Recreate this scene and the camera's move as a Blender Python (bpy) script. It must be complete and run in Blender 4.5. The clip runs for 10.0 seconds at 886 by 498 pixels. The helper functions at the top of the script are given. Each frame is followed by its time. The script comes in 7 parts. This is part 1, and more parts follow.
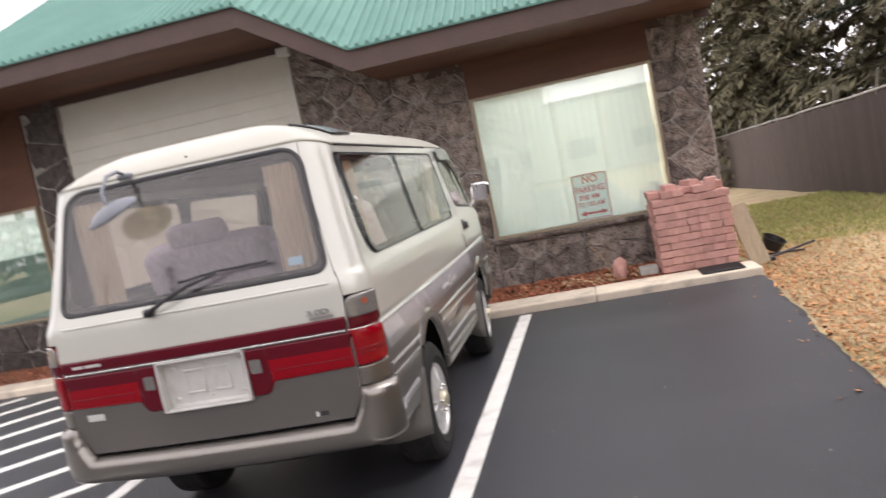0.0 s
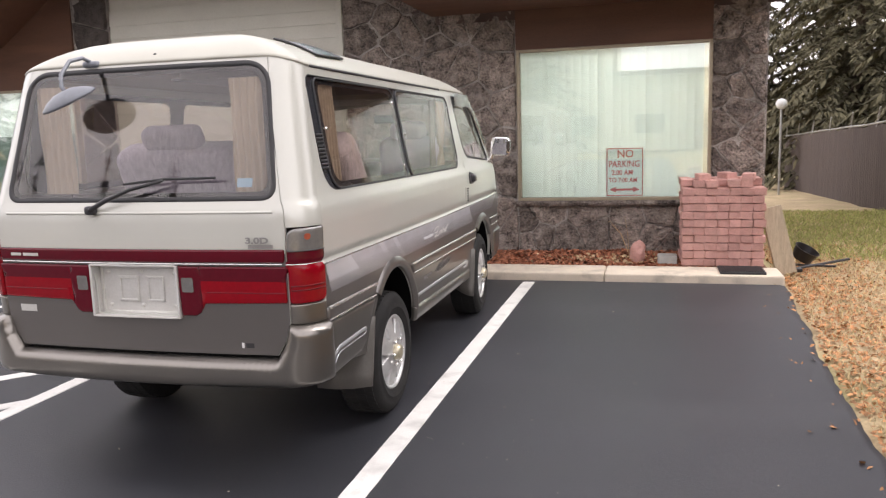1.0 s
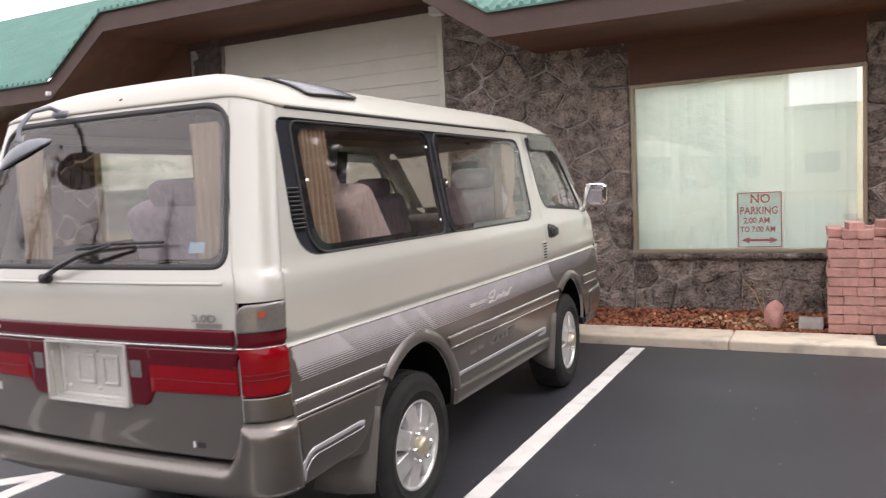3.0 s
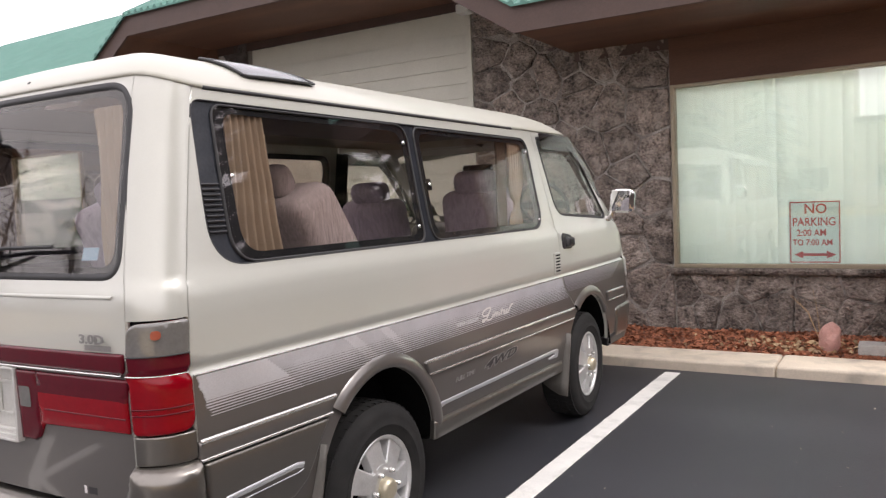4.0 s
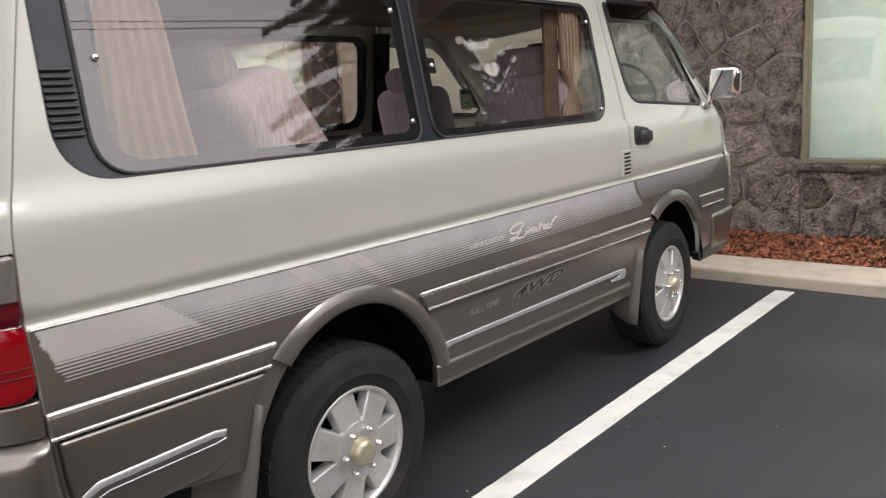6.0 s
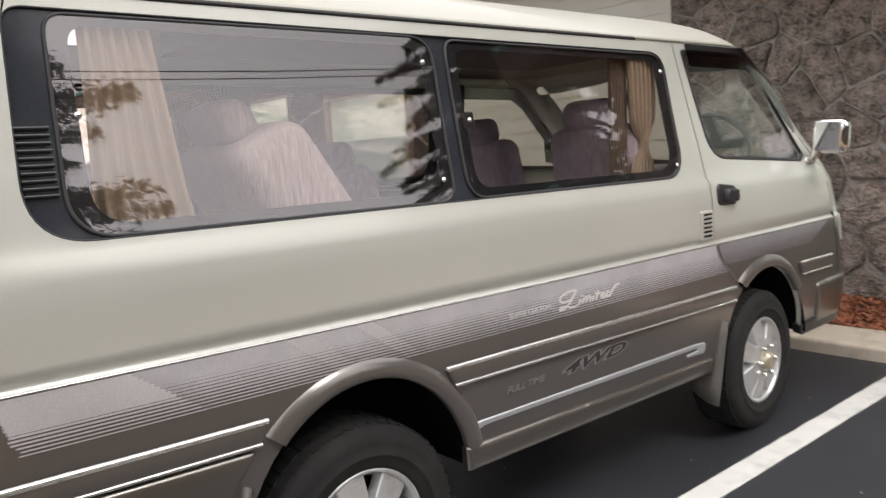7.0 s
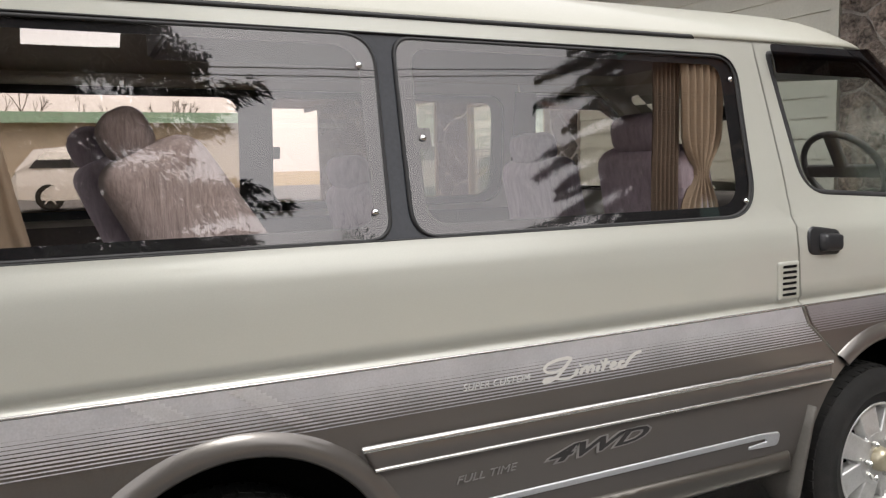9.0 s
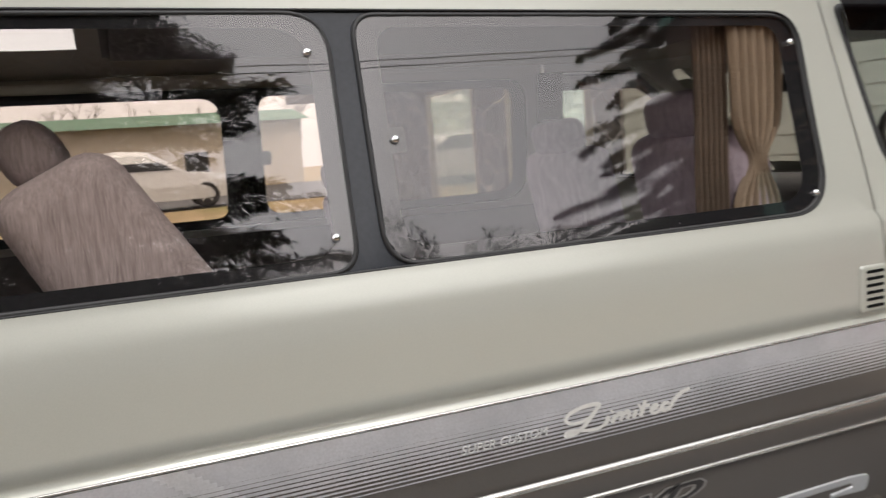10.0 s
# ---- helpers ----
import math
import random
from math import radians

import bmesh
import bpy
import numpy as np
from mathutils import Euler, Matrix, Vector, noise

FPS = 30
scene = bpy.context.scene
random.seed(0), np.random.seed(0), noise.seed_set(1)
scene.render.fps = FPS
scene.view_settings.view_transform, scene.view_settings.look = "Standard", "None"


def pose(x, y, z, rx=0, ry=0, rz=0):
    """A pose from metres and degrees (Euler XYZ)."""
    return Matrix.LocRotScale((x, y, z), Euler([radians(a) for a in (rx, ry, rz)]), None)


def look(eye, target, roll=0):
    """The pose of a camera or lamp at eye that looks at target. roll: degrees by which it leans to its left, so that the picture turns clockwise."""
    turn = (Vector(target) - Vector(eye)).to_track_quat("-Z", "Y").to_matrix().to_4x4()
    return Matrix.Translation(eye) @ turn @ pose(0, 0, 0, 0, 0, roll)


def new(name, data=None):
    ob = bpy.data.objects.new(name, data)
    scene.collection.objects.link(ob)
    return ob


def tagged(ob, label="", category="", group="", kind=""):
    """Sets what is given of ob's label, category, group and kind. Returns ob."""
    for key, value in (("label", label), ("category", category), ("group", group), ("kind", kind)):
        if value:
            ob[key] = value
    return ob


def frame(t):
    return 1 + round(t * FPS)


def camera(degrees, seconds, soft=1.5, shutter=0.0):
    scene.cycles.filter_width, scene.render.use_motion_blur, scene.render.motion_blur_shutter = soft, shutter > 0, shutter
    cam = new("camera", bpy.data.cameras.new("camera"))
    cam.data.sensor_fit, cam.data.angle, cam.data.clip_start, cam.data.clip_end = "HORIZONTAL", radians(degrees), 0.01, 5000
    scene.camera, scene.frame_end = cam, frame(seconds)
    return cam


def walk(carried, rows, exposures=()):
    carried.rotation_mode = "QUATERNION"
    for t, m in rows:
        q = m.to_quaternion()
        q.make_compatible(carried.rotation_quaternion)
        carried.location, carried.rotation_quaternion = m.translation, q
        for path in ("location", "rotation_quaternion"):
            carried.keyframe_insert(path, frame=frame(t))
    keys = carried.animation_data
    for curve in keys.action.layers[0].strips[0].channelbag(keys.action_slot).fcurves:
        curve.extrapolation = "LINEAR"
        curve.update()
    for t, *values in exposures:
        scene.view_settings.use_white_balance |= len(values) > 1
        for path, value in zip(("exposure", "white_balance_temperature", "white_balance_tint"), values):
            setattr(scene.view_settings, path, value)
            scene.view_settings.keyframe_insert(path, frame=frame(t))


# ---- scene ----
cam = camera(60.1, 10.0, 1.25, 0.3)
PATH = [
    (0, (1.859, -3.166, 1.551), (1.476, -1.211, 1.377), -11.4),
    (0.2, (1.89, -3.055, 1.543), (1.608, -1.088, 1.311), -9.4),
    (0.5, (2.03, -2.985, 1.516), (1.664, -1.036, 1.261), -3.9),
    (1, (2.209, -2.839, 1.503), (1.69, -0.93, 1.209), -1.8),
    (1.5, (2.248, -2.63, 1.508), (1.634, -0.746, 1.235), -0.7),
    (2, (2.352, -2.43, 1.52), (1.628, -0.578, 1.303), -2.6),
    (2.5, (2.527, -2.203, 1.499), (1.573, -0.455, 1.318), -0.8),
    (3, (2.546, -1.921, 1.505), (1.646, -0.143, 1.341), -2.8),
    (3.2, (2.551, -1.803, 1.514), (1.675, -0.011, 1.366), -3.3),
    (4.3, (2.64, -1.141, 1.423), (1.554, 0.535, 1.306), -2.4),
    (4.5, (2.649, -1.051, 1.426), (1.551, 0.617, 1.311), -2.5),
    (5, (2.67, -0.81, 1.398), (1.49, 0.792, 1.195), -1.1),
    (5.2, (2.707, -0.734, 1.391), (1.423, 0.774, 1.113), 1.1),
    (6.3, (2.562, -0.306, 1.413), (1.255, 1.157, 1.024), -5.0),
    (6.5, (2.581, -0.248, 1.415), (1.248, 1.202, 1.065), -5.3),
    (7, (2.632, -0.038, 1.417), (1.108, 1.234, 1.169), -3.4),
    (7.5, (2.644, 0.176, 1.439), (1.029, 1.333, 1.21), -2.4),
    (8, (2.538, 0.403, 1.434), (0.953, 1.609, 1.252), -3.4),
    (8.5, (2.577, 0.648, 1.462), (0.912, 1.735, 1.251), -2.2),
    (9, (2.585, 0.814, 1.448), (0.802, 1.692, 1.23), -1.4),
    (9.5, (2.41, 0.961, 1.463), (0.609, 1.8, 1.241), -2.9),
    (9.9, (2.287, 1.099, 1.476), (0.472, 1.904, 1.237), -4.2),
    (10, (2.267, 1.132, 1.483), (0.429, 1.883, 1.236), -4.4),
]
walk(cam, [(t, look(eye, target, roll)) for t, eye, target, roll in PATH], [(0, 1.02, 6500, 15), (3, 0.95, 6500, 16), (4.5, 0.91, 6500, 14), (7, 0.86, 6500, 10), (8, 0.83, 6500, 9), (10, 0.71, 6500, 8)])

# ---- world and light: a bright overcast afternoon ----
world = bpy.data.worlds.new("overcast_sky")
scene.world = world
world.use_nodes = True
wn, wl = world.node_tree.nodes, world.node_tree.links
wn.clear()
sky = wn.new("ShaderNodeTexSky")
sky.sky_type, sky.sun_disc = "NISHITA", False
sky.sun_elevation, sky.sun_rotation = radians(52), radians(80)
sky.air_density, sky.dust_density = 1.2, 3.0
tone = wn.new("ShaderNodeHueSaturation")
tone.inputs["Saturation"].default_value = 0.18
cloud = wn.new("ShaderNodeTexNoise")
cloud.inputs["Scale"].default_value, cloud.inputs["Detail"].default_value = 2.2, 4
wcoord = wn.new("ShaderNodeTexCoord")
ramp = wn.new("ShaderNodeMapRange")
ramp.inputs["From Min"].default_value, ramp.inputs["From Max"].default_value = 0.3, 0.7
ramp.inputs["To Min"].default_value, ramp.inputs["To Max"].default_value = 0.82, 1.12
wmul = wn.new("ShaderNodeMix")
wmul.data_type, wmul.blend_type = "RGBA", "MULTIPLY"
wmul.inputs["Factor"].default_value = 1.0
wbg = wn.new("ShaderNodeBackground")
wbg.inputs["Strength"].default_value = 0.13
wout = wn.new("ShaderNodeOutputWorld")
wl.new(sky.outputs["Color"], tone.inputs["Color"])
wl.new(wcoord.outputs["Generated"], cloud.inputs["Vector"])
wl.new(cloud.outputs["Fac"], ramp.inputs["Value"])
veil = wn.new("ShaderNodeMix")
veil.data_type = "RGBA"
veil.inputs["Factor"].default_value = 0.65
veil.inputs["B"].default_value = (11.0, 10.5, 10.7, 1)
wl.new(tone.outputs["Color"], veil.inputs["A"])
wl.new(veil.outputs["Result"], wmul.inputs["A"])
wl.new(ramp.outputs["Result"], wmul.inputs["B"])
wl.new(wmul.outputs["Result"], wbg.inputs["Color"])
wl.new(wbg.outputs["Background"], wout.inputs["Surface"])
sun_data = bpy.data.lights.new("sun", "SUN")
sun_data.energy, sun_data.angle, sun_data.color = 0.9, radians(22), (1.0, 0.975, 0.94)
sun = new("sun", sun_data)
sun.matrix_world = look((9.5, 3.6, 12.4), (0, 2, 0))


# ---- materials ----
def material(name, color, rough=0.5, metal=0.0, vary=0.12, scale=6.0, fine=90.0, bump=0.0, coat=0.0, dirt=None, dirt_amount=0.0, dirt_scale=1.5,
             spec=0.5, island=0.0, stretch=(1, 1, 1), per_object=0.0, relief=0.01):
    """A procedural surface: a base colour that varies at two scales, worn patches of a second colour, and fine relief."""
    m = bpy.data.materials.new(name)
    m.use_nodes = True
    n, l = m.node_tree.nodes, m.node_tree.links
    p = n["Principled BSDF"]
    p.inputs["Roughness"].default_value, p.inputs["Metallic"].default_value = rough, metal
    p.inputs["Specular IOR Level"].default_value = spec
    p.inputs["Coat Weight"].default_value, p.inputs["Coat Roughness"].default_value = coat, 0.04
    geo = n.new("ShaderNodeNewGeometry")
    mp = n.new("ShaderNodeMapping")
    mp.inputs["Scale"].default_value = stretch
    l.new(geo.outputs["Position"], mp.inputs["Vector"])
    big, small = n.new("ShaderNodeTexNoise"), n.new("ShaderNodeTexNoise")
    big.inputs["Scale"].default_value, big.inputs["Detail"].default_value = scale, 5
    small.inputs["Scale"].default_value, small.inputs["Detail"].default_value = fine, 3
    for t in (big, small):
        l.new(mp.outputs["Vector"], t.inputs["Vector"])
    add = n.new("ShaderNodeMath")
    add.operation = "ADD"
    l.new(big.outputs["Fac"], add.inputs[0])
    l.new(small.outputs["Fac"], add.inputs[1])
    rng = n.new("ShaderNodeMapRange")
    rng.inputs["From Min"].default_value, rng.inputs["From Max"].default_value = 0.7, 1.3
    rng.inputs["To Min"].default_value, rng.inputs["To Max"].default_value = 1 - vary, 1 + vary
    l.new(add.outputs["Value"], rng.inputs["Value"])
    value = rng.outputs["Result"]
    if island or per_object:
        src = geo.outputs["Random Per Island"] if island else n.new("ShaderNodeObjectInfo").outputs["Random"]
        r2 = n.new("ShaderNodeMapRange")
        r2.inputs["To Min"].default_value, r2.inputs["To Max"].default_value = 1 - island - per_object, 1 + island + per_object
        l.new(src, r2.inputs["Value"])
        m2 = n.new("ShaderNodeMath")
        m2.operation = "MULTIPLY"
        l.new(value, m2.inputs[0])
        l.new(r2.outputs["Result"], m2.inputs[1])
        value = m2.outputs["Value"]
    mul = n.new("ShaderNodeMix")
    mul.data_type, mul.blend_type = "RGBA", "MULTIPLY"
    mul.inputs["Factor"].default_value = 1.0
    mul.inputs["A"].default_value = (*color, 1)
    l.new(value, mul.inputs["B"])
    out = mul.outputs["Result"]
    if dirt:
        dn = n.new("ShaderNodeTexNoise")
        dn.inputs["Scale"].default_value, dn.inputs["Detail"].default_value = dirt_scale, 6
        l.new(mp.outputs["Vector"], dn.inputs["Vector"])
        dr = n.new("ShaderNodeMapRange")
        dr.inputs["From Min"].default_value, dr.inputs["From Max"].default_value = 0.5, 0.72
        dr.inputs["To Max"].default_value = dirt_amount
        l.new(dn.outputs["Fac"], dr.inputs["Value"])
        dm = n.new("ShaderNodeMix")
        dm.data_type = "RGBA"
        dm.inputs["B"].default_value = (*dirt, 1)
        l.new(dr.outputs["Result"], dm.inputs["Factor"])
        l.new(out, dm.inputs["A"])
        out = dm.outputs["Result"]
    l.new(out, p.inputs["Base Color"])
    if bump:
        b = n.new("ShaderNodeBump")
        b.inputs["Strength"].default_value, b.inputs["Distance"].default_value = bump, relief
        l.new(add.outputs["Value"], b.inputs["Height"])
        l.new(b.outputs["Normal"], p.inputs["Normal"])
    return m


def glass_material(name, tint, straight=0.08, rough=0.0, coat=(1.0, 0.965, 0.935)):
    """A thin tinted pane: what is behind it shows through its tint, and it mirrors by its Fresnel gloss."""
    m = bpy.data.materials.new(name)
    m.use_nodes = True
    n, l = m.node_tree.nodes, m.node_tree.links
    n.clear()
    clear, gloss, mix, face, out = (n.new(k) for k in ("ShaderNodeBsdfTransparent", "ShaderNodeBsdfGlossy", "ShaderNodeMixShader", "ShaderNodeLayerWeight", "ShaderNodeOutputMaterial"))
    power, grow = n.new("ShaderNodeMath"), n.new("ShaderNodeMath")
    power.operation, grow.operation = "POWER", "MULTIPLY_ADD"
    clear.inputs["Color"].default_value = (*tint, 1)
    gloss.inputs["Color"].default_value = (*coat, 1)
    gloss.inputs["Roughness"].default_value = rough
    power.inputs[1].default_value = 5
    grow.inputs[1].default_value, grow.inputs[2].default_value = 1 - straight, straight
    l.new(face.outputs["Facing"], power.inputs[0])
    l.new(power.outputs["Value"], grow.inputs[0])
    l.new(grow.outputs["Value"], mix.inputs["Fac"])
    l.new(clear.outputs["BSDF"], mix.inputs[1])
    l.new(gloss.outputs["BSDF"], mix.inputs[2])
    l.new(mix.outputs["Shader"], out.inputs["Surface"])
    return m


CREAM = material("cream_pearl_paint", (0.475, 0.475, 0.425), 0.32, 0.15, 0.03, 2, 300, coat=0.7)
# yellower roof cream, its colour darkened to hold down the light from above
ROOF_CREAM = material("dimmed_cream_roof_paint", (0.37, 0.362, 0.305), 0.45, 0.0, 0.05, 2, 200, coat=0.25, dirt=(0.31, 0.30, 0.25), dirt_amount=0.4, dirt_scale=3)
TAUPE = material("taupe_metallic_paint", (0.155, 0.142, 0.130), 0.28, 0.55, 0.05, 2, 400, coat=0.6, dirt=(0.16, 0.14, 0.12), dirt_amount=0.25)
CLAD = material("grey_bumper_paint", (0.215, 0.200, 0.178), 0.28, 0.85, 0.05, 3, 300, coat=0.35, dirt=(0.2, 0.18, 0.15), dirt_amount=0.3)
DECAL = material("silver_blue_decal", (0.55, 0.55, 0.575), 0.30, 0.30, 0.10, 5, 200, coat=0.5, dirt=(0.36, 0.37, 0.39), dirt_amount=0.6, dirt_scale=4)
DECAL_MID = material("worn_silver_decal", (0.66, 0.665, 0.69), 0.35, 0.5, 0.10, 5, 200, coat=0.5)
DECAL_DOOR = material("faded_silver_decal", (0.33, 0.32, 0.335), 0.30, 0.4, 0.10, 5, 200, coat=0.5)
DECAL_PALE = material("pale_silver_decal", (0.60, 0.61, 0.63), 0.35, 0.6, 0.10, 5, 200, coat=0.5)
BRIGHT = material("bright_trim", (0.72, 0.71, 0.68), 0.22, 0.8, 0.04)
CHROME = material("chrome", (0.85, 0.85, 0.86), 0.06, 1.0, 0.02)
ALLOY = material("alloy_wheel", (0.60, 0.60, 0.59), 0.42, 0.65, 0.08, 12, 120, dirt=(0.2, 0.18, 0.16), dirt_amount=0.35, dirt_scale=9)
CAP = material("dull_gold_hub_cap", (0.50, 0.45, 0.33), 0.35, 0.6, 0.08, 20)
BLACK = material("black_trim", (0.018, 0.018, 0.02), 0.35, 0.0, 0.1, 10)
FRIT = material("dark_glazing_band", (0.026, 0.028, 0.034), 0.10, 0.0, 0.12, 6, coat=0.15, spec=0.3)
BORDER = material("black_glass_border", (0.012, 0.012, 0.013), 0.7, 0.0, 0.1, 10, spec=0.1)
RUBBER = material("black_rubber_seal", (0.02, 0.02, 0.021), 0.55, 0.0, 0.15, 20)
TYRE = material("tyre_rubber", (0.017, 0.0165, 0.016), 0.8, 0.0, 0.2, 14, 200, bump=0.15, dirt=(0.035, 0.032, 0.029), dirt_amount=0.5, dirt_scale=6, spec=0.25)
SEAM = material("shut_line_dark", (0.008, 0.008, 0.008), 0.9, 0.0, 0.1, spec=0.1)
UNDER = material("underbody_black", (0.006, 0.006, 0.006), 0.95, 0.0, 0.3, 5, spec=0.05)
RED = material("red_lens", (0.21, 0.001, 0.006), 0.16, 0.0, 0.08, 30, coat=0.12, spec=0.3)
RED_DARK = material("dark_red_lens", (0.085, 0.003, 0.009), 0.16, 0.0, 0.08, 30, coat=0.08, spec=0.3)
SMOKE = material("smoked_lens", (0.15, 0.142, 0.132), 0.15, 0.1, 0.1, 30, coat=1.0)
AMBER = material("amber_bulb", (0.30, 0.07, 0.035), 0.25, 0.0, 0.1, 30)
LAMP_CLEAR = material("clear_headlamp", (0.55, 0.56, 0.55), 0.1, 0.3, 0.05, coat=1.0)
PLATE_METAL = material("dull_aluminium", (0.62, 0.61, 0.575), 0.45, 0.45, 0.06, 15, dirt=(0.38, 0.365, 0.33), dirt_amount=0.3, dirt_scale=7)
MIRROR = material("mirror_glass", (0.9, 0.9, 0.9), 0.01, 1.0, 0.0)
MIRROR_GREY = material("grey_mirror_shell", (0.14, 0.15, 0.17), 0.35, 0.0, 0.1, 20)
FLAP = material("taupe_mud_flap", (0.105, 0.097, 0.086), 0.6, 0.1, 0.1, 10, dirt=(0.2, 0.18, 0.16), dirt_amount=0.5)
GLASS_SIDE = glass_material("tinted_side_glass", (0.775, 0.715, 0.665), 0.115, coat=(1.0, 0.97, 0.975))
GLASS_REAR = glass_material("tinted_rear_glass", (0.80, 0.78, 0.75), 0.075)
GLASS_FRONT = glass_material("clear_cab_glass", (0.84, 0.87, 0.85), 0.08)
GLASS_SMOKE = glass_material("smoked_visor", (0.07, 0.07, 0.085), 0.07)
FAR_ROOF_GLASS = glass_material("clear_roof_glass", (0.75, 0.75, 0.75), 0.08)
ROOF_GLASS = material("smoked_roof_glass", (0.075, 0.08, 0.09), 0.25, 0.0, 0.06, spec=0.4, coat=0.12)
GLASS_SHOP = glass_material("shop_window_glass", (0.90, 0.96, 0.95), 0.12)
SEAT_LILAC = material("lilac_grey_moquette", (0.47, 0.43, 0.53), 0.9, 0.0, 0.25, 60, 300, bump=0.3, stretch=(1, 1, 0.25))
SEAT_PALE = material("pale_pink_striped_seat_cover", (0.43, 0.38, 0.395), 0.9, 0.0, 0.3, 60, 240, bump=0.3, stretch=(2.2, 2.2, 0.12))
CURTAIN = material("beige_curtain", (0.39, 0.325, 0.255), 0.9, 0.0, 0.12, 10, 200, bump=0.2)
CURTAIN_DARK = material("brown_pleated_curtain", (0.17, 0.135, 0.11), 0.9, 0.0, 0.12, 10, 200, bump=0.2)
LINER = material("grey_headliner", (0.16, 0.155, 0.155), 0.9, 0.0, 0.1, 10)
CABIN = material("cabin_plastic", (0.10, 0.095, 0.095), 0.7, 0.0, 0.15, 10)
TRAY = material("pale_grey_tray", (0.52, 0.51, 0.48), 0.45, 0.1, 0.06, 8, dirt=(0.36, 0.34, 0.31), dirt_amount=0.4, dirt_scale=12)
WHITE_DECAL = material("white_lettering", (0.75, 0.74, 0.71), 0.4, 0.2, 0.05)
LETTER_GREY = material("silver_lettering", (0.68, 0.68, 0.67), 0.4, 0.3, 0.05)
LETTER_GHOST = material("grey_outline_lettering", (0.27, 0.26, 0.25), 0.4, 0.4, 0.08)
DARK_DECAL = material("charcoal_lettering", (0.045, 0.043, 0.043), 0.4, 0.3, 0.05)
STICKER_BLUE = material("blue_sticker", (0.24, 0.38, 0.50), 0.4, 0.0, 0.1)

ASPHALT = material("sealed_asphalt", (0.025, 0.026, 0.031), 0.46, 0.0, 0.30, 0.9, 190, bump=0.35, spec=0.62, dirt=(0.050, 0.051, 0.057), dirt_amount=0.8, dirt_scale=0.6, stretch=(0.3, 1.3, 1))
PAINT_LINE = material("white_road_paint", (0.70, 0.69, 0.65), 0.7, 0.0, 0.08, 5, 120, bump=0.2, dirt=(0.42, 0.41, 0.38), dirt_amount=0.6, dirt_scale=7)
CONCRETE = material("pale_concrete", (0.64, 0.555, 0.44), 0.85, 0.0, 0.12, 4, 120, bump=0.3, dirt=(0.30, 0.27, 0.22), dirt_amount=0.6, dirt_scale=5, per_object=0.04)
MULCH = material("red_bark_mulch", (0.20, 0.085, 0.05), 0.95, 0.0, 0.4, 25, 90, bump=0.6)
MULCH_CHIP = material("bark_chips", (0.33, 0.125, 0.065), 0.95, 0.0, 0.2, 40, island=0.5)
STRAW = material("dry_grass_and_needles", (0.44, 0.31, 0.18), 0.95, 0.0, 0.2, 30, island=0.4)
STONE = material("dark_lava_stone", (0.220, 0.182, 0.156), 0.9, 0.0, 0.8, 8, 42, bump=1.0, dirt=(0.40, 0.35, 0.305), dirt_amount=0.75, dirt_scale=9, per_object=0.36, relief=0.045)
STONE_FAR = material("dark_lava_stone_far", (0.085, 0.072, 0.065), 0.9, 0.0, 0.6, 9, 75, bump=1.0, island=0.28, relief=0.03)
MORTAR = material("grey_mortar", (0.40, 0.365, 0.33), 0.9, 0.0, 0.3, 14, 90, bump=0.8, dirt=(0.12, 0.10, 0.088), dirt_amount=0.9, dirt_scale=2.2, relief=0.03)
BROWN = material("brown_stained_timber", (0.108, 0.050, 0.029), 0.65, 0.0, 0.16, 3, 70, bump=0.15, dirt=(0.17, 0.078, 0.042), dirt_amount=0.7, dirt_scale=1.2, stretch=(0.5, 2, 3))
BROWN_DARK = material("dark_brown_fascia", (0.075, 0.045, 0.036), 0.6, 0.0, 0.14, 3, 70, bump=0.1)
SIDING = material("cream_lap_siding", (0.55, 0.54, 0.47), 0.7, 0.0, 0.06, 2, 60, bump=0.1, dirt=(0.44, 0.43, 0.37), dirt_amount=0.4, dirt_scale=1.5, per_object=0.03)
TEAL = material("teal_metal_roofing", (0.105, 0.215, 0.182), 0.6, 0.0, 0.08, 2, 50, dirt=(0.13, 0.25, 0.21), dirt_amount=0.4, dirt_scale=2, spec=0.15)
BLIND = material("white_vertical_blind", (0.85, 0.88, 0.87), 0.8, 0.0, 0.03, 4, per_object=0.03)
cloth, clink = BLIND.node_tree.nodes, BLIND.node_tree.links
through_cloth, cloth_mix = cloth.new("ShaderNodeBsdfTranslucent"), cloth.new("ShaderNodeMixShader")
through_cloth.inputs["Color"].default_value = (0.78, 0.86, 0.85, 1)
cloth_mix.inputs["Fac"].default_value = 0.35
clink.new(cloth["Principled BSDF"].outputs["BSDF"], cloth_mix.inputs[1])
clink.new(through_cloth.outputs["BSDF"], cloth_mix.inputs[2])
clink.new(cloth_mix.outputs["Shader"], cloth["Material Output"].inputs["Surface"])
SIGN_SHEET = BLIND.copy()
SIGN_SHEET.name = "thin_white_sign_sheet"
SIGN_SHEET.node_tree.nodes["Mix Shader"].inputs["Fac"].default_value = 0.6
SIGN_SHEET.node_tree.nodes["Translucent BSDF"].inputs["Color"].default_value = (0.93, 0.97, 0.96, 1)
# colour of the scenery mirrored in the lower panes, painted on a panel
MIRRORED_GREEN = material("grey_green_reflection", (0.25, 0.30, 0.25), 0.7, 0.0, 0.08, 3)
ROOM_WALL = material("cream_room_wall", (0.70, 0.66, 0.58), 0.8, 0.0, 0.04)
TUBE_LIGHT = bpy.data.materials.new("ceiling_tube_light")
TUBE_LIGHT.use_nodes = True
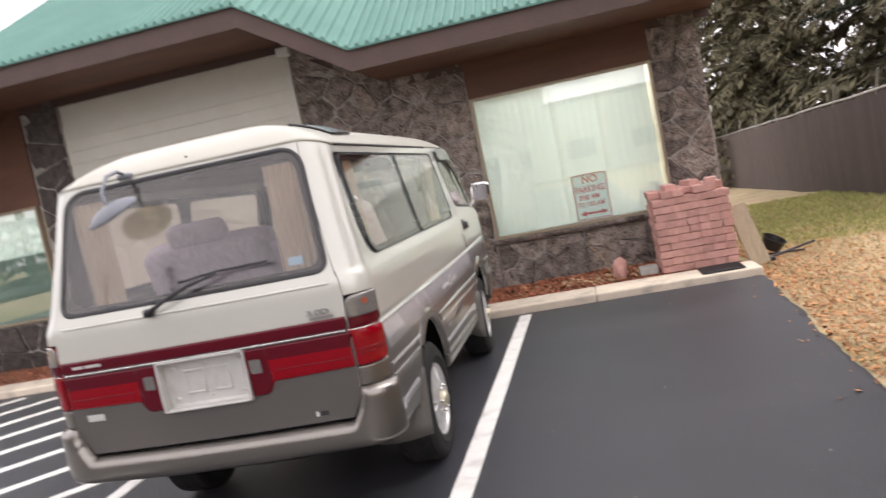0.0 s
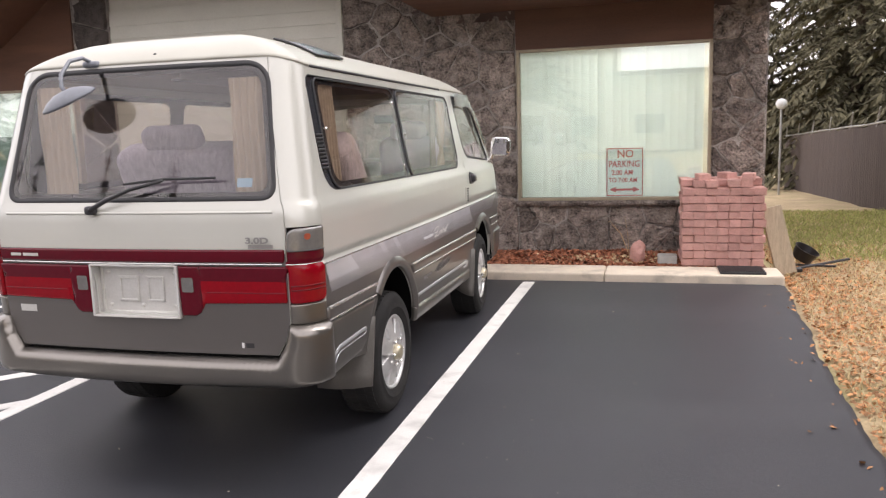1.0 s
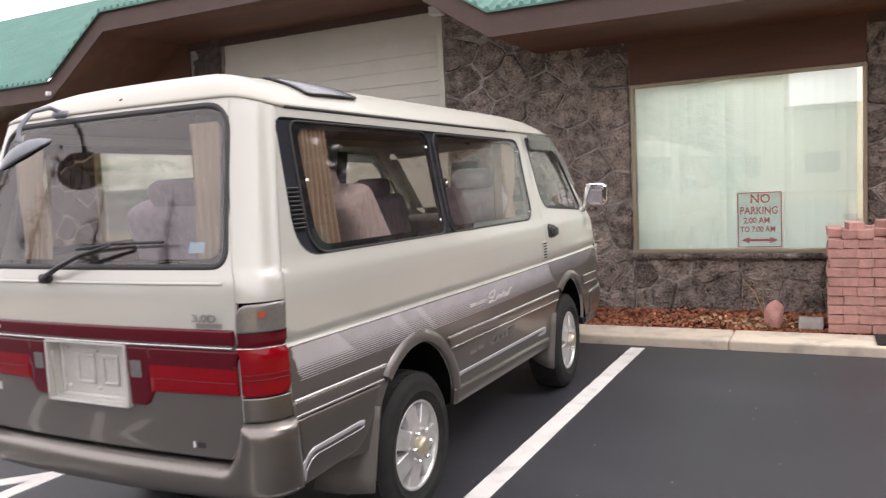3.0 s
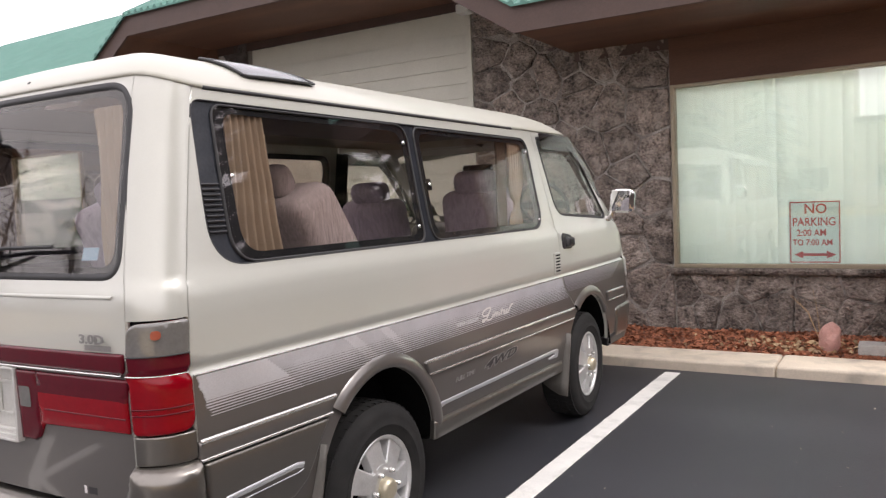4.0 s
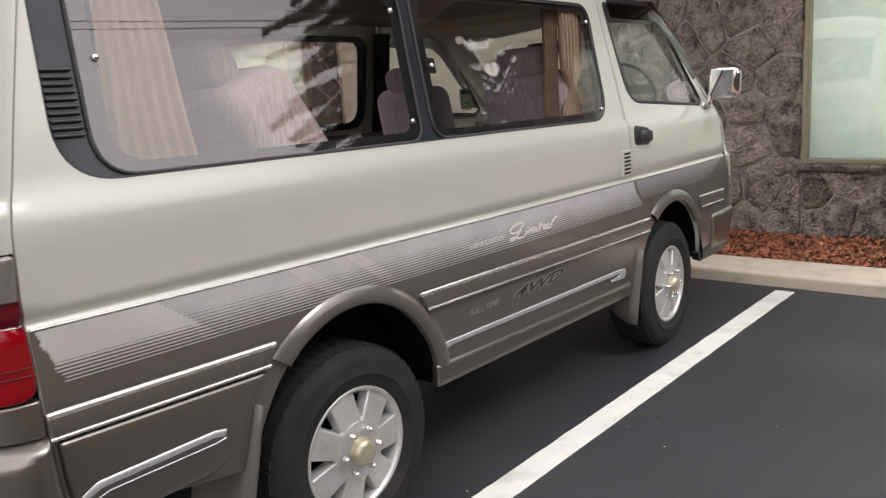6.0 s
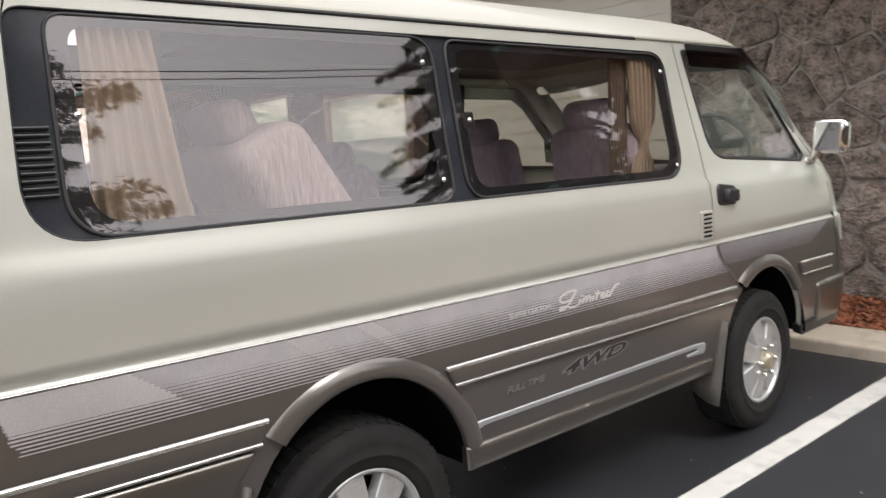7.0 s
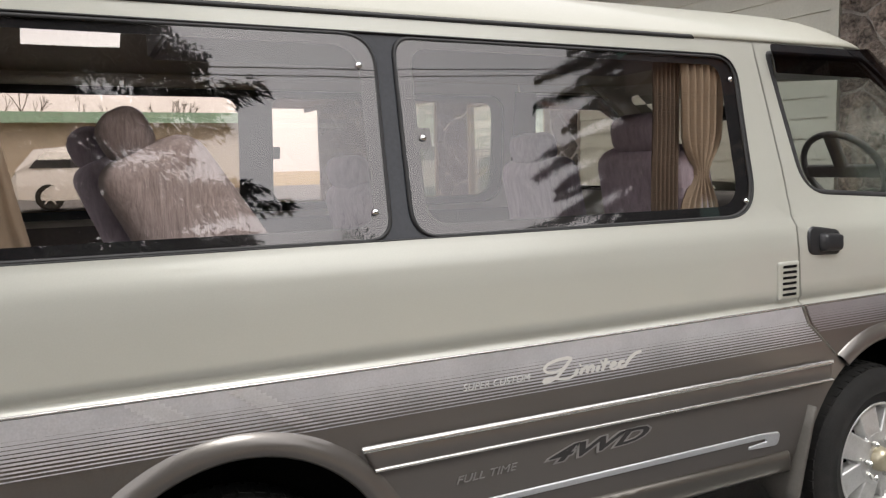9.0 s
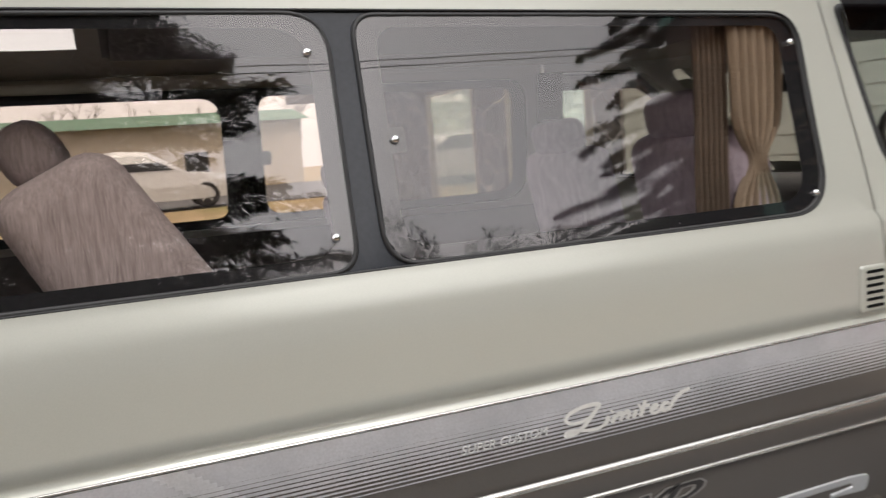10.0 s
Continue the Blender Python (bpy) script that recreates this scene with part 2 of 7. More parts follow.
TUBE_LIGHT.node_tree.nodes["Principled BSDF"].inputs["Emission Color"].default_value = (1.0, 0.95, 0.88, 1)
TUBE_LIGHT.node_tree.nodes["Principled BSDF"].inputs["Emission Strength"].default_value = 18.0
SIGN_WHITE = material("white_sign", (0.72, 0.74, 0.72), 0.6, 0.0, 0.05)
SIGN_RED = material("red_sign_ink", (0.62, 0.07, 0.06), 0.6, 0.0, 0.1)
FRAME_TAN = material("tan_aluminium_frame", (0.30, 0.25, 0.18), 0.45, 0.4, 0.1)
BRICK = material("pink_concrete_paver", (0.52, 0.29, 0.25), 0.9, 0.0, 0.18, 16, 110, bump=0.4, dirt=(0.56, 0.35, 0.30), dirt_amount=0.5, dirt_scale=12, per_object=0.13)
GREY_BLOCK = material("grey_block", (0.42, 0.41, 0.38), 0.9, 0.0, 0.15, 14, 100, bump=0.4)
WOOD_OLD = material("weathered_board", (0.46, 0.38, 0.27), 0.85, 0.0, 0.2, 8, 60, bump=0.3, stretch=(6, 6, 0.6))
FENCE = material("dark_weathered_fence", (0.10, 0.078, 0.070), 0.9, 0.0, 0.2, 4, 50, bump=0.3, stretch=(4, 4, 0.5), per_object=0.08)
GALV = material("galvanised_steel", (0.45, 0.45, 0.44), 0.45, 0.7, 0.1, 10)
GRASS_SOIL = material("dry_lawn_soil", (0.44, 0.34, 0.20), 0.95, 0.0, 0.3, 1.2, 40, bump=0.6, dirt=(0.25, 0.26, 0.085), dirt_amount=0.8, dirt_scale=0.35)
BLADE_GREEN = material("green_grass", (0.42, 0.45, 0.16), 0.8, 0.0, 0.2, 3, 60, island=0.35)
BLADE_DRY = material("dry_grass", (0.60, 0.49, 0.28), 0.85, 0.0, 0.2, 3, 60, island=0.35)
LEAF = material("fallen_leaves", (0.44, 0.22, 0.095), 0.85, 0.0, 0.2, 30, 90, island=0.55)
BARK = material("grey_brown_bark", (0.10, 0.075, 0.055), 0.95, 0.0, 0.3, 12, 80, bump=0.7, stretch=(1, 1, 0.3))
NEEDLE = material("spruce_foliage", (0.026, 0.036, 0.019), 0.85, 0.0, 0.25, 2, 50, island=0.4)
NEEDLE_LIGHT = material("cedar_foliage", (0.125, 0.112, 0.062), 0.85, 0.0, 0.25, 2, 50, island=0.4)
WIRE = material("black_cable", (0.02, 0.02, 0.02), 0.7)


# ---- building tools ----
from mathutils.geometry import delaunay_2d_cdt


def part(name, bm, mat, parent=None, label="", smooth=False):
    """Link a bmesh as one mesh object, under a thing or part if given."""
    me = bpy.data.meshes.new(name)
    bm.to_mesh(me)
    bm.free()
    for m in mat if isinstance(mat, (list, tuple)) else [mat]:
        me.materials.append(m)
    if smooth:
        me.polygons.foreach_set("use_smooth", [True] * len(me.polygons))
    ob = new(name, me)
    if parent:
        ob.parent = parent
    if label:
        tagged(ob, label)
    return ob


def thing(name, label, category, group="", kind="", at=None):
    ob = new(name)
    ob.empty_display_size = 0.1
    if at:
        ob.matrix_basis = at
    return tagged(ob, label, category, group, kind)


def mesh_part(name, verts, faces, mat, parent=None, label="", smooth=False):
    me = bpy.data.meshes.new(name)
    me.from_pydata([tuple(v) for v in verts], [], [tuple(f) for f in faces])
    me.materials.append(mat)
    if smooth:
        me.polygons.foreach_set("use_smooth", [True] * len(me.polygons))
    ob = new(name, me)
    if parent:
        ob.parent = parent
    if label:
        tagged(ob, label)
    return ob


def box(bm, lo, hi, bevel=0.0, segments=2, m=None):
    """Add a box between two corners, its edges rounded by bevel."""
    lo, hi = Vector(lo), Vector(hi)
    made = bmesh.ops.create_cube(bm, size=1.0, matrix=Matrix.Translation((lo + hi) / 2) @ Matrix.Diagonal((*(hi - lo), 1)))["verts"]
    if bevel:
        edges = list({e for v in made for e in v.link_edges})
        out = bmesh.ops.bevel(bm, geom=edges, offset=bevel, segments=segments, profile=0.5, affect="EDGES", clamp_overlap=True)
        made = list({v for v in out["verts"]} | {v for v in made if v.is_valid})
    if m is not None:
        bmesh.ops.transform(bm, matrix=m, verts=[v for v in made if v.is_valid])
    return made


def boxed(lo, hi, bevel=0.0, segments=2, m=None):
    bm = bmesh.new()
    box(bm, lo, hi, bevel, segments, m)
    return bm


def tube(bm, path, radius, sides=8, cap=True):
    """A round bar along a path; radius may be a list."""
    pts = [Vector(p) for p in path]
    rad = radius if isinstance(radius, (list, tuple)) else [radius] * len(pts)
    rings, up = [], None
    for i, p in enumerate(pts):
        d = (pts[min(i + 1, len(pts) - 1)] - pts[max(i - 1, 0)]).normalized()
        if up is None:
            up = d.orthogonal().normalized()
        up = (up - up.dot(d) * d).normalized()
        side = d.cross(up)
        rings.append([bm.verts.new(p + rad[i] * (math.cos(a) * up + math.sin(a) * side)) for a in (2 * math.pi * k / sides for k in range(sides))])
    for a, b in zip(rings, rings[1:]):
        for k in range(sides):
            bm.faces.new((a[k], a[(k + 1) % sides], b[(k + 1) % sides], b[k]))
    if cap:
        bm.faces.new(rings[0][::-1])
        bm.faces.new(rings[-1])
    return rings


def lathe(bm, profile, m=None, steps=48, closed=False):
    """Turn (radius, height) points about z; m places the result."""
    m = m or Matrix()
    rings = [[bm.verts.new(m @ Vector((r * math.cos(a), r * math.sin(a), h))) for a in (2 * math.pi * k / steps for k in range(steps))] for r, h in profile]
    pairs = list(zip(rings, rings[1:])) + ([(rings[-1], rings[0])] if closed else [])
    for a, b in pairs:
        for k in range(steps):
            bm.faces.new((a[k], a[(k + 1) % steps], b[(k + 1) % steps], b[k]))
    return rings


def inside(poly, pts):
    """Which points lie in a polygon."""
    poly, pts = np.asarray(poly, float), np.asarray(pts, float)
    x, y, hit = pts[:, 0], pts[:, 1], np.zeros(len(pts), bool)
    for (x0, y0), (x1, y1) in zip(poly, np.roll(poly, -1, 0)):
        if y0 != y1:
            hit ^= ((y0 > y) != (y1 > y)) & (x < (x1 - x0) * (y - y0) / (y1 - y0) + x0)
    return hit


def distance(poly, pts):
    """How far points lie from a polygon's outline."""
    poly, pts = np.asarray(poly, float), np.asarray(pts, float)
    best = np.full(len(pts), 1e9)
    for a, b in zip(poly, np.roll(poly, -1, 0)):
        d = b - a
        t = np.clip(((pts - a) @ d) / max(d @ d, 1e-12), 0, 1)
        best = np.minimum(best, np.hypot(*(pts - a - t[:, None] * d).T))
    return best


def dense(poly, step):
    out = []
    for a, b in zip(poly, list(poly[1:]) + [poly[0]]):
        n = max(1, int(math.ceil(math.dist(a, b) / step)))
        out += [(a[0] + (b[0] - a[0]) * k / n, a[1] + (b[1] - a[1]) * k / n) for k in range(n)]
    return out


def rounded(poly, r, steps=6):
    """Round the corners of a polygon; r is one radius or one a corner."""
    out, n = [], len(poly)
    rs = r if isinstance(r, (list, tuple)) else [r] * n
    for i in range(n):
        p, a, b = Vector(poly[i]), Vector(poly[i - 1]), Vector(poly[(i + 1) % n])
        if rs[i] <= 0:
            out.append(tuple(p))
            continue
        da, db = (a - p).normalized(), (b - p).normalized()
        cut = min(rs[i] / max(math.tan(da.angle(db) / 2), 0.05), (a - p).length * 0.48, (b - p).length * 0.48)
        s, e = p + da * cut, p + db * cut
        for k in range(steps + 1):
            t = k / steps
            out.append(tuple((1 - t) ** 2 * s + 2 * t * (1 - t) * p + t * t * e))
    return out


def triangulate(outer, holes, extra, cuts=()):
    pts, edges = [], []
    for loop in [outer, *holes]:
        k = len(pts)
        pts += [Vector(p) for p in loop]
        edges += [(k + i, k + (i + 1) % len(loop)) for i in range(len(loop))]
    for line in cuts:
        k = len(pts)
        pts += [Vector(p) for p in line]
        edges += [(k + i, k + i + 1) for i in range(len(line) - 1)]
    pts += [Vector(p) for p in extra]
    v, _, f, *_ = delaunay_2d_cdt(pts, edges, [], 0, 1e-6)
    v = np.array([tuple(p) for p in v])
    f = np.array([t for t in f if len(t) == 3])
    mid = v[f].mean(1)
    keep = inside(outer, mid)
    for h in holes:
        keep &= ~inside(h, mid)
    f = f[keep]
    used = np.unique(f)
    index = np.zeros(len(v), int)
    index[used] = np.arange(len(used))
    return v[used], index[f]


# ---- the van's body surface: s runs round its plan from the middle of the tail, z up ----
VAN_W = ([0.30, 0.42, 0.55, 0.80, 0.945, 0.953, 0.960, 0.970, 0.985, 1.15, 1.22, 1.245, 1.255] + [round(1.275 + 0.02 * k, 3) for k in range(29)] + [1.90],
         [0.800, 0.828, 0.842, 0.846, 0.847, 0.847, 0.834, 0.835, 0.846, 0.846, 0.838, 0.8235, 0.8218] + [0.818 - 0.19 * 0.02 * k + 0.05 * (0.02 * k) ** 2 for k in range(29)] + [0.715])
VAN_TAIL = ([0.30, 0.45, 0.60, 0.75, 1.05, 1.20, 1.26, 1.40, 1.60, 1.80, 1.90], [0.05, 0.045, 0.05, 0.045, 0.035, 0.045, 0.065, 0.10, 0.15, 0.20, 0.235])
VAN_NOSE = ([0.30, 0.45, 0.60, 0.80, 1.00, 1.20, 1.30, 1.50, 1.70, 1.83, 1.90], [4.50, 4.56, 4.57, 4.54, 4.48, 4.38, 4.27, 4.02, 3.76, 3.58, 3.46])
TAIL_R, NOSE_R, BOW = 0.13, 0.24, 0.025


def lift(s):
    """How far the belt line rises towards the tail."""
    return 0.016 * min(max((2.6 - abs(s)) / 1.7, 0), 1) ** 1.5


def gutter(s):
    """The height at which the roof begins: higher over the tail than along the sides."""
    t = min(max((0.92 - abs(s)) / 0.22, 0), 1)
    return 1.840 + 0.036 * t * t * (3 - 2 * t)


def skin(s, z, off=0.0):
    def at(s, z):
        a = abs(s)
        w, y0, y1 = np.interp(z - lift(a) if z < 1.1 else z, *VAN_W), np.interp(z, *VAN_TAIL), np.interp(z, *VAN_NOSE)
        r = TAIL_R
        if a <= 0.70:
            x, y = a / 0.70 * (w - r), y0 + BOW * (a / 0.70) ** 2
        elif a <= 0.90:
            t = (a - 0.70) / 0.20 * math.pi / 2
            x, y = w - r + r * math.sin(t), y0 + BOW + r - r * math.cos(t)
        elif a <= 4.40:
            t = (a - 0.90) / 3.50
            y = (y0 + BOW + r) * (1 - t) + (y1 - NOSE_R) * t
            x = w - 0.03 * max(0, y - 3.3) ** 2
        else:
            edge = w - 0.03 * max(0, y1 - NOSE_R - 3.3) ** 2
            if a <= 4.70:
                t = (a - 4.40) / 0.30 * math.pi / 2
                x, y = edge - NOSE_R + NOSE_R * math.cos(t), y1 - NOSE_R + NOSE_R * math.sin(t)
            else:
                t = (a - 4.70) / 0.70
                x, y = (edge - NOSE_R) * (1 - t), y1 + 0.04 * (1 - (1 - t) ** 2)
        return Vector((math.copysign(x, s), y, z))
    p = at(s, z)
    e = 0.004
    n = (at(s + e, z) - at(s - e, z)).cross(at(s, z + e) - at(s, z - e)).normalized()
    return p + n * off, n


def on_side(y, z):
    """s of the place on the right side with that y."""
    y0, y1 = np.interp(z, *VAN_TAIL) + BOW + TAIL_R, np.interp(z, *VAN_NOSE) - NOSE_R
    return 0.90 + 3.50 * (y - y0) / (y1 - y0), z


def on_tail(x, z):
    return 0.70 * x / (np.interp(z, *VAN_W) - TAIL_R), z


def patch(name, outer, mat, parent, holes=(), off=0.0, edge=0.0, drop=0.0, step=0.07, zones=None, label="", flip=False, solid=0.0, rows=(), lines=()):
    """A piece of the van's skin inside an outline in (s, z). edge and drop round its rim down; zones(s, z) picks the material slot;
    solid turns its rim inward by that depth; flip builds the one of the left side."""
    fine = min(step, edge * 1.5) if edge else step
    outer = dense(outer, fine)
    holes = [dense(h, step) for h in holes]
    pts = np.array(outer + [p for h in holes for p in h])
    gx, gz = np.meshgrid(np.arange(pts[:, 0].min(), pts[:, 0].max(), step), np.arange(pts[:, 1].min(), pts[:, 1].max(), step * 0.8))
    extra = np.c_[gx.ravel(), gz.ravel()]
    lo, hi = pts[:, 0].min() - 0.013, pts[:, 0].max() + 0.013
    cuts = [[(x, z + (lift(x) if z < 1.0 else 0)) for x in np.linspace(lo, hi, max(2, int((hi - lo) / min(step, 0.05))))] for z in rows] + [list(l) for l in lines]
    if len(extra):
        extra = extra[inside(outer, extra)]
    ring = []
    if edge:
        for k in (0.3, 0.65, 1.0):
            for loop in [outer, *holes]:
                lp = np.array(loop)
                t = np.roll(lp, -1, 0) - np.roll(lp, 1, 0)
                nrm = np.c_[-t[:, 1], t[:, 0]] / np.maximum(np.hypot(*t.T), 1e-9)[:, None]
                for sgn in (1, -1):
                    ring.append(lp + sgn * nrm * edge * k)
        ring = np.concatenate(ring)
        d = distance(outer, ring)
        for h in holes:
            d = np.minimum(d, distance(h, ring))
        ring = ring[(d > edge * 0.22) & inside(outer, ring)]
        extra = np.concatenate([extra, ring]) if len(extra) else ring
    if len(extra):
        d = distance(outer, extra)
        ok = d > (edge * 0.2 if edge else step * 0.35)
        for h in holes:
            ok &= ~inside(h, extra) & (distance(h, extra) > (edge * 0.2 if edge else step * 0.35))
        extra = extra[ok]
    if len(extra) and rows:
        extra = extra[np.min(np.abs(extra[:, 1:2] - np.array([[lift(x) if z < 1.0 else 0 for x, z in extra]]).T - np.array(rows)[None]), axis=1) > (0.003 if edge else 0.012)]
    v, f = triangulate(outer, holes, [tuple(p) for p in extra], cuts)
    d = distance(outer, v)
    for h in holes:
        d = np.minimum(d, distance(h, v))
    places, normals = [], []
    for (s, z), dist in zip(v, d):
        k = off
        if edge:
            u = min(dist / edge, 1.0)
            k = off - drop * (1 - math.sqrt(max(0, 1 - (1 - u) ** 2)))
        p, n = skin(s, z, k)
        places.append(p)
        normals.append(n if not edge or dist > edge * 0.95 else Vector())
    if flip:
        places = [Vector((-p.x, p.y, p.z)) for p in places]
        normals = [Vector((-n.x, n.y, n.z)) for n in normals]
    area = (v[f[:, 1]] - v[f[:, 0]])[:, 0] * (v[f[:, 2]] - v[f[:, 0]])[:, 1] - (v[f[:, 1]] - v[f[:, 0]])[:, 1] * (v[f[:, 2]] - v[f[:, 0]])[:, 0]
    faces = [tuple(int(i) for i in (t if (a > 0) != flip else t[::-1])) for t, a in zip(f, area)]
    nf = len(faces)
    if solid:
        count = {}
        for t in faces:
            for a, b in zip(t, t[1:] + t[:1]):
                count[(a, b)] = 1
        rim = [e for e in count if (e[1], e[0]) not in count]
        inner = {}
        for a, b in rim:
            for i in (a, b):
                if i not in inner:
                    n = skin(v[i][0], v[i][1])[1]
                    n = Vector((-n.x, n.y, n.z)) if flip else n
                    inner[i] = len(places)
                    places.append(places[i] - n * solid)
                    normals.append(Vector())
        faces += [(b, a, inner[a], inner[b]) for a, b in rim]
    me = bpy.data.meshes.new(name)
    me.from_pydata(places, [], faces)
    for m in mat if isinstance(mat, (list, tuple)) else [mat]:
        me.materials.append(m)
    if zones:
        mid = v[f].mean(1)
        me.polygons.foreach_set("material_index", [zones(*m) for m in mid] + [0] * (len(faces) - nf))
    me.polygons.foreach_set("use_smooth", [True] * nf + [False] * (len(faces) - nf))
    if not edge:
        me.normals_split_custom_set_from_vertices(normals)
    ob = new(name, me)
    ob.parent = parent
    if label:
        tagged(ob, label)
    return ob


def band(name, path, width, mat, parent, off=0.004, depth=0.01, label="", flip=False, profile=((-1, 0), (-0.75, 0.8), (0, 1), (0.75, 0.8), (1, 0)), closed=False):
    """A moulding that follows a path in (s, z) on the skin, with a rounded cross-section."""
    n = len(path)
    rows = []
    for i, (s, z) in enumerate(path):
        a, b = path[(i - 1) % n if closed else max(i - 1, 0)], path[(i + 1) % n if closed else min(i + 1, n - 1)]
        t = Vector((b[0] - a[0], b[1] - a[1])).normalized()
        side = Vector((-t.y, t.x))
        w = width[i] if isinstance(width, (list, tuple)) else width
        row = []
        for u, h in profile:
            p, _ = skin(s + side.x * u * w / 2, z + side.y * u * w / 2, off - depth + h * depth)
            row.append(Vector((-p.x, p.y, p.z)) if flip else p)
        rows.append(row)
    k = len(profile)
    verts = [p for r in rows for p in r]
    faces = []
    for i in range(n if closed else n - 1):
        a, b = i * k, ((i + 1) % n) * k
        for j in range(k - 1):
            q = (a + j, b + j, b + j + 1, a + j + 1)
            faces.append(q[::-1] if flip else q)
    ob = mesh_part(name, verts, faces, mat, parent, label, smooth=True)
    return ob


def side_path(points, step=0.08):
    """A path in (y, z) on the right side, in many short steps, as (s, z)."""
    out = []
    for a, b in zip(points, points[1:]):
        n = max(1, int(math.ceil(math.dist(a, b) / step)))
        out += [on_side(a[0] + (b[0] - a[0]) * k / n, a[1] + (b[1] - a[1]) * k / n) for k in range(n)]
    return out + [on_side(*points[-1])]


def belt_path(points, step=0.08):
    """A side path that follows the rise of the belt line."""
    return [(q, z + lift(q)) for q, z in side_path(points, step)]


def side_loop(points, step=0.08):
    return side_path(list(points) + [points[0]], step)[:-1]


def tail_loop(points, step=0.08):
    out = []
    for a, b in zip(points, list(points[1:]) + [points[0]]):
        n = max(1, int(math.ceil(math.dist(a, b) / step)))
        out += [on_tail(a[0] + (b[0] - a[0]) * k / n, a[1] + (b[1] - a[1]) * k / n) for k in range(n)]
    return out


# ---- the van ----
van = thing("van", "cream and taupe metallic passenger van parked nose-in by the kerb", "van")


def arc(cy, r, a0, a1, n=24, cz=0.342):
    """Points of a wheel arch, a little taller than wide."""
    cy += 0.012
    return [(cy + (r - 0.04) * math.cos(radians(a0 + (a1 - a0) * k / n)), cz + r * math.sin(radians(a0 + (a1 - a0) * k / n))) for k in range(n + 1)]


BELT = 0.9535
REAR_AXLE, FRONT_AXLE = 1.12, 3.45
SIDE_OPENING = rounded([(0.345, 1.790), (2.80, 1.780), (2.825, 1.257), (0.325, 1.270)], [0.05, 0.10, 0.13, 0.14], 10)
PANE_REAR = rounded([(0.428, 1.780), (1.543, 1.780), (1.545, 1.267), (0.415, 1.275)], [0.05, 0.09, 0.06, 0.11], 8)
PANE_FRONT = rounded([(1.597, 1.776), (2.790, 1.772), (2.815, 1.262), (1.605, 1.267)], [0.05, 0.095, 0.125, 0.08], 10)
CLEAR_REAR = rounded([(0.475, 1.755), (1.500, 1.752), (1.502, 1.300), (0.470, 1.304)], [0.05, 0.08, 0.05, 0.09], 8)
CLEAR_FRONT = rounded([(1.645, 1.752), (2.732, 1.746), (2.752, 1.297), (1.650, 1.298)], [0.05, 0.06, 0.09, 0.07], 8)
DOOR_SEAM = [(3.195, 0.750), (3.04, 0.885), (2.996, 0.97), (2.984, 1.10), (2.955, 1.40), (2.917, 1.62), (2.872, 1.838)]
DOOR_GLASS = rounded([(2.945, 1.792), (3.42, 1.790), (3.55, 1.72), (3.93, 1.30), (3.88, 1.276), (3.06, 1.33)], [0.02, 0.03, 0.06, 0.03, 0.03, 0.13], 6)
STEP_ROWS = (0.945, 0.9535, 0.962, 0.972, 0.985, 1.15, 1.185, 1.22, 1.245)
TWO_TONE = lambda s, z: 1 if z < BELT + lift(s) else 0

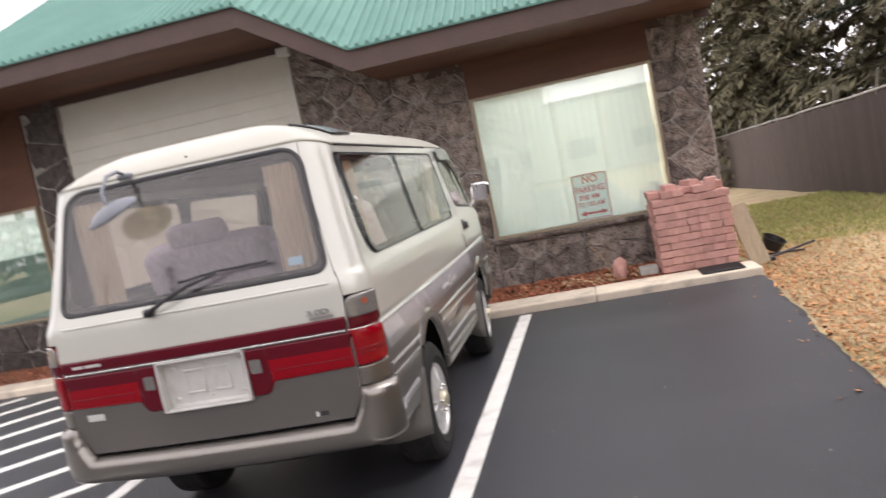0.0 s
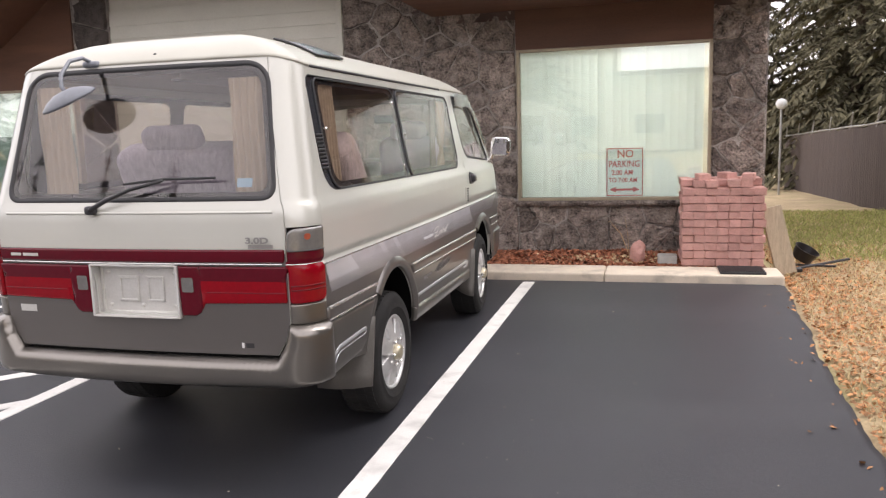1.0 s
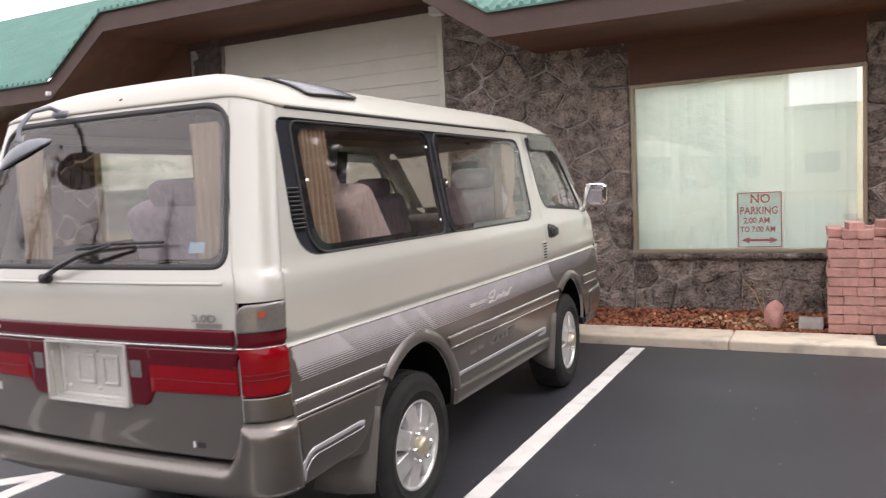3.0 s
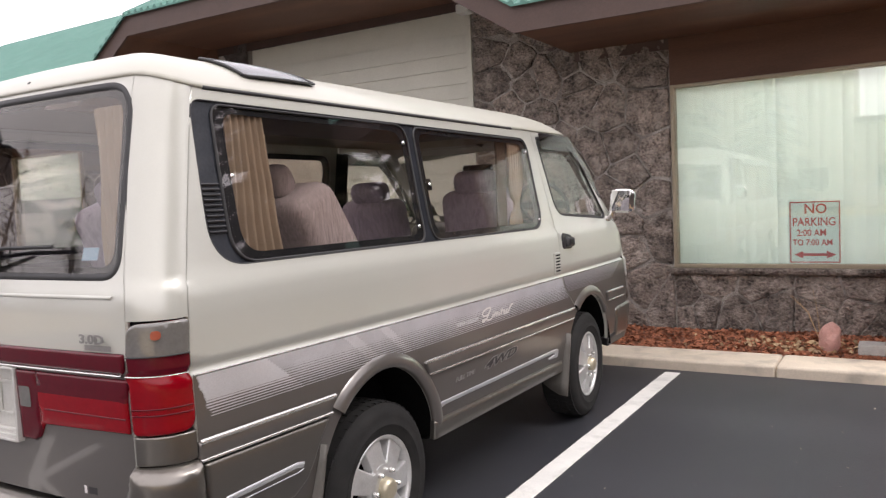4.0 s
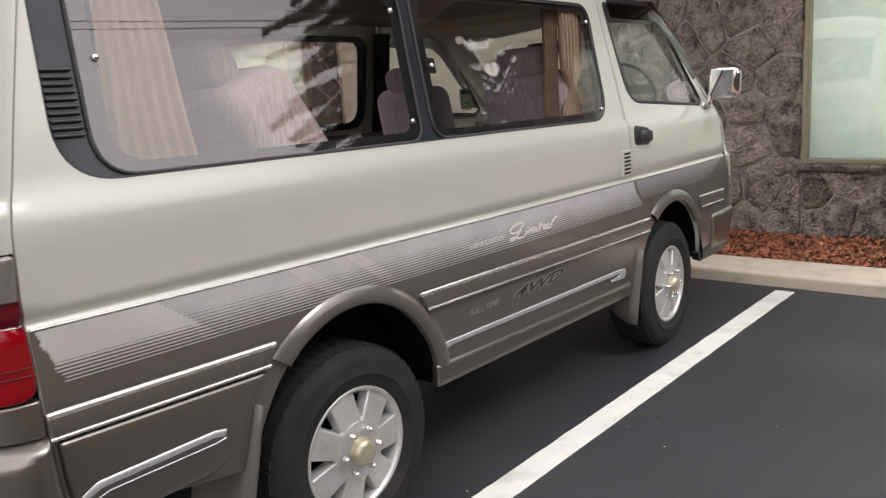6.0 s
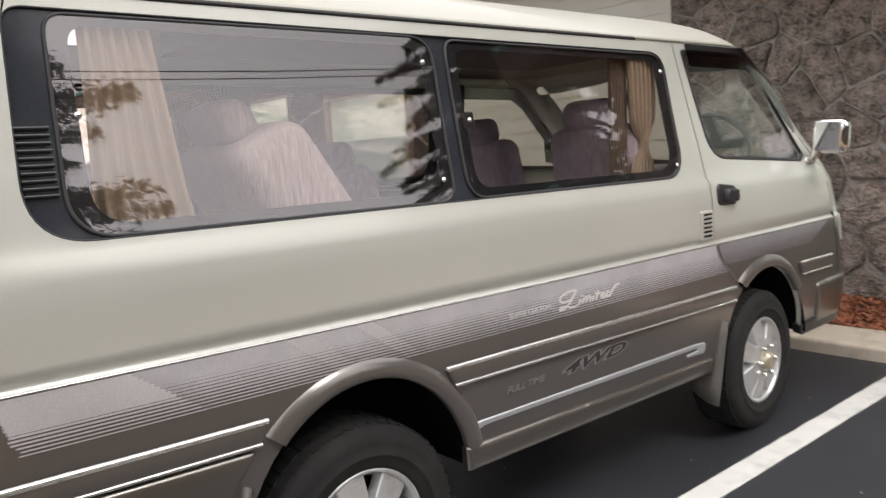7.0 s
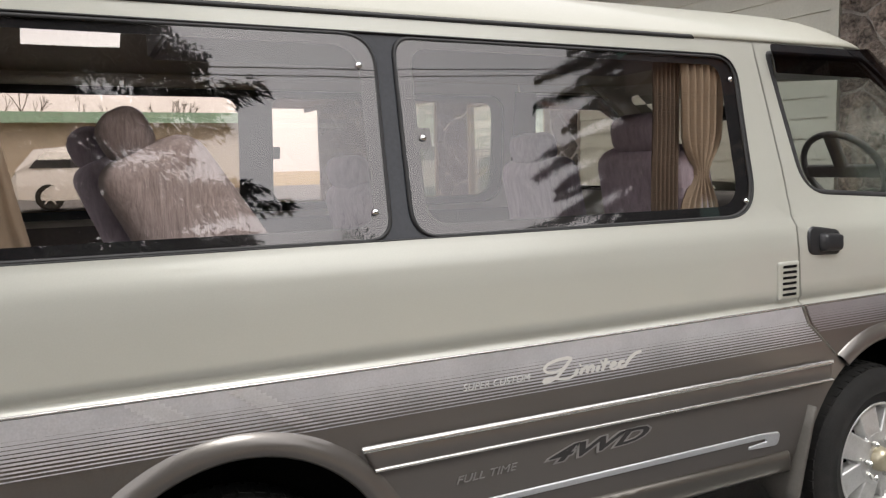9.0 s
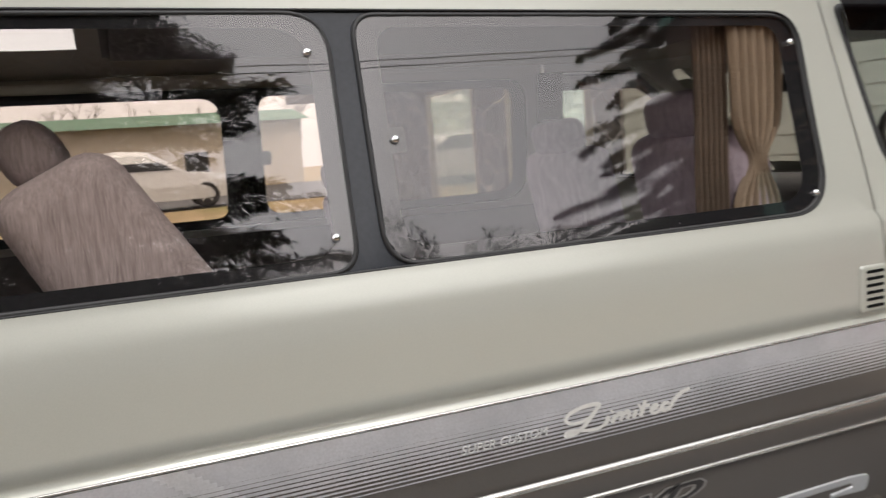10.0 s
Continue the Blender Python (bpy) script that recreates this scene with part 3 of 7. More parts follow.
for flip in (False, True):
    lower = arc(REAR_AXLE, 0.445, 171, 9) + [(3.035, 0.40)] + arc(FRONT_AXLE, 0.445, 171, 122, 8) + DOOR_SEAM
    outline = [(0.903, 0.50)] + side_path([(0.62, 0.43)] + lower)[0:] + side_path([(2.872, 1.838), (0.40, 1.838)]) + [(0.903, 1.838)]
    panel = patch("side_panel", outline, [CREAM, TAUPE], van, holes=[side_loop(SIDE_OPENING)], zones=TWO_TONE, rows=STEP_ROWS, flip=flip, solid=0.02)
    patch("window_band", side_loop(SIDE_OPENING), FRIT, panel, holes=[side_loop(CLEAR_REAR), side_loop(CLEAR_FRONT)], off=-0.008, flip=flip,
          label="dark glossy band round the side windows")
    for pane_outline, clear_name in ((PANE_REAR, "rear_side_window"), (PANE_FRONT, "middle_side_window")):
        pane = patch(clear_name, side_loop(pane_outline), GLASS_SIDE, panel, off=-0.003, step=0.15, flip=flip, label="tinted sliding side window")
        pane.visible_shadow = False
        loop = side_loop(pane_outline, 0.03)
        band("window_seal", loop, 0.010, RUBBER, panel, off=0.0005, depth=0.006, flip=flip, closed=True)
    band("opening_seal", side_loop(SIDE_OPENING, 0.03), 0.006, RUBBER, panel, off=0.001, depth=0.006, flip=flip, closed=True)
    # the front door, wheel arch and wing
    door_edge = [(p[0] + 0.009, p[1]) for p in DOOR_SEAM[::-1]]
    outline = side_path(door_edge) + side_path(arc(FRONT_AXLE, 0.445, 121, 9, 16))[1:] + [(4.395, 0.44), (4.395, 1.838)]
    door = patch("front_door", outline, [CREAM, TAUPE], van, holes=[side_loop(DOOR_GLASS)], zones=TWO_TONE, rows=STEP_ROWS, flip=flip, solid=0.02)
    pane = patch("cab_window", side_loop(DOOR_GLASS), GLASS_FRONT, door, off=-0.006, step=0.12, flip=flip, label="clear cab door window")
    pane.visible_shadow = False
    band("cab_window_seal", side_loop(DOOR_GLASS, 0.03), 0.022, RUBBER, door, off=0.002, depth=0.008, flip=flip, closed=True)
    visor = rounded([(2.93, 1.815), (3.46, 1.812), (3.60, 1.70), (3.83, 1.42), (3.80, 1.41), (3.52, 1.66), (3.42, 1.715), (2.95, 1.72)], 0.012, 3)
    patch("wind_visor", side_loop(visor), GLASS_SMOKE, door, off=0.028, step=0.06, flip=flip, label="smoked wind deflector", solid=0.003).visible_shadow = False
    # nose
    outline = [(4.402, 0.44), (5.40, 0.44), (5.40, 1.838), (4.402, 1.838)]
    screen = rounded([(4.50, 1.27), (5.40, 1.27), (5.40, 1.79), (4.52, 1.79)], [0.05, 0, 0, 0.05], 5)
    nose = patch("nose_panel", outline, [CREAM, TAUPE], van, holes=[[(s, z) for s, z in screen if s < 5.399] + [(5.399, 1.79), (5.399, 1.27)]], zones=TWO_TONE, step=0.1, rows=(0.9535,), flip=flip)
    pane = patch("windscreen", screen, GLASS_FRONT, van, off=-0.006, step=0.12, flip=flip)
    pane.visible_shadow = False
    patch("headlamp", rounded([(4.47, 0.80), (4.98, 0.78), (4.98, 0.94), (4.47, 0.97)], 0.03, 4), LAMP_CLEAR, van, off=0.012, edge=0.02, drop=0.015, flip=flip)
    patch("front_bumper", rounded([on_side(4.02, 0.40), (5.40, 0.38), (5.40, 0.64), on_side(4.02, 0.62)], [0.03, 0, 0, 0.03], 4), CLAD, van, off=0.014, edge=0.03, drop=0.012, flip=flip, solid=0.03)
    patch("bumper_step", rounded([on_side(3.84, 0.425), on_side(3.90, 0.36), (5.40, 0.34), (5.40, 0.40), on_side(4.02, 0.445)], [0.01, 0.02, 0, 0, 0.01], 3), BLACK, van, off=0.012, edge=0.02, drop=0.012, flip=flip, solid=0.04,
          label="black step under the front bumper")
    # rear corner: pillar, lamp cluster, skirt
    patch("corner_pillar", [(0.721, 1.140), (0.898, 1.140), (0.898, 1.840), (0.86, gutter(0.86)), (0.82, gutter(0.82)), (0.78, gutter(0.78)), (0.721, gutter(0.721))],
          CREAM, van, flip=flip, solid=0.015, step=0.04)
    lamp = patch("tail_lamp", rounded([(0.722, 0.812), (0.898, 0.812), (0.898, 1.137), (0.722, 1.133)], [0.02, 0.045, 0.014, 0.045], 6), [RED, RED_DARK, SMOKE], van, off=0.010,
                 edge=0.010, drop=0.008, step=0.022, flip=flip, solid=0.02, zones=lambda s, z: 2 if z > 1.040 else 1 if z > 0.985 else 0, rows=(0.985, 1.040), label="red and smoked corner tail lamp")
    for z, w in ((0.985, 0.006), (1.040, 0.004)):
        band("lamp_line", [(s, z) for s in np.linspace(0.728, 0.893, 9)], w, BRIGHT if z < 1 else BLACK, lamp, off=0.0145, depth=0.004, flip=flip)
    for z in (0.872, 0.890):
        band("lens_rib", [(s, z) for s in np.linspace(0.730, 0.890, 9)], 0.0035, RED_DARK, lamp, off=0.0135, depth=0.002, flip=flip)
    patch("amber_reflector", rounded([(0.793, 1.086), (0.819, 1.086), (0.819, 1.112), (0.793, 1.112)], 0.012, 4), AMBER, lamp, off=0.0128, step=0.03, flip=flip)
    patch("corner_skirt", [(0.721, 0.722), (0.899, 0.722), (0.899, 0.809), (0.721, 0.809)], CLAD, van, off=0.005, edge=0.008, drop=0.006, step=0.03, flip=flip, solid=0.02)
    # mouldings along the side
    for name, path in (("rear_moulding", [(0.20, 0.768), (0.822, 0.757), (0.800, 0.700), (0.20, 0.712)]),
                       ("side_moulding", [(1.430, 0.752), (3.155, 0.739), (3.160, 0.677), (1.462, 0.694)]),
                       ("front_moulding", [(3.800, 0.762), (4.20, 0.752), (4.20, 0.690), (3.83, 0.697)])):
        mould = patch(name, side_loop(path), TAUPE, van, off=0.014, edge=0.010, drop=0.012, step=0.05, flip=flip, solid=0.014)
        band("upper_bead", side_path([path[0], path[1]]), 0.017, BRIGHT, mould, off=0.0175, depth=0.008, flip=flip)
        band("lower_bead", side_path([path[3], path[2]]), 0.011, BRIGHT, mould, off=0.0165, depth=0.007, flip=flip)
    for name, axle in (("rear_arch_flare", REAR_AXLE), ("front_arch_flare", FRONT_AXLE)):
        path = [on_side(*p) for p in arc(axle, 0.474, 132 if axle < 2 else 124, 14 if axle < 2 else 38, 40)]
        band(name, path, 0.060, TAUPE, van, off=0.019, depth=0.019, flip=flip, profile=((-1, -0.6), (-0.97, 0.55), (-0.7, 0.9), (-0.2, 1.0), (0.35, 0.75), (0.8, 0.35), (1, 0.02)),
             label="rounded taupe wheel arch flare")
        inner = bmesh.new()
        x0, x1 = (0.58, 0.835) if not flip else (-0.835, -0.58)
        rows_ = [[inner.verts.new((x, axle + 0.012 + 0.425 * math.cos(a), 0.342 + 0.455 * math.sin(a))) for a in np.linspace(0.10, math.pi - 0.05, 30)] for x in (x0, x1)]
        for k in range(29):
            inner.faces.new((rows_[0][k], rows_[0][k + 1], rows_[1][k + 1], rows_[1][k]))
        inner.faces.new(rows_[0] if not flip else rows_[1])
        part("wheel_well", inner, UNDER, van, smooth=False)
    # sill cladding with its outlined slot
    clad = patch("sill_cladding", side_loop(rounded([(1.515, 0.385), (3.00, 0.372), (2.975, 0.45), (1.505, 0.475)], 0.012, 3)), CLAD, van, off=0.018, edge=0.02, drop=0.014, step=0.05, flip=flip, solid=0.02)
    slot = rounded([(1.512, 0.480), (1.515, 0.548), (2.84, 0.537), (2.925, 0.530), (2.915, 0.480), (2.78, 0.488), (2.78, 0.500), (2.86, 0.505), (2.85, 0.515), (1.60, 0.527), (1.535, 0.515), (1.532, 0.480)],
                   [0.004, 0.012, 0.01, 0.025, 0.02, 0.004, 0.004, 0.008, 0.008, 0.02, 0.02, 0.004], 4)
    patch("slot_outline", side_loop(slot, 0.05), DECAL_PALE, van, off=0.006, edge=0.004, drop=0.005, step=0.05, flip=flip, label="pale raised outline along the sill")
    # belt ledge in bright metal that stands for its highlight, and stripe decal
    band("lit_belt_ledge", belt_path([(0.20, 0.9500), (2.985, 0.9500)], 0.04), 0.006, BRIGHT, panel, off=0.003, depth=0.004, flip=flip)
    band("lit_belt_ledge", belt_path([(3.005, 0.9500), (4.15, 0.9500)], 0.04), 0.004, BRIGHT, door, off=0.002, depth=0.003, flip=flip)
    flat = ((-1, 1), (1, 1))
    for k in range(15):
        z = 0.9415 - 0.0088 * k
        w = 0.0092 if k < 5 else 0.0088 * (0.90 - 0.066 * (k - 5))
        start = 0.208 + 0.0032 * k + 0.012 * noise.noise(Vector((0.43 * k, 4.0, 0)))
        seam_y = float(np.interp(z, [p[1] for p in DOOR_SEAM[:4]], [p[0] for p in DOOR_SEAM[:4]]))
        band("stripe", belt_path([(start, z), (seam_y - 0.008, z)], 0.12), w, DECAL, panel, off=0.0016, depth=0.001, flip=flip, profile=flat)
        if k < 11:
            band("stripe", belt_path([(seam_y + 0.018, z), (4.16 - 0.02 * k, z)], 0.12), w * (1 - 0.03 * k), DECAL_DOOR, door, off=0.0016, depth=0.001, flip=flip, profile=flat)
        for y0, y1 in ((start + 0.004, 0.50), (0.90, 0.97), (1.12, 1.18)):
            shift = 0.012 * k
            band("pale_stripe", belt_path([(y0 if y0 < 0.5 else y0 + shift, z), (y1 + shift, z)], 0.12), max(w, 0.0092 if y0 < 0.5 and k < 9 else 0), DECAL_MID, panel, off=0.0024, depth=0.001, flip=flip, profile=flat)

    def lug(y0, z0, y1, z1):
        return side_loop(rounded([(y0, z0), (y1, z0), (y1, z1), (y0, z1)], 0.012, 4), 0.03)
    # door handle in its dark cup, air vent, fixing studs
    handle = patch("door_handle", side_loop(rounded([(3.025, 1.118), (3.188, 1.112), (3.192, 1.195), (3.028, 1.218)], [0.04, 0.02, 0.03, 0.035], 5), 0.03), BLACK, door, off=0.006, edge=0.012, drop=0.006, step=0.02, flip=flip, label="black door handle")
    patch("pull", side_loop(rounded([(3.075, 1.128), (3.180, 1.124), (3.184, 1.182), (3.078, 1.190)], 0.02, 4), 0.03), BLACK, handle, off=0.030, edge=0.016, drop=0.022, step=0.012, flip=flip, solid=0.02)
    vent = patch("air_vent", lug(2.884, 0.978, 2.985, 1.106), CREAM, panel, off=0.007, edge=0.010, drop=0.006, step=0.02, flip=flip, label="cream louvred air vent")
    for k in range(6):
        z = 0.992 + 0.0185 * k
        patch("vent_slot", lug(2.902, z, 2.968, z + 0.009), SEAM, vent, off=0.0085, step=0.03, flip=flip)
    for k in range(10):
        z = 1.375 + 0.0165 * k
        band("grille_slat", side_path([(0.345 - 0.01 + 0.0, z), (0.405, z)], 0.03), 0.010, BLACK, panel, off=0.004, depth=0.010, flip=flip)
    for y, z in ((1.505, 1.335), (1.497, 1.700), (1.655, 1.518), (2.765, 1.70), (2.775, 1.31), (0.47, 1.55)):
        bm = bmesh.new()
        p, n = skin(*on_side(y, z), 0.001)
        if flip:
            p, n = Vector((-p.x, p.y, p.z)), Vector((-n.x, n.y, n.z))
        lathe(bm, [(0.0, 0.006), (0.005, 0.0055), (0.0085, 0.003), (0.009, 0.0)], Matrix.Translation(p) @ n.to_track_quat("Z", "Y").to_matrix().to_4x4(), 16)
        part("stud", bm, CHROME, panel, smooth=True)
    patch("latch_plate", side_loop(rounded([(1.632, 1.492), (1.680, 1.492), (1.680, 1.545), (1.632, 1.545)], 0.008, 4), 0.02), BLACK, panel, off=-0.005, step=0.03, flip=flip)
    # mud flaps
    for y, cols in ((REAR_AXLE - 0.40, ((0.565, 0.235), (0.66, 0.232), (0.76, 0.240), (0.862, 0.258))), (FRONT_AXLE - 0.42, ((0.70, 0.300), (0.76, 0.262), (0.82, 0.236), (0.868, 0.232)))):
        bm = bmesh.new()
        rows_ = []
        for x, low_z in cols:
            rows_.append([bm.verts.new(((-x if flip else x), y + 0.24 * (z - 0.50) - 0.05 * max(0, x - 0.80), z)) for z in (0.60 + (low_z - 0.60) * j / 5 for j in range(6))])
        for a, b in zip(rows_, rows_[1:]):
            for k in range(5):
                bm.faces.new((a[k], a[k + 1], b[k + 1], b[k]))
        flap = part("mud_flap", bm, FLAP, van, "taupe mud flap", smooth=True)
        flap.modifiers.new("thickness", "SOLIDIFY").thickness = 0.018

# tailgate
TRAY_HOLE = rounded([(-0.213, 0.748), (0.213, 0.748), (0.213, 0.970), (-0.213, 0.970)], 0.008, 2)
tail_outline = [(-0.717, 0.728), (-0.690, 0.640), (-0.655, 0.582), (0.655, 0.582), (0.690, 0.640), (0.717, 0.728), (0.717, gutter(0.717)), (-0.717, gutter(0.717))]
glass_pts = rounded([(-0.685, 1.262), (0.685, 1.262), (0.612, 1.842), (-0.612, 1.842)], [0.06, 0.06, 0.12, 0.12], 10)
clear_pts = rounded([(-0.650, 1.292), (0.650, 1.292), (0.582, 1.812), (-0.582, 1.812)], [0.05, 0.05, 0.10, 0.10], 10)
tailgate = patch("tailgate", tail_outline, [CREAM, TAUPE], van, holes=[tail_loop(glass_pts, 0.04), tail_loop(TRAY_HOLE, 0.04)], zones=lambda s, z: 1 if z < 1.03 else 0, rows=(1.03, 1.20, 1.225, 1.25), step=0.06, solid=0.02)
patch("glass_border", tail_loop(glass_pts, 0.04), BORDER, tailgate, holes=[tail_loop(clear_pts, 0.04)], off=-0.008)
rear_pane = patch("rear_window", tail_loop(glass_pts, 0.04), GLASS_REAR, tailgate, off=-0.003, step=0.1, label="tinted rear window")
rear_pane.visible_shadow = False
band("rear_window_seal", tail_loop(glass_pts, 0.03), 0.026, RUBBER, tailgate, off=0.003, depth=0.010, closed=True)
part_line = [on_tail(x, 1.205) for x in np.linspace(-0.68, 0.68, 30)]
band("pressed_crease", part_line, 0.012, CREAM, tailgate, off=0.006, depth=0.006)
patch("red_reflector_band", rounded([on_tail(-0.728, 0.990), on_tail(0.728, 0.990), on_tail(0.728, 1.048), on_tail(-0.728, 1.048)], 0.006, 3), RED_DARK, tailgate, off=0.010, edge=0.01, drop=0.008, step=0.05, solid=0.012,
      label="dark red reflector band")
band("chrome_strip", [on_tail(x, 0.985) for x in np.linspace(-0.728, 0.728, 40)], 0.008, BRIGHT, tailgate, off=0.0125, depth=0.01)
for sgn in (1, -1):
    shape = [(0.222, 0.975), (0.728, 0.975), (0.728, 0.815), (0.345, 0.808), (0.318, 0.765), (0.295, 0.752), (0.226, 0.752)]
    shape = rounded([(sgn * x, z) for x, z in shape][:: -sgn], 0.006, 3)
    lens = patch("tailgate_lamp", tail_loop(shape, 0.05), [RED, RED_DARK], tailgate, off=0.010, edge=0.010, drop=0.008, step=0.022, solid=0.012, label="long red tailgate lamp",
                 zones=lambda s, z: 1 if z > 0.905 or abs(s) < 0.325 else 0, rows=(0.905,), lines=[[(sgn * 0.325, 0.70), (sgn * 0.325, 1.0)]])
    for z in (0.860,):
        band("lens_rib", [on_tail(sgn * x, z) for x in np.linspace(0.36, 0.722, 12)], 0.0035, RED_DARK, lens, off=0.0115, depth=0.002)
    patch("reversing_lamp", tail_loop(rounded([(sgn * x, z) for x, z in ((0.242, 0.86), (0.298, 0.86), (0.298, 0.925), (0.242, 0.925))][::sgn], 0.008, 3), 0.03), SMOKE, lens, off=0.0125, step=0.03)
# empty plate bracket in its tray
bm = bmesh.new()
for lo, hi in (((-0.213, 0.022, 0.745), (0.213, 0.034, 0.757)), ((-0.213, 0.018, 0.955), (0.213, 0.034, 0.972)), ((-0.213, 0.020, 0.757), (-0.198, 0.034, 0.955)), ((0.198, 0.020, 0.757), (0.213, 0.034, 0.955))):
    box(bm, lo, hi, 0.004)
box(bm, (-0.200, 0.028, 0.755), (0.200, 0.036, 0.958), 0.003)
bracket = part("plate_tray", bm, PLATE_METAL, tailgate, "empty dull aluminium plate tray")
bm = bmesh.new()
for x0, x1 in ((-0.120, -0.015), (0.025, 0.115)):
    for lo, hi in (((x0, 0.020, 0.800), (x0 + 0.014, 0.028, 0.915)), ((x1 - 0.014, 0.020, 0.800), (x1, 0.028, 0.915)), ((x0, 0.020, 0.905), (x1, 0.028, 0.919)), ((x0, 0.020, 0.800), (x1, 0.028, 0.812))):
        box(bm, lo, hi, 0.003)
part("bracket_frame", bm, PLATE_METAL, bracket)
bracket.matrix_basis = pose(0, 0.062, 0)
bm = bmesh.new()
for lo, hi in (((-0.225, 0.026, 0.740), (-0.213, 0.108, 0.978)), ((0.213, 0.026, 0.740), (0.225, 0.108, 0.978)), ((-0.213, 0.026, 0.970), (0.213, 0.108, 0.980)), ((-0.213, 0.026, 0.738), (0.213, 0.108, 0.748)), ((-0.225, 0.108, 0.738), (0.225, 0.114, 0.980))):
    box(bm, lo, hi, 0.003)
part("plate_recess", bm, TRAY, tailgate, "pale grey plate recess")
for x, z in ((-0.17, 0.935), (0.17, 0.935), (-0.17, 0.785), (0.0, 0.785), (0.17, 0.785), (0.0, 0.935)):
    bm = bmesh.new()
    lathe(bm, [(0, 0.012), (0.006, 0.011), (0.009, 0.006), (0.009, 0)], Matrix.Translation((x, 0.028, z)) @ Matrix.Rotation(radians(90), 4, "X"), 12)
    part("bolt", bm, PLATE_METAL, bracket, smooth=True)
# wiper
bm = bmesh.new()
wip = [(-0.185, 0.022, 1.222), (-0.10, 0.018, 1.262), (0.03, 0.020, 1.310), (0.19, 0.030, 1.347)]
tube(bm, wip, [0.012, 0.011, 0.008, 0.006], 8)
box(bm, (-0.215, 0.015, 1.200), (-0.165, 0.055, 1.240), 0.012)
wiper = part("rear_wiper", bm, BLACK, tailgate, "black rear wiper", smooth=True)
bm = bmesh.new()
tube(bm, [(-0.02, 0.052, 1.332), (0.19, 0.046, 1.352), (0.43, 0.060, 1.354)], 0.006, 6)
part("wiper_blade", bm, RUBBER, wiper)
# rear bumper wrapping round the corners
bump_r = [(0.0, 0.566), (0.655, 0.566), (0.692, 0.632), (0.712, 0.720), (0.90, 0.720), on_side(0.205, 0.714), on_side(0.212, 0.60), on_side(0.235, 0.448), (0.90, 0.445), (0.70, 0.438), (0.30, 0.432)]
bump = bump_r[1:] + [(-s, z) for s, z in bump_r[1:][::-1]]
rear_bumper = patch("rear_bumper", rounded(bump[::-1], [0.012] * len(bump), 3), CLAD, van, off=0.048, edge=0.05, drop=0.046, step=0.028, solid=0.05, label="taupe-grey wraparound rear bumper")
for flip in (False, True):
    end = patch("bumper_end", side_loop(rounded([(0.243, 0.448), (0.60, 0.462), (0.665, 0.505), (0.748, 0.640), (0.790, 0.688), (0.214, 0.702), (0.220, 0.60)], [0.012, 0.02, 0.03, 0.02, 0.01, 0.01, 0.004], 3), 0.03), CLAD, van, off=0.016,
                edge=0.014, drop=0.012, step=0.045, flip=flip, solid=0.03, label="taupe bumper end with a raised outline")
    band("upper_outline", side_path([(0.225, 0.475), (0.232, 0.520), (0.255, 0.553), (0.290, 0.568), (0.60, 0.573), (0.632, 0.566)], 0.03), 0.021, DECAL_PALE, end, off=0.0190, depth=0.005, flip=flip)
    band("lower_outline", side_path([(0.243, 0.468), (0.252, 0.508), (0.278, 0.535), (0.31, 0.545), (0.60, 0.547), (0.632, 0.552)], 0.03), 0.004, DECAL_PALE, end, off=0.0185, depth=0.004, flip=flip)
# dark shell behind the shut lines
for flip in (False, True):
    for s0, s1, z0, z1 in ((0.690, 0.93, 0.46, 1.80), (4.30, 4.44, 0.5, 1.22)):
        patch("inner_shell", [(s0, z0), (s1, z0), (s1, z1), (s0, z1)], SEAM, van, off=-0.022, step=0.06, flip=flip)
    patch("inner_shell", side_loop([(2.86, 0.78), (3.12, 0.78), (3.06, 1.24), (2.90, 1.24)]), SEAM, van, off=-0.022, step=0.1, flip=flip)
    patch("inner_shell", side_loop([(2.86, 1.24), (3.00, 1.24), (2.98, 1.80), (2.85, 1.80)]), SEAM, van, off=-0.028, step=0.1, flip=flip)
patch("inner_shell", [(-0.70, 0.56), (0.70, 0.56), (0.70, 0.73), (-0.70, 0.73)], SEAM, van, off=-0.03, step=0.1)


def roof_point(s, v, off=0.0):
    """v runs from the gutter (0) to the ridge (1)."""
    p, _ = skin(s, gutter(s), 0.004 * (1 - v))
    y = min(max(p.y, 0.75), 3.05)
    inner = Vector((0, y, 0))
    q = p.lerp(inner, v)
    q.z = p.z + (2.018 - p.z) * (1 - (1 - v) ** 3.3) - 0.02 * max(0, (p.y - 2.8) / 0.8) ** 2 * v
    return q


svals = list(np.linspace(-5.4, 5.4, 217))
vvals = [0, 0.015, 0.03, 0.06, 0.10, 0.16, 0.24, 0.34, 0.46, 0.60, 0.8, 1.0]
verts = [roof_point(s, v) for v in vvals for s in svals]
nn = len(svals)
lip = [skin(s, gutter(s) - 0.012, 0.005)[0] for s in svals]
lip2 = [skin(s, gutter(s) - 0.012, -0.004)[0] for s in svals]
faces = [(j * nn + i, j * nn + i + 1, (j + 1) * nn + i + 1, (j + 1) * nn + i) for j in range(len(vvals) - 1) for i in range(nn - 1)]
base = len(verts)
verts += lip + lip2
faces += [(base + i, base + i + 1, i + 1, i) for i in range(nn - 1)] + [(base + nn + i, base + nn + i + 1, base + i + 1, base + i) for i in range(nn - 1)]
lo_s, hi_s = on_side(0.66, 1.828)[0], on_side(1.07, 1.828)[0]


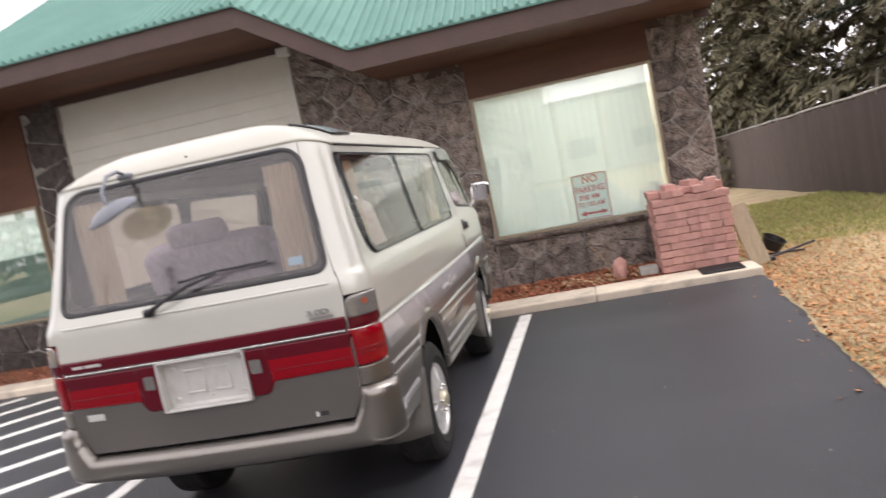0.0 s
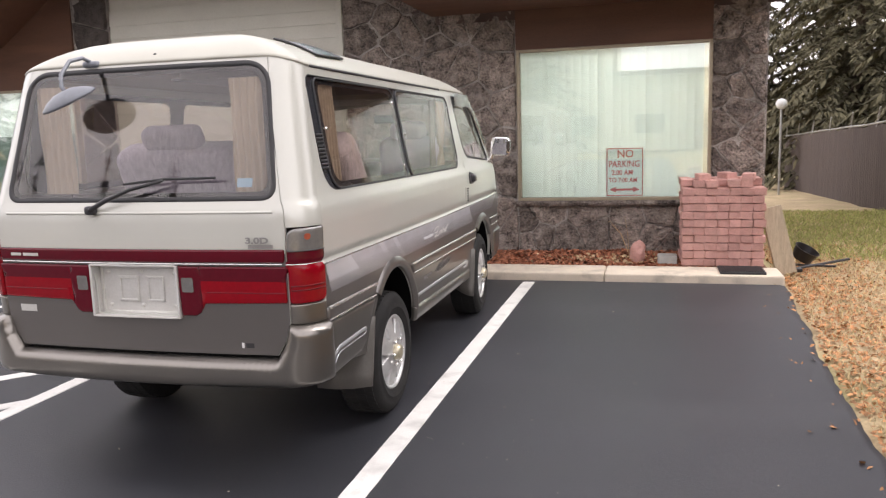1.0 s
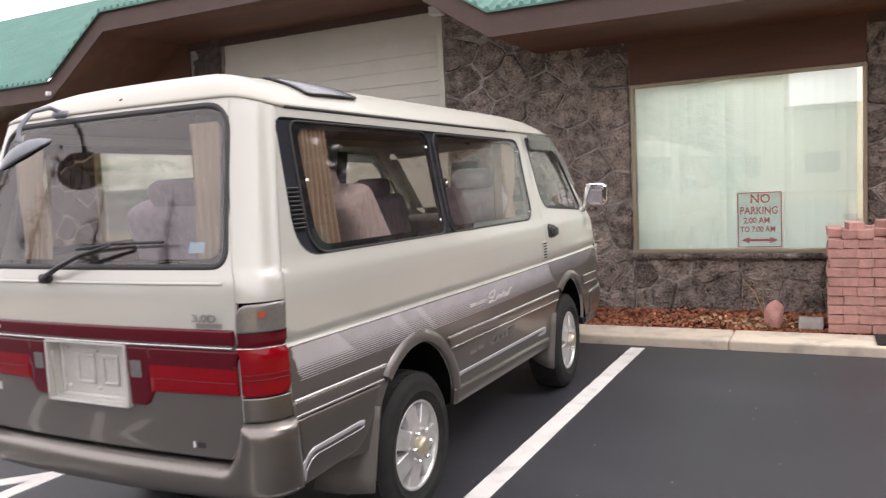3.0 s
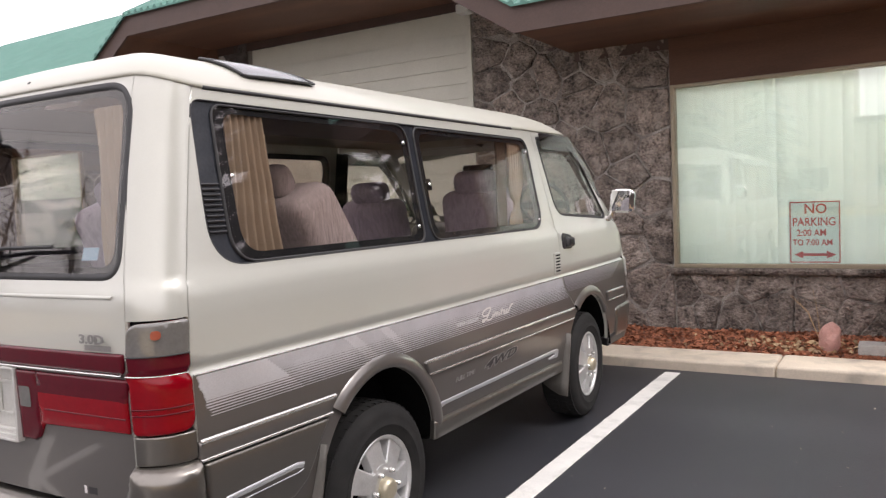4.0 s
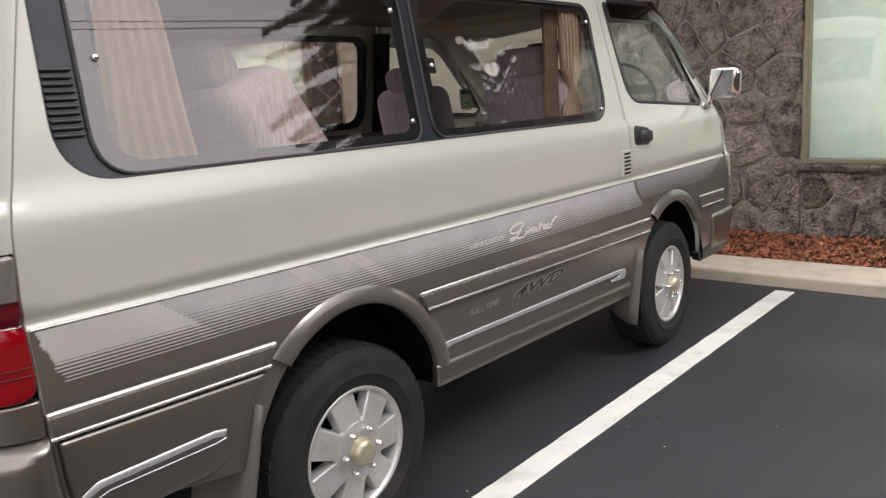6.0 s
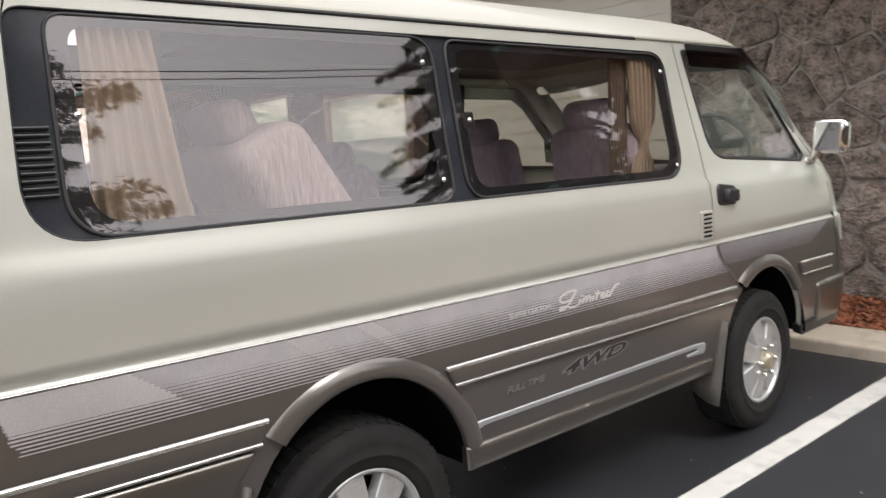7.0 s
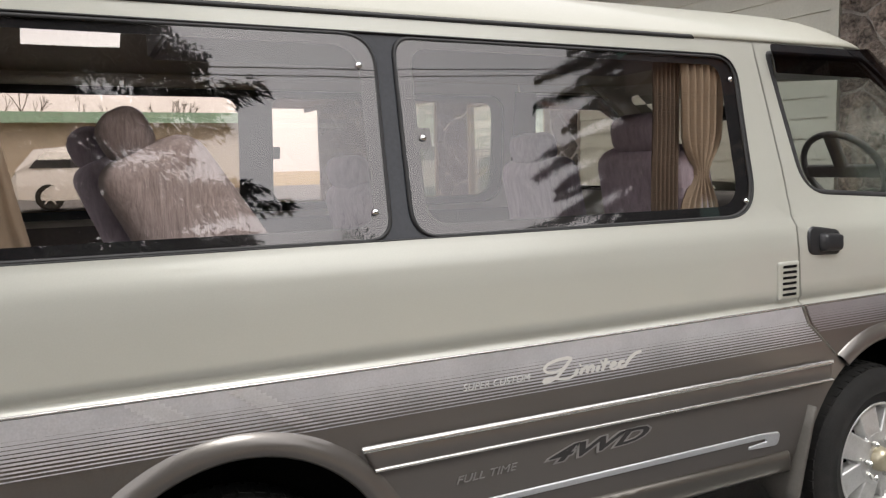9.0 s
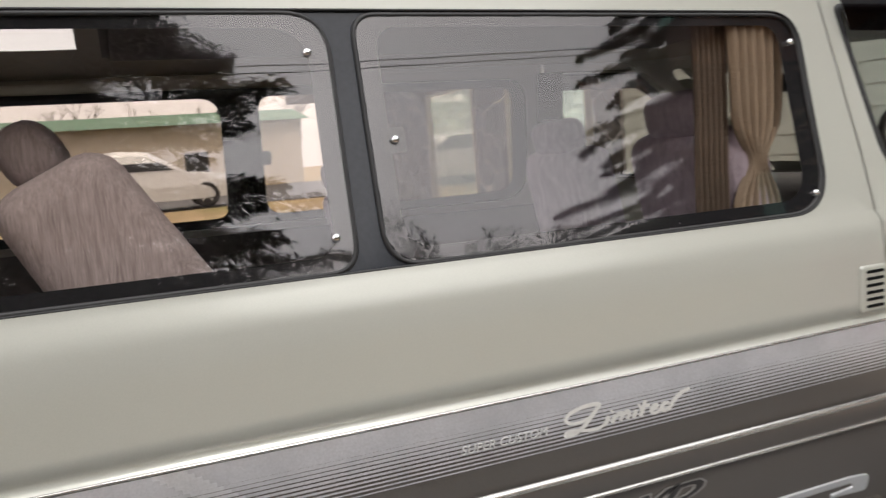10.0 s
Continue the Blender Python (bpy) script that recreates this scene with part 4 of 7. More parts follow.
def in_roof_window(f):
    s, v = [svals[i % nn] for i in f], [vvals[i // nn] for i in f]
    return all(lo_s + 0.02 < abs(q) < hi_s - 0.01 for q in s) and all(0.155 < q < 0.47 for q in v)


faces = [f for f in faces if max(f) >= base or svals[f[0] % nn] > 0 or not in_roof_window(f)]
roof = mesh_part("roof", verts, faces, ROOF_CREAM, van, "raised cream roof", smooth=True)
for flip in (False, True):
    band("drip_rail", [(s, 1.830) for s in np.linspace(0.945, 3.55, 60)], 0.014, RUBBER, roof, off=0.006, depth=0.008, flip=flip)
    # small roof side window
    quad = []
    y_s = lambda y: on_side(y, 1.828)[0]
    for k in range(17):
        t = k / 16
        low, high = 0.110 + 0.035 * t, 0.42
        row = []
        for j in range(7):
            u = j / 6
            y0, y1 = 0.655 - 0.05 * u * u, 1.075 - 0.035 * u ** 1.5
            if k in (0, 16):
                u = min(max(u, 0.04), 0.97)
            q = roof_point(y_s(y0 + (y1 - y0) * t), low + (high - low) * u)
            rise = 0.006 + 0.010 * math.sin(math.pi * t) ** 0.5 * math.sin(math.pi * min(1, 0.12 + u * 0.8))
            row.append(q + Vector((rise, 0, rise)))
        quad.append(row)
    if flip:
        quad = [[Vector((-p.x, p.y, p.z)) for p in r] for r in quad]
    vv = [p for r in quad for p in r]
    ff = [(a * 7 + b, (a + 1) * 7 + b, (a + 1) * 7 + b + 1, a * 7 + b + 1) for a in range(16) for b in range(6)]
    pane = mesh_part("roof_window", vv, [f[::-1] for f in ff] if flip else ff, FAR_ROOF_GLASS if flip else ROOF_GLASS, roof, "grey curved roof window", smooth=True)
    rim_loop = [r[0] for r in quad] + quad[-1][1:] + [r[-1] for r in quad[::-1]][1:] + quad[0][::-1][1:-1]
    bm = bmesh.new()
    tube(bm, rim_loop + rim_loop[:1], 0.0055, 6, False)
    part("roof_window_seal", bm, RUBBER, pane, smooth=True)


def wheel(name, axle, sgn):
    steer = radians(3) if axle > 2 else 0
    m = Matrix.Translation((sgn * 0.822, axle - 0.004, 0.331 if axle > 2 else 0.309)) @ Matrix.Rotation(steer, 4, "Z") @ Matrix.Rotation(radians(90 * sgn), 4, "Y")
    hub = new(name)
    hub.parent = van
    hub.matrix_basis = m
    bm = bmesh.new()
    lathe(bm, [(0.205, 0.0), (0.212, 0.010), (0.222, 0.014), (0.246, 0.019), (0.249, 0.022), (0.253, 0.022), (0.256, 0.019), (0.284, 0.019), (0.302, 0.015), (0.320, 0.004), (0.334, -0.014), (0.339, -0.035), (0.341, -0.10), (0.339, -0.165), (0.334, -0.188), (0.318, -0.205), (0.25, -0.212), (0.205, -0.20)], steps=72)
    tyre = part("tyre", bm, TYRE, hub, "black all-terrain tyre", smooth=True)
    bm = bmesh.new()
    for k in range(54):
        a = 2 * math.pi * k / 54
        for h0, h1, tw in ((-0.045, -0.012, 0.0), (-0.09, -0.055, 0.04), (-0.145, -0.11, 0.02), (-0.19, -0.155, 0.05)):
            rr = 0.339 if h0 < -0.05 and h0 > -0.15 else 0.335
            box(bm, (-0.014, rr - 0.008, h0), (0.014, rr + 0.004, h1), 0.0, m=Matrix.Rotation(a + tw, 4, "Z"))
    part("tread", bm, TYRE, tyre)
    bm = bmesh.new()
    lathe(bm, [(0.155, -0.16), (0.180, -0.15), (0.184, -0.03), (0.191, -0.004), (0.197, 0.007), (0.205, 0.009), (0.210, 0.004), (0.209, -0.01)], steps=60)
    rim = part("rim", bm, ALLOY, hub, "silver seven-spoke alloy wheel", smooth=True)
    # seven flat, slightly flared spokes over a dark drum
    bm = bmesh.new()
    for k in range(7):
        made = box(bm, (-0.5, 0.070, -0.024), (0.5, 0.192, 0.0), 0.0)
        for v in made:
            far_end = v.co.y > 0.13
            top = v.co.z > -0.01
            v.co.x *= 2 * ((0.051 if top else 0.058) if far_end else (0.038 if top else 0.042))
            v.co.z = (-0.004 if far_end else 0.016) if top else (-0.045 if far_end else -0.03)
        edges = list({e for v in made for e in v.link_edges})
        grown = bmesh.ops.bevel(bm, geom=edges, offset=0.005, segments=2, profile=0.5, affect="EDGES", clamp_overlap=True)["verts"]
        bmesh.ops.transform(bm, matrix=Matrix.Rotation(2 * math.pi * k / 7, 4, "Z"), verts=list({v for v in grown} | {v for v in made if v.is_valid}))
    lathe(bm, [(0.0, 0.016), (0.066, 0.018), (0.096, 0.013), (0.108, 0.006), (0.110, -0.035)], steps=42)
    part("spokes", bm, ALLOY, rim)
    bm = bmesh.new()
    lathe(bm, [(0.0, 0.056), (0.026, 0.055), (0.038, 0.050), (0.044, 0.036), (0.047, 0.010)], steps=32)
    cap_ = part("hub_cap", bm, CAP, rim, "dull gold hub cap", smooth=True)
    for k in range(6):
        a = radians(60 * k + 30)
        bm = bmesh.new()
        lathe(bm, [(0.0, 0.030), (0.006, 0.029), (0.010, 0.024), (0.011, 0.008)], Matrix.Translation((0.073 * math.cos(a), 0.073 * math.sin(a), 0.012)), 6)
        part("wheel_nut", bm, BRIGHT, rim)
    bm = bmesh.new()
    lathe(bm, [(0.0, -0.05), (0.15, -0.05), (0.17, -0.06)], steps=32)
    part("brake_disc", bm, UNDER, hub)


for axle in (REAR_AXLE, FRONT_AXLE):
    for sgn in (1, -1):
        wheel("wheel", axle, sgn)
# underbody
bm = bmesh.new()
box(bm, (-0.42, 0.30, 0.34), (0.42, 4.30, 0.46), 0.03)
box(bm, (-0.74, 1.60, 0.34), (0.74, 2.95, 0.46), 0.03)
box(bm, (-0.40, 0.9, 0.22), (0.40, 1.35, 0.36), 0.05)
tube(bm, [(-0.7, REAR_AXLE, 0.33), (0.7, REAR_AXLE, 0.33)], 0.05, 10)
tube(bm, [(-0.7, FRONT_AXLE, 0.33), (0.7, FRONT_AXLE, 0.33)], 0.05, 10)
tube(bm, [(-0.45, 0.45, 0.36), (-0.45, 0.9, 0.32), (-0.3, 2.6, 0.30)], 0.028, 8)
part("underbody", bm, UNDER, van)
bm = bmesh.new()
box(bm, (-0.42, 0.25, 0.56), (0.42, 4.2, 0.60), 0.0)
part("cabin_floor", bm, CABIN, van)
# inner trim under and over the windows
for flip in (False, True):
    patch("inner_trim", side_loop([(0.30, 0.83), (2.95, 0.83), (2.95, 1.245), (0.30, 1.25)]), CABIN, van, off=-0.05, step=0.2, flip=flip)
patch("inner_trim", [(-0.68, 0.62), (0.68, 0.62), (0.68, 1.25), (-0.68, 1.25)], CABIN, van, off=-0.14, step=0.2)
bm = bmesh.new()
box(bm, (-0.48, 1.14, 1.86), (0.48, 3.30, 1.875), 0.01)
box(bm, (-0.36, 0.66, 1.956), (0.36, 1.12, 1.966), 0.004)
box(bm, (-0.40, 1.12, 1.86), (0.40, 1.14, 1.962), 0.004)
part("headliner", bm, LINER, van, "grey headliner")

# exterior mirrors, rear under-view mirror
for sgn in (1, -1):
    bm = bmesh.new()
    tube(bm, [(sgn * 0.805, 3.99, 1.262), (sgn * 0.825, 4.00, 1.29), (sgn * 0.838, 4.00, 1.34), (sgn * 0.842, 4.00, 1.44)], [0.022, 0.020, 0.018, 0.015], 10)
    box(bm, (sgn * 0.800 - 0.022, 3.94, 1.245), (sgn * 0.800 + 0.022, 4.04, 1.285), 0.014, 3)
    arm = part("door_mirror", bm, BRIGHT, van, "chrome door mirror", smooth=True)
    bm = bmesh.new()
    box(bm, (-0.085, -0.045, -0.088), (0.085, 0.055, 0.088), 0.042, 5)
    for v in bm.verts:
        v.co.x *= 1 - 0.35 * max(0, v.co.y) / 0.055 * 0.5
        v.co.z *= 1 - 0.35 * max(0, v.co.y) / 0.055 * 0.5
    shell = part("mirror_shell", bm, CHROME, arm, smooth=True)
    shell.matrix_basis = pose(sgn * 0.922, 4.0, 1.388, 0, sgn * 3, sgn * -10)
    bm = bmesh.new()
    box(bm, (-0.070, -0.049, -0.074), (0.070, -0.041, 0.074), 0.034, 4)
    part("mirror_face", bm, MIRROR, shell)
bm = bmesh.new()
tube(bm, [(-0.270, 0.235, 1.880), (-0.285, 0.19, 1.900), (-0.298, 0.12, 1.880), (-0.297, 0.06, 1.815), (-0.285, 0.042, 1.765), (-0.262, 0.042, 1.735)], 0.0095, 8)
box(bm, (-0.310, 0.21, 1.858), (-0.225, 0.26, 1.888), 0.012)
under_mirror = part("under_view_mirror", bm, MIRROR_GREY, van, "grey rear under-view mirror on a stalk", smooth=True)
bm = bmesh.new()
lathe(bm, [(0.0, 0.038), (0.05, 0.034), (0.10, 0.018), (0.136, -0.004), (0.140, -0.012), (0.132, -0.016), (0.0, -0.016)], Matrix.Diagonal((1.0, 0.62, 1, 1)), 40)
bm.transform(pose(-0.262, 0.045, 1.712, 24, -18, 0))
part("mirror_dish", bm, MIRROR_GREY, under_mirror, smooth=True)
# mirror face in matte black, in place of the dark view it reflects
bm = bmesh.new()
lathe(bm, [(0.0, -0.0175), (0.126, -0.0175), (0.128, -0.0155)], Matrix.Diagonal((1.0, 0.62, 1, 1)), 40)
bm.transform(pose(-0.262, 0.045, 1.712, 24, -18, 0))
part("blackened_lens", bm, SEAM, under_mirror)
bm = bmesh.new()
lathe(bm, [(0.0, 0.02), (0.008, 0.018), (0.010, 0.0)], Matrix.Translation((0.05, 0.27, 1.895)) @ Matrix.Rotation(radians(60), 4, "X"), 12)
part("washer_jet", bm, BLACK, roof)


def lettering(text, size, place, mat, parent, rot=(90, 0, 90), shear=0.0, extrude=0.0012, squash=1.0, bold=0.0):
    """Raised letters as a mesh; place is the left end of the base line."""
    cu = bpy.data.curves.new("letters", "FONT")
    cu.body, cu.size, cu.shear, cu.extrude, cu.offset = text, size, shear, extrude, bold
    cu.resolution_u = 3
    tmp = bpy.data.objects.new("letters", cu)
    me = bpy.data.meshes.new_from_object(tmp)
    bpy.data.objects.remove(tmp)
    me.materials.clear()
    me.materials.append(mat)
    # one object for each letter
    whole = bmesh.new()
    whole.from_mesh(me)
    whole.verts.ensure_lookup_table()
    seen = set()
    for first in range(len(whole.verts)):
        if first in seen:
            continue
        island, todo = [], [whole.verts[first]]
        seen.add(first)
        while todo:
            v = todo.pop()
            island.append(v)
            for e in v.link_edges:
                w = e.other_vert(v)
                if w.index not in seen:
                    seen.add(w.index)
                    todo.append(w)
        number = {v.index: i for i, v in enumerate(island)}
        faces_ = {f.index: f for v in island for f in v.link_faces}
        letter = mesh_part("letter", [v.co.copy() for v in island], [[number[v.index] for v in f.verts] for f in faces_.values()], mat, parent)
        letter.matrix_basis = pose(*place, *rot) @ Matrix.Diagonal((squash, 1, 1, 1))
    whole.free()
    bpy.data.meshes.remove(me)


lettering("SUPER CUSTOM", 0.026, (0.850, 1.716, 0.856), LETTER_GREY, van, squash=1.12, rot=(90, 0, 90), shear=0.2)
# "Limited" as brushed script strokes: along the side, above the base line, in millimetres
for stroke, wide in (([(72, 26), (44, 17), (16, 19), (4, 30), (16, 43), (50, 52), (84, 54), (98, 50), (88, 40), (70, 22), (50, 4), (28, -6), (2, -8), (8, 2), (30, 2), (62, -5), (92, -6), (112, 2)], 7), ([(110, 0), (120, 18)], 8), ([(126, 26), (131, 29)], 7),
                     ([(128, 0), (138, 18)], 8), ([(135, 11), (150, 20), (157, 16), (151, 0)], 8), ([(154, 11), (169, 20), (176, 16), (170, 0)], 8), ([(186, 0), (195, 18)], 8), ([(201, 26), (206, 29)], 7),
                     ([(206, 0), (222, 36)], 8), ([(203, 20), (234, 23)], 6), ([(236, 8), (256, 14), (252, 21), (240, 17), (235, 6), (246, -1), (262, 5)], 7), ([(288, 18), (272, 19), (265, 7), (276, 0), (290, 8)], 8),
                     ([(286, 0), (303, 22), (325, 37), (350, 42)], 8)):
    fine = []
    for (x0, z0), (x1, z1) in zip(stroke, stroke[1:]):
        fine += [(x0 + (x1 - x0) * q / 4, z0 + (z1 - z0) * q / 4) for q in range(4)]
    fine.append(stroke[-1])
    for _ in range(2):
        fine = [fine[0]] + [tuple((fine[i - 1][c] + 2 * fine[i][c] + fine[i + 1][c]) / 4 for c in (0, 1)) for i in range(1, len(fine) - 1)] + [fine[-1]]
    run = [on_side(1.965 + x / 1000, 0.849 + z / 1000 - 0.004 * x / 350) for x, z in fine]
    band("script_stroke", run, [wide / 1000 * (0.95 + 0.45 * math.sin(math.pi * (i + 0.5) / len(run))) for i in range(len(run))], WHITE_DECAL, van, off=0.0034, depth=0.001, profile=((-1, 1), (1, 1)))
lettering("FULL TIME", 0.030, (0.848, 1.690, 0.606), LETTER_GHOST, van, rot=(90, -1, 90), shear=0.3, squash=1.35)
lettering("4WD", 0.056, (0.8485, 1.972, 0.604), DARK_DECAL, van, rot=(90, -2, 90), shear=0.45, squash=2.75, bold=0.0012)
lettering("4WD", 0.056, (0.8475, 1.971, 0.603), LETTER_GHOST, van, rot=(90, -2, 90), shear=0.45, squash=2.76, bold=0.0045)
lettering("3.0D", 0.036, (0.562, 0.036, 1.076), LETTER_GHOST, tailgate, rot=(90, 0, 3), squash=1.5, bold=0.0014)
patch("badge_bar", tail_loop([(0.567, 1.052), (0.680, 1.052), (0.680, 1.068), (0.567, 1.068)]), LETTER_GHOST, tailgate, off=0.003, step=0.05)
patch("label", tail_loop([(0.50, 0.612), (0.512, 0.612), (0.512, 0.636), (0.50, 0.636)]), WHITE_DECAL, tailgate, off=0.002, step=0.05)
patch("label", tail_loop([(0.52, 0.613), (0.558, 0.613), (0.558, 0.634), (0.52, 0.634)]), DARK_DECAL, tailgate, off=0.002, step=0.05)
patch("reflective_label", tail_loop([(-0.655, 0.745), (-0.56, 0.745), (-0.56, 0.778), (-0.655, 0.778)]), PLATE_METAL, tailgate, off=0.002, step=0.05)
patch("window_sticker", tail_loop([(0.505, 1.312), (0.575, 1.312), (0.575, 1.35), (0.505, 1.35)]), STICKER_BLUE, tailgate, off=-0.010, step=0.05)
for x0, x1 in ((-0.66, -0.60), (-0.59, -0.50)):
    patch("lettering_bar", tail_loop([(x0, 1.012), (x1, 1.012), (x1, 1.026), (x0, 1.026)]), PLATE_METAL, tailgate, off=0.012, step=0.05)


# seats, curtains, wheel
def seat(x, y, mat, width=0.46, back=0.62, lean=14, z=0.60, heads=1, cover="", head_mat=None, facing=0, thick=0.08, head=0.135, wedge=0.0):
    base = new("seat")
    base.parent = van
    base.matrix_basis = pose(x, y, z, 0, 0, facing)
    if cover:
        tagged(base, cover)
    bm = bmesh.new()
    box(bm, (-width / 2, -0.02, 0.215), (width / 2, 0.48, 0.33), 0.05, 4)
    part("cushion", bm, mat, base, smooth=True)
    bm = bmesh.new()
    box(bm, (-width / 2, -thick, -0.04), (width / 2, thick, back), 0.065, 4)
    for v in bm.verts:
        t = min(max(v.co.z / back, 0), 1)
        v.co.x *= 1 - 0.10 * t ** 3
        v.co.y += wedge * (1 - t) if v.co.y > 0 else 0
    bm.transform(pose(0, 0.0, 0.28, lean, 0, 0))
    part("backrest", bm, mat, base, smooth=True)
    for k in range(heads):
        hx = 0 if heads == 1 else (k - 0.5) * width * 0.5
        bm = bmesh.new()
        box(bm, (hx - head, -0.065, back - 0.02), (hx + head, 0.055, back + 0.115), 0.05, 4)
        tube(bm, [(hx - 0.05, 0, back - 0.05), (hx - 0.05, 0, back + 0.06)], 0.008, 6)
        tube(bm, [(hx + 0.05, 0, back - 0.05), (hx + 0.05, 0, back + 0.06)], 0.008, 6)
        bm.transform(pose(0, 0.0, 0.28, lean, 0, 0))
        part("headrest", bm, head_mat or mat, base, smooth=True)
    bm = bmesh.new()
    box(bm, (-0.14, 0.02, 0.0), (0.0, 0.44, 0.22), 0.02)
    part("seat_base", bm, CABIN, base)
    return base


seat(0.48, 2.79, SEAT_LILAC, 0.50, 0.65, 12, 0.58)
seat(-0.34, 2.86, SEAT_LILAC, 0.50, 0.62, 12, 0.58)
seat(-0.42, 2.02, SEAT_LILAC, 0.48, 0.56, 14, 0.56)
seat(0.41, 1.31, SEAT_PALE, 0.56, 0.70, 27, 0.60, thick=0.125, head=0.15, wedge=0.07)
seat(-0.33, 1.17, SEAT_LILAC, 0.80, 0.66, 22, 0.60, thick=0.10, head=0.18)


def curtain(name, p0, p1, z0, z1, folds, depth, mat, tie=None, label="", flare=0.0):
    """A hanging pleated cloth between two plan points, drawn in at the tie height."""
    a, b = Vector((*p0, 0)), Vector((*p1, 0))
    d = (b - a)
    nrm = Vector((-d.y, d.x, 0)).normalized()
    cols, rows_ = folds * 6 + 1, 22
    verts = []
    for j in range(rows_):
        v = j / (rows_ - 1)
        z = z0 + (z1 - z0) * v
        pinch = 1.0
        if tie is not None:
            pinch = 1 - 0.62 * math.exp(-((z - tie) / 0.07) ** 2) - 0.12 * (1 - v)
        for i in range(cols):
            u = i / (cols - 1)
            uu = 0.5 + (u - 0.5) * pinch
            w = math.sin(u * folds * 2 * math.pi + 0.6 * math.sin(7 * v)) * depth * (0.5 + 0.5 * (1 - 0.4 * v))
            verts.append(a + d * (uu + flare * 4 * u * (1 - v) ** 1.3) + nrm * w * (1 + 2 * flare * (1 - v)) + Vector((0, 0, z)))
    faces = [(j * cols + i, j * cols + i + 1, (j + 1) * cols + i + 1, (j + 1) * cols + i) for j in range(rows_ - 1) for i in range(cols - 1)]
    return mesh_part(name, verts, faces, mat, van, label, smooth=True)


for sgn in (1, -1):
    if sgn > 0:
        curtain("curtain", (0.715, 0.50), (0.715, 0.67), 1.22, 1.78, 6, 0.012, CURTAIN, None, "beige curtain hanging loose", 0.13)
        curtain("curtain", (0.715, 2.585), (0.715, 2.765), 1.24, 1.765, 6, 0.014, CURTAIN, 1.40, "beige curtain tied back")
        curtain("curtain", (0.69, 2.495), (0.69, 2.60), 1.22, 1.77, 6, 0.010, CURTAIN_DARK, None, "brown pleated curtain")
    curtain("curtain", (sgn * 0.60, 0.24), (sgn * 0.42, 0.24), 1.26, 1.78, 5, 0.012, CURTAIN, None, "beige curtain")
# dashboard, steering wheel, inner mirror
bm = bmesh.new()
box(bm, (-0.72, 3.72, 0.85), (0.72, 4.12, 1.27), 0.06, 3)
part("dashboard", bm, CABIN, van, smooth=True)
bm = bmesh.new()
rings = []
for k in range(28):
    a = 2 * math.pi * k / 28
    rings.append([bm.verts.new(((0.18 + 0.014 * math.cos(b)) * math.cos(a), (0.18 + 0.014 * math.cos(b)) * math.sin(a), 0.014 * math.sin(b))) for b in (2 * math.pi * j / 8 for j in range(8))])
for k in range(28):
    for j in range(8):
        bm.faces.new((rings[k][j], rings[(k + 1) % 28][j], rings[(k + 1) % 28][(j + 1) % 8], rings[k][(j + 1) % 8]))
box(bm, (-0.17, -0.025, -0.01), (0.17, 0.035, 0.012), 0.008)
box(bm, (-0.03, -0.17, -0.01), (0.03, 0.0, 0.012), 0.008)
bm.transform(pose(0.40, 3.80, 1.385, -58, 0, 0))
part("steering_wheel", bm, CABIN, van, "dark steering wheel", smooth=True)
bm = bmesh.new()
box(bm, (-0.12, 3.55, 1.62), (0.12, 3.58, 1.69), 0.02, 3)
part("inner_mirror", bm, BLACK, van)


# ---- ground, car park, kerb ----


def sheet(name, xs, ys, zfun, mat, label, category, kind="structure"):
    verts = [(x, y, zfun(x, y)) for y in ys for x in xs]
    n = len(xs)
    faces = [(j * n + i, j * n + i + 1, (j + 1) * n + i + 1, (j + 1) * n + i) for j in range(len(ys) - 1) for i in range(n - 1)]
    return tagged(mesh_part(name, verts, faces, mat, smooth=True), label, category, kind=kind)


def fall(y):
    """The car park falls gently away from the kerb."""
    return -0.0115 * min(max(0, 4.4 - y), 14)


def edge_x(y):
    """The ragged edge of the asphalt beside the lawn."""
    base = np.interp(y, [-30, 0.8, 2.0, 2.7, 3.7, 4.8, 5.3], [3.24, 3.27, 3.31, 3.34, 3.40, 3.47, 3.51])
    return base + 0.03 * noise.noise(Vector((0, y * 1.7, 0))) + 0.015 * noise.noise(Vector((3, y * 6, 0)))


def lawn(x, y):
    if x < edge_x(y) and y < 6.5:
        return -0.06 + fall(y) + 0.56 * min(1, max(0, (-17 - x) / 2.5))
    return fall(y) - 0.033 * max(0, y - 6) * min(1, max(0, x - 2)) - 0.03 + 0.03 * noise.noise(Vector((x * 0.9, y * 0.9, 0))) + 0.012 * noise.noise(Vector((x * 5, y * 5, 2))) + 0.02 * min(1, max(0, x - 3.6))


far = [-400, -200, -100, -60, -40, -30, -24, -19.5, -18.5, -17, -10, 0, 2.0, 2.6, 3.0]
xs = far + list(np.arange(3.15, 9.0, 0.11)) + list(np.arange(9, 20, 0.8)) + [24, 30, 45, 70, 120, 250, 400]
ys = [-400, -200, -100, -60, -40, -30, -20] + list(np.arange(-14, -3, 1.0)) + list(np.arange(-3, 12, 0.16)) + list(np.arange(12, 32, 1.0)) + [40, 60, 100, 200, 400]
sheet("ground", xs, ys, lawn, GRASS_SOIL, "patchy dry lawn with bare soil", "ground")
ys = list(np.arange(-30, -3, 0.6)) + list(np.arange(-3, 4.95, 0.05))
rows_ = []
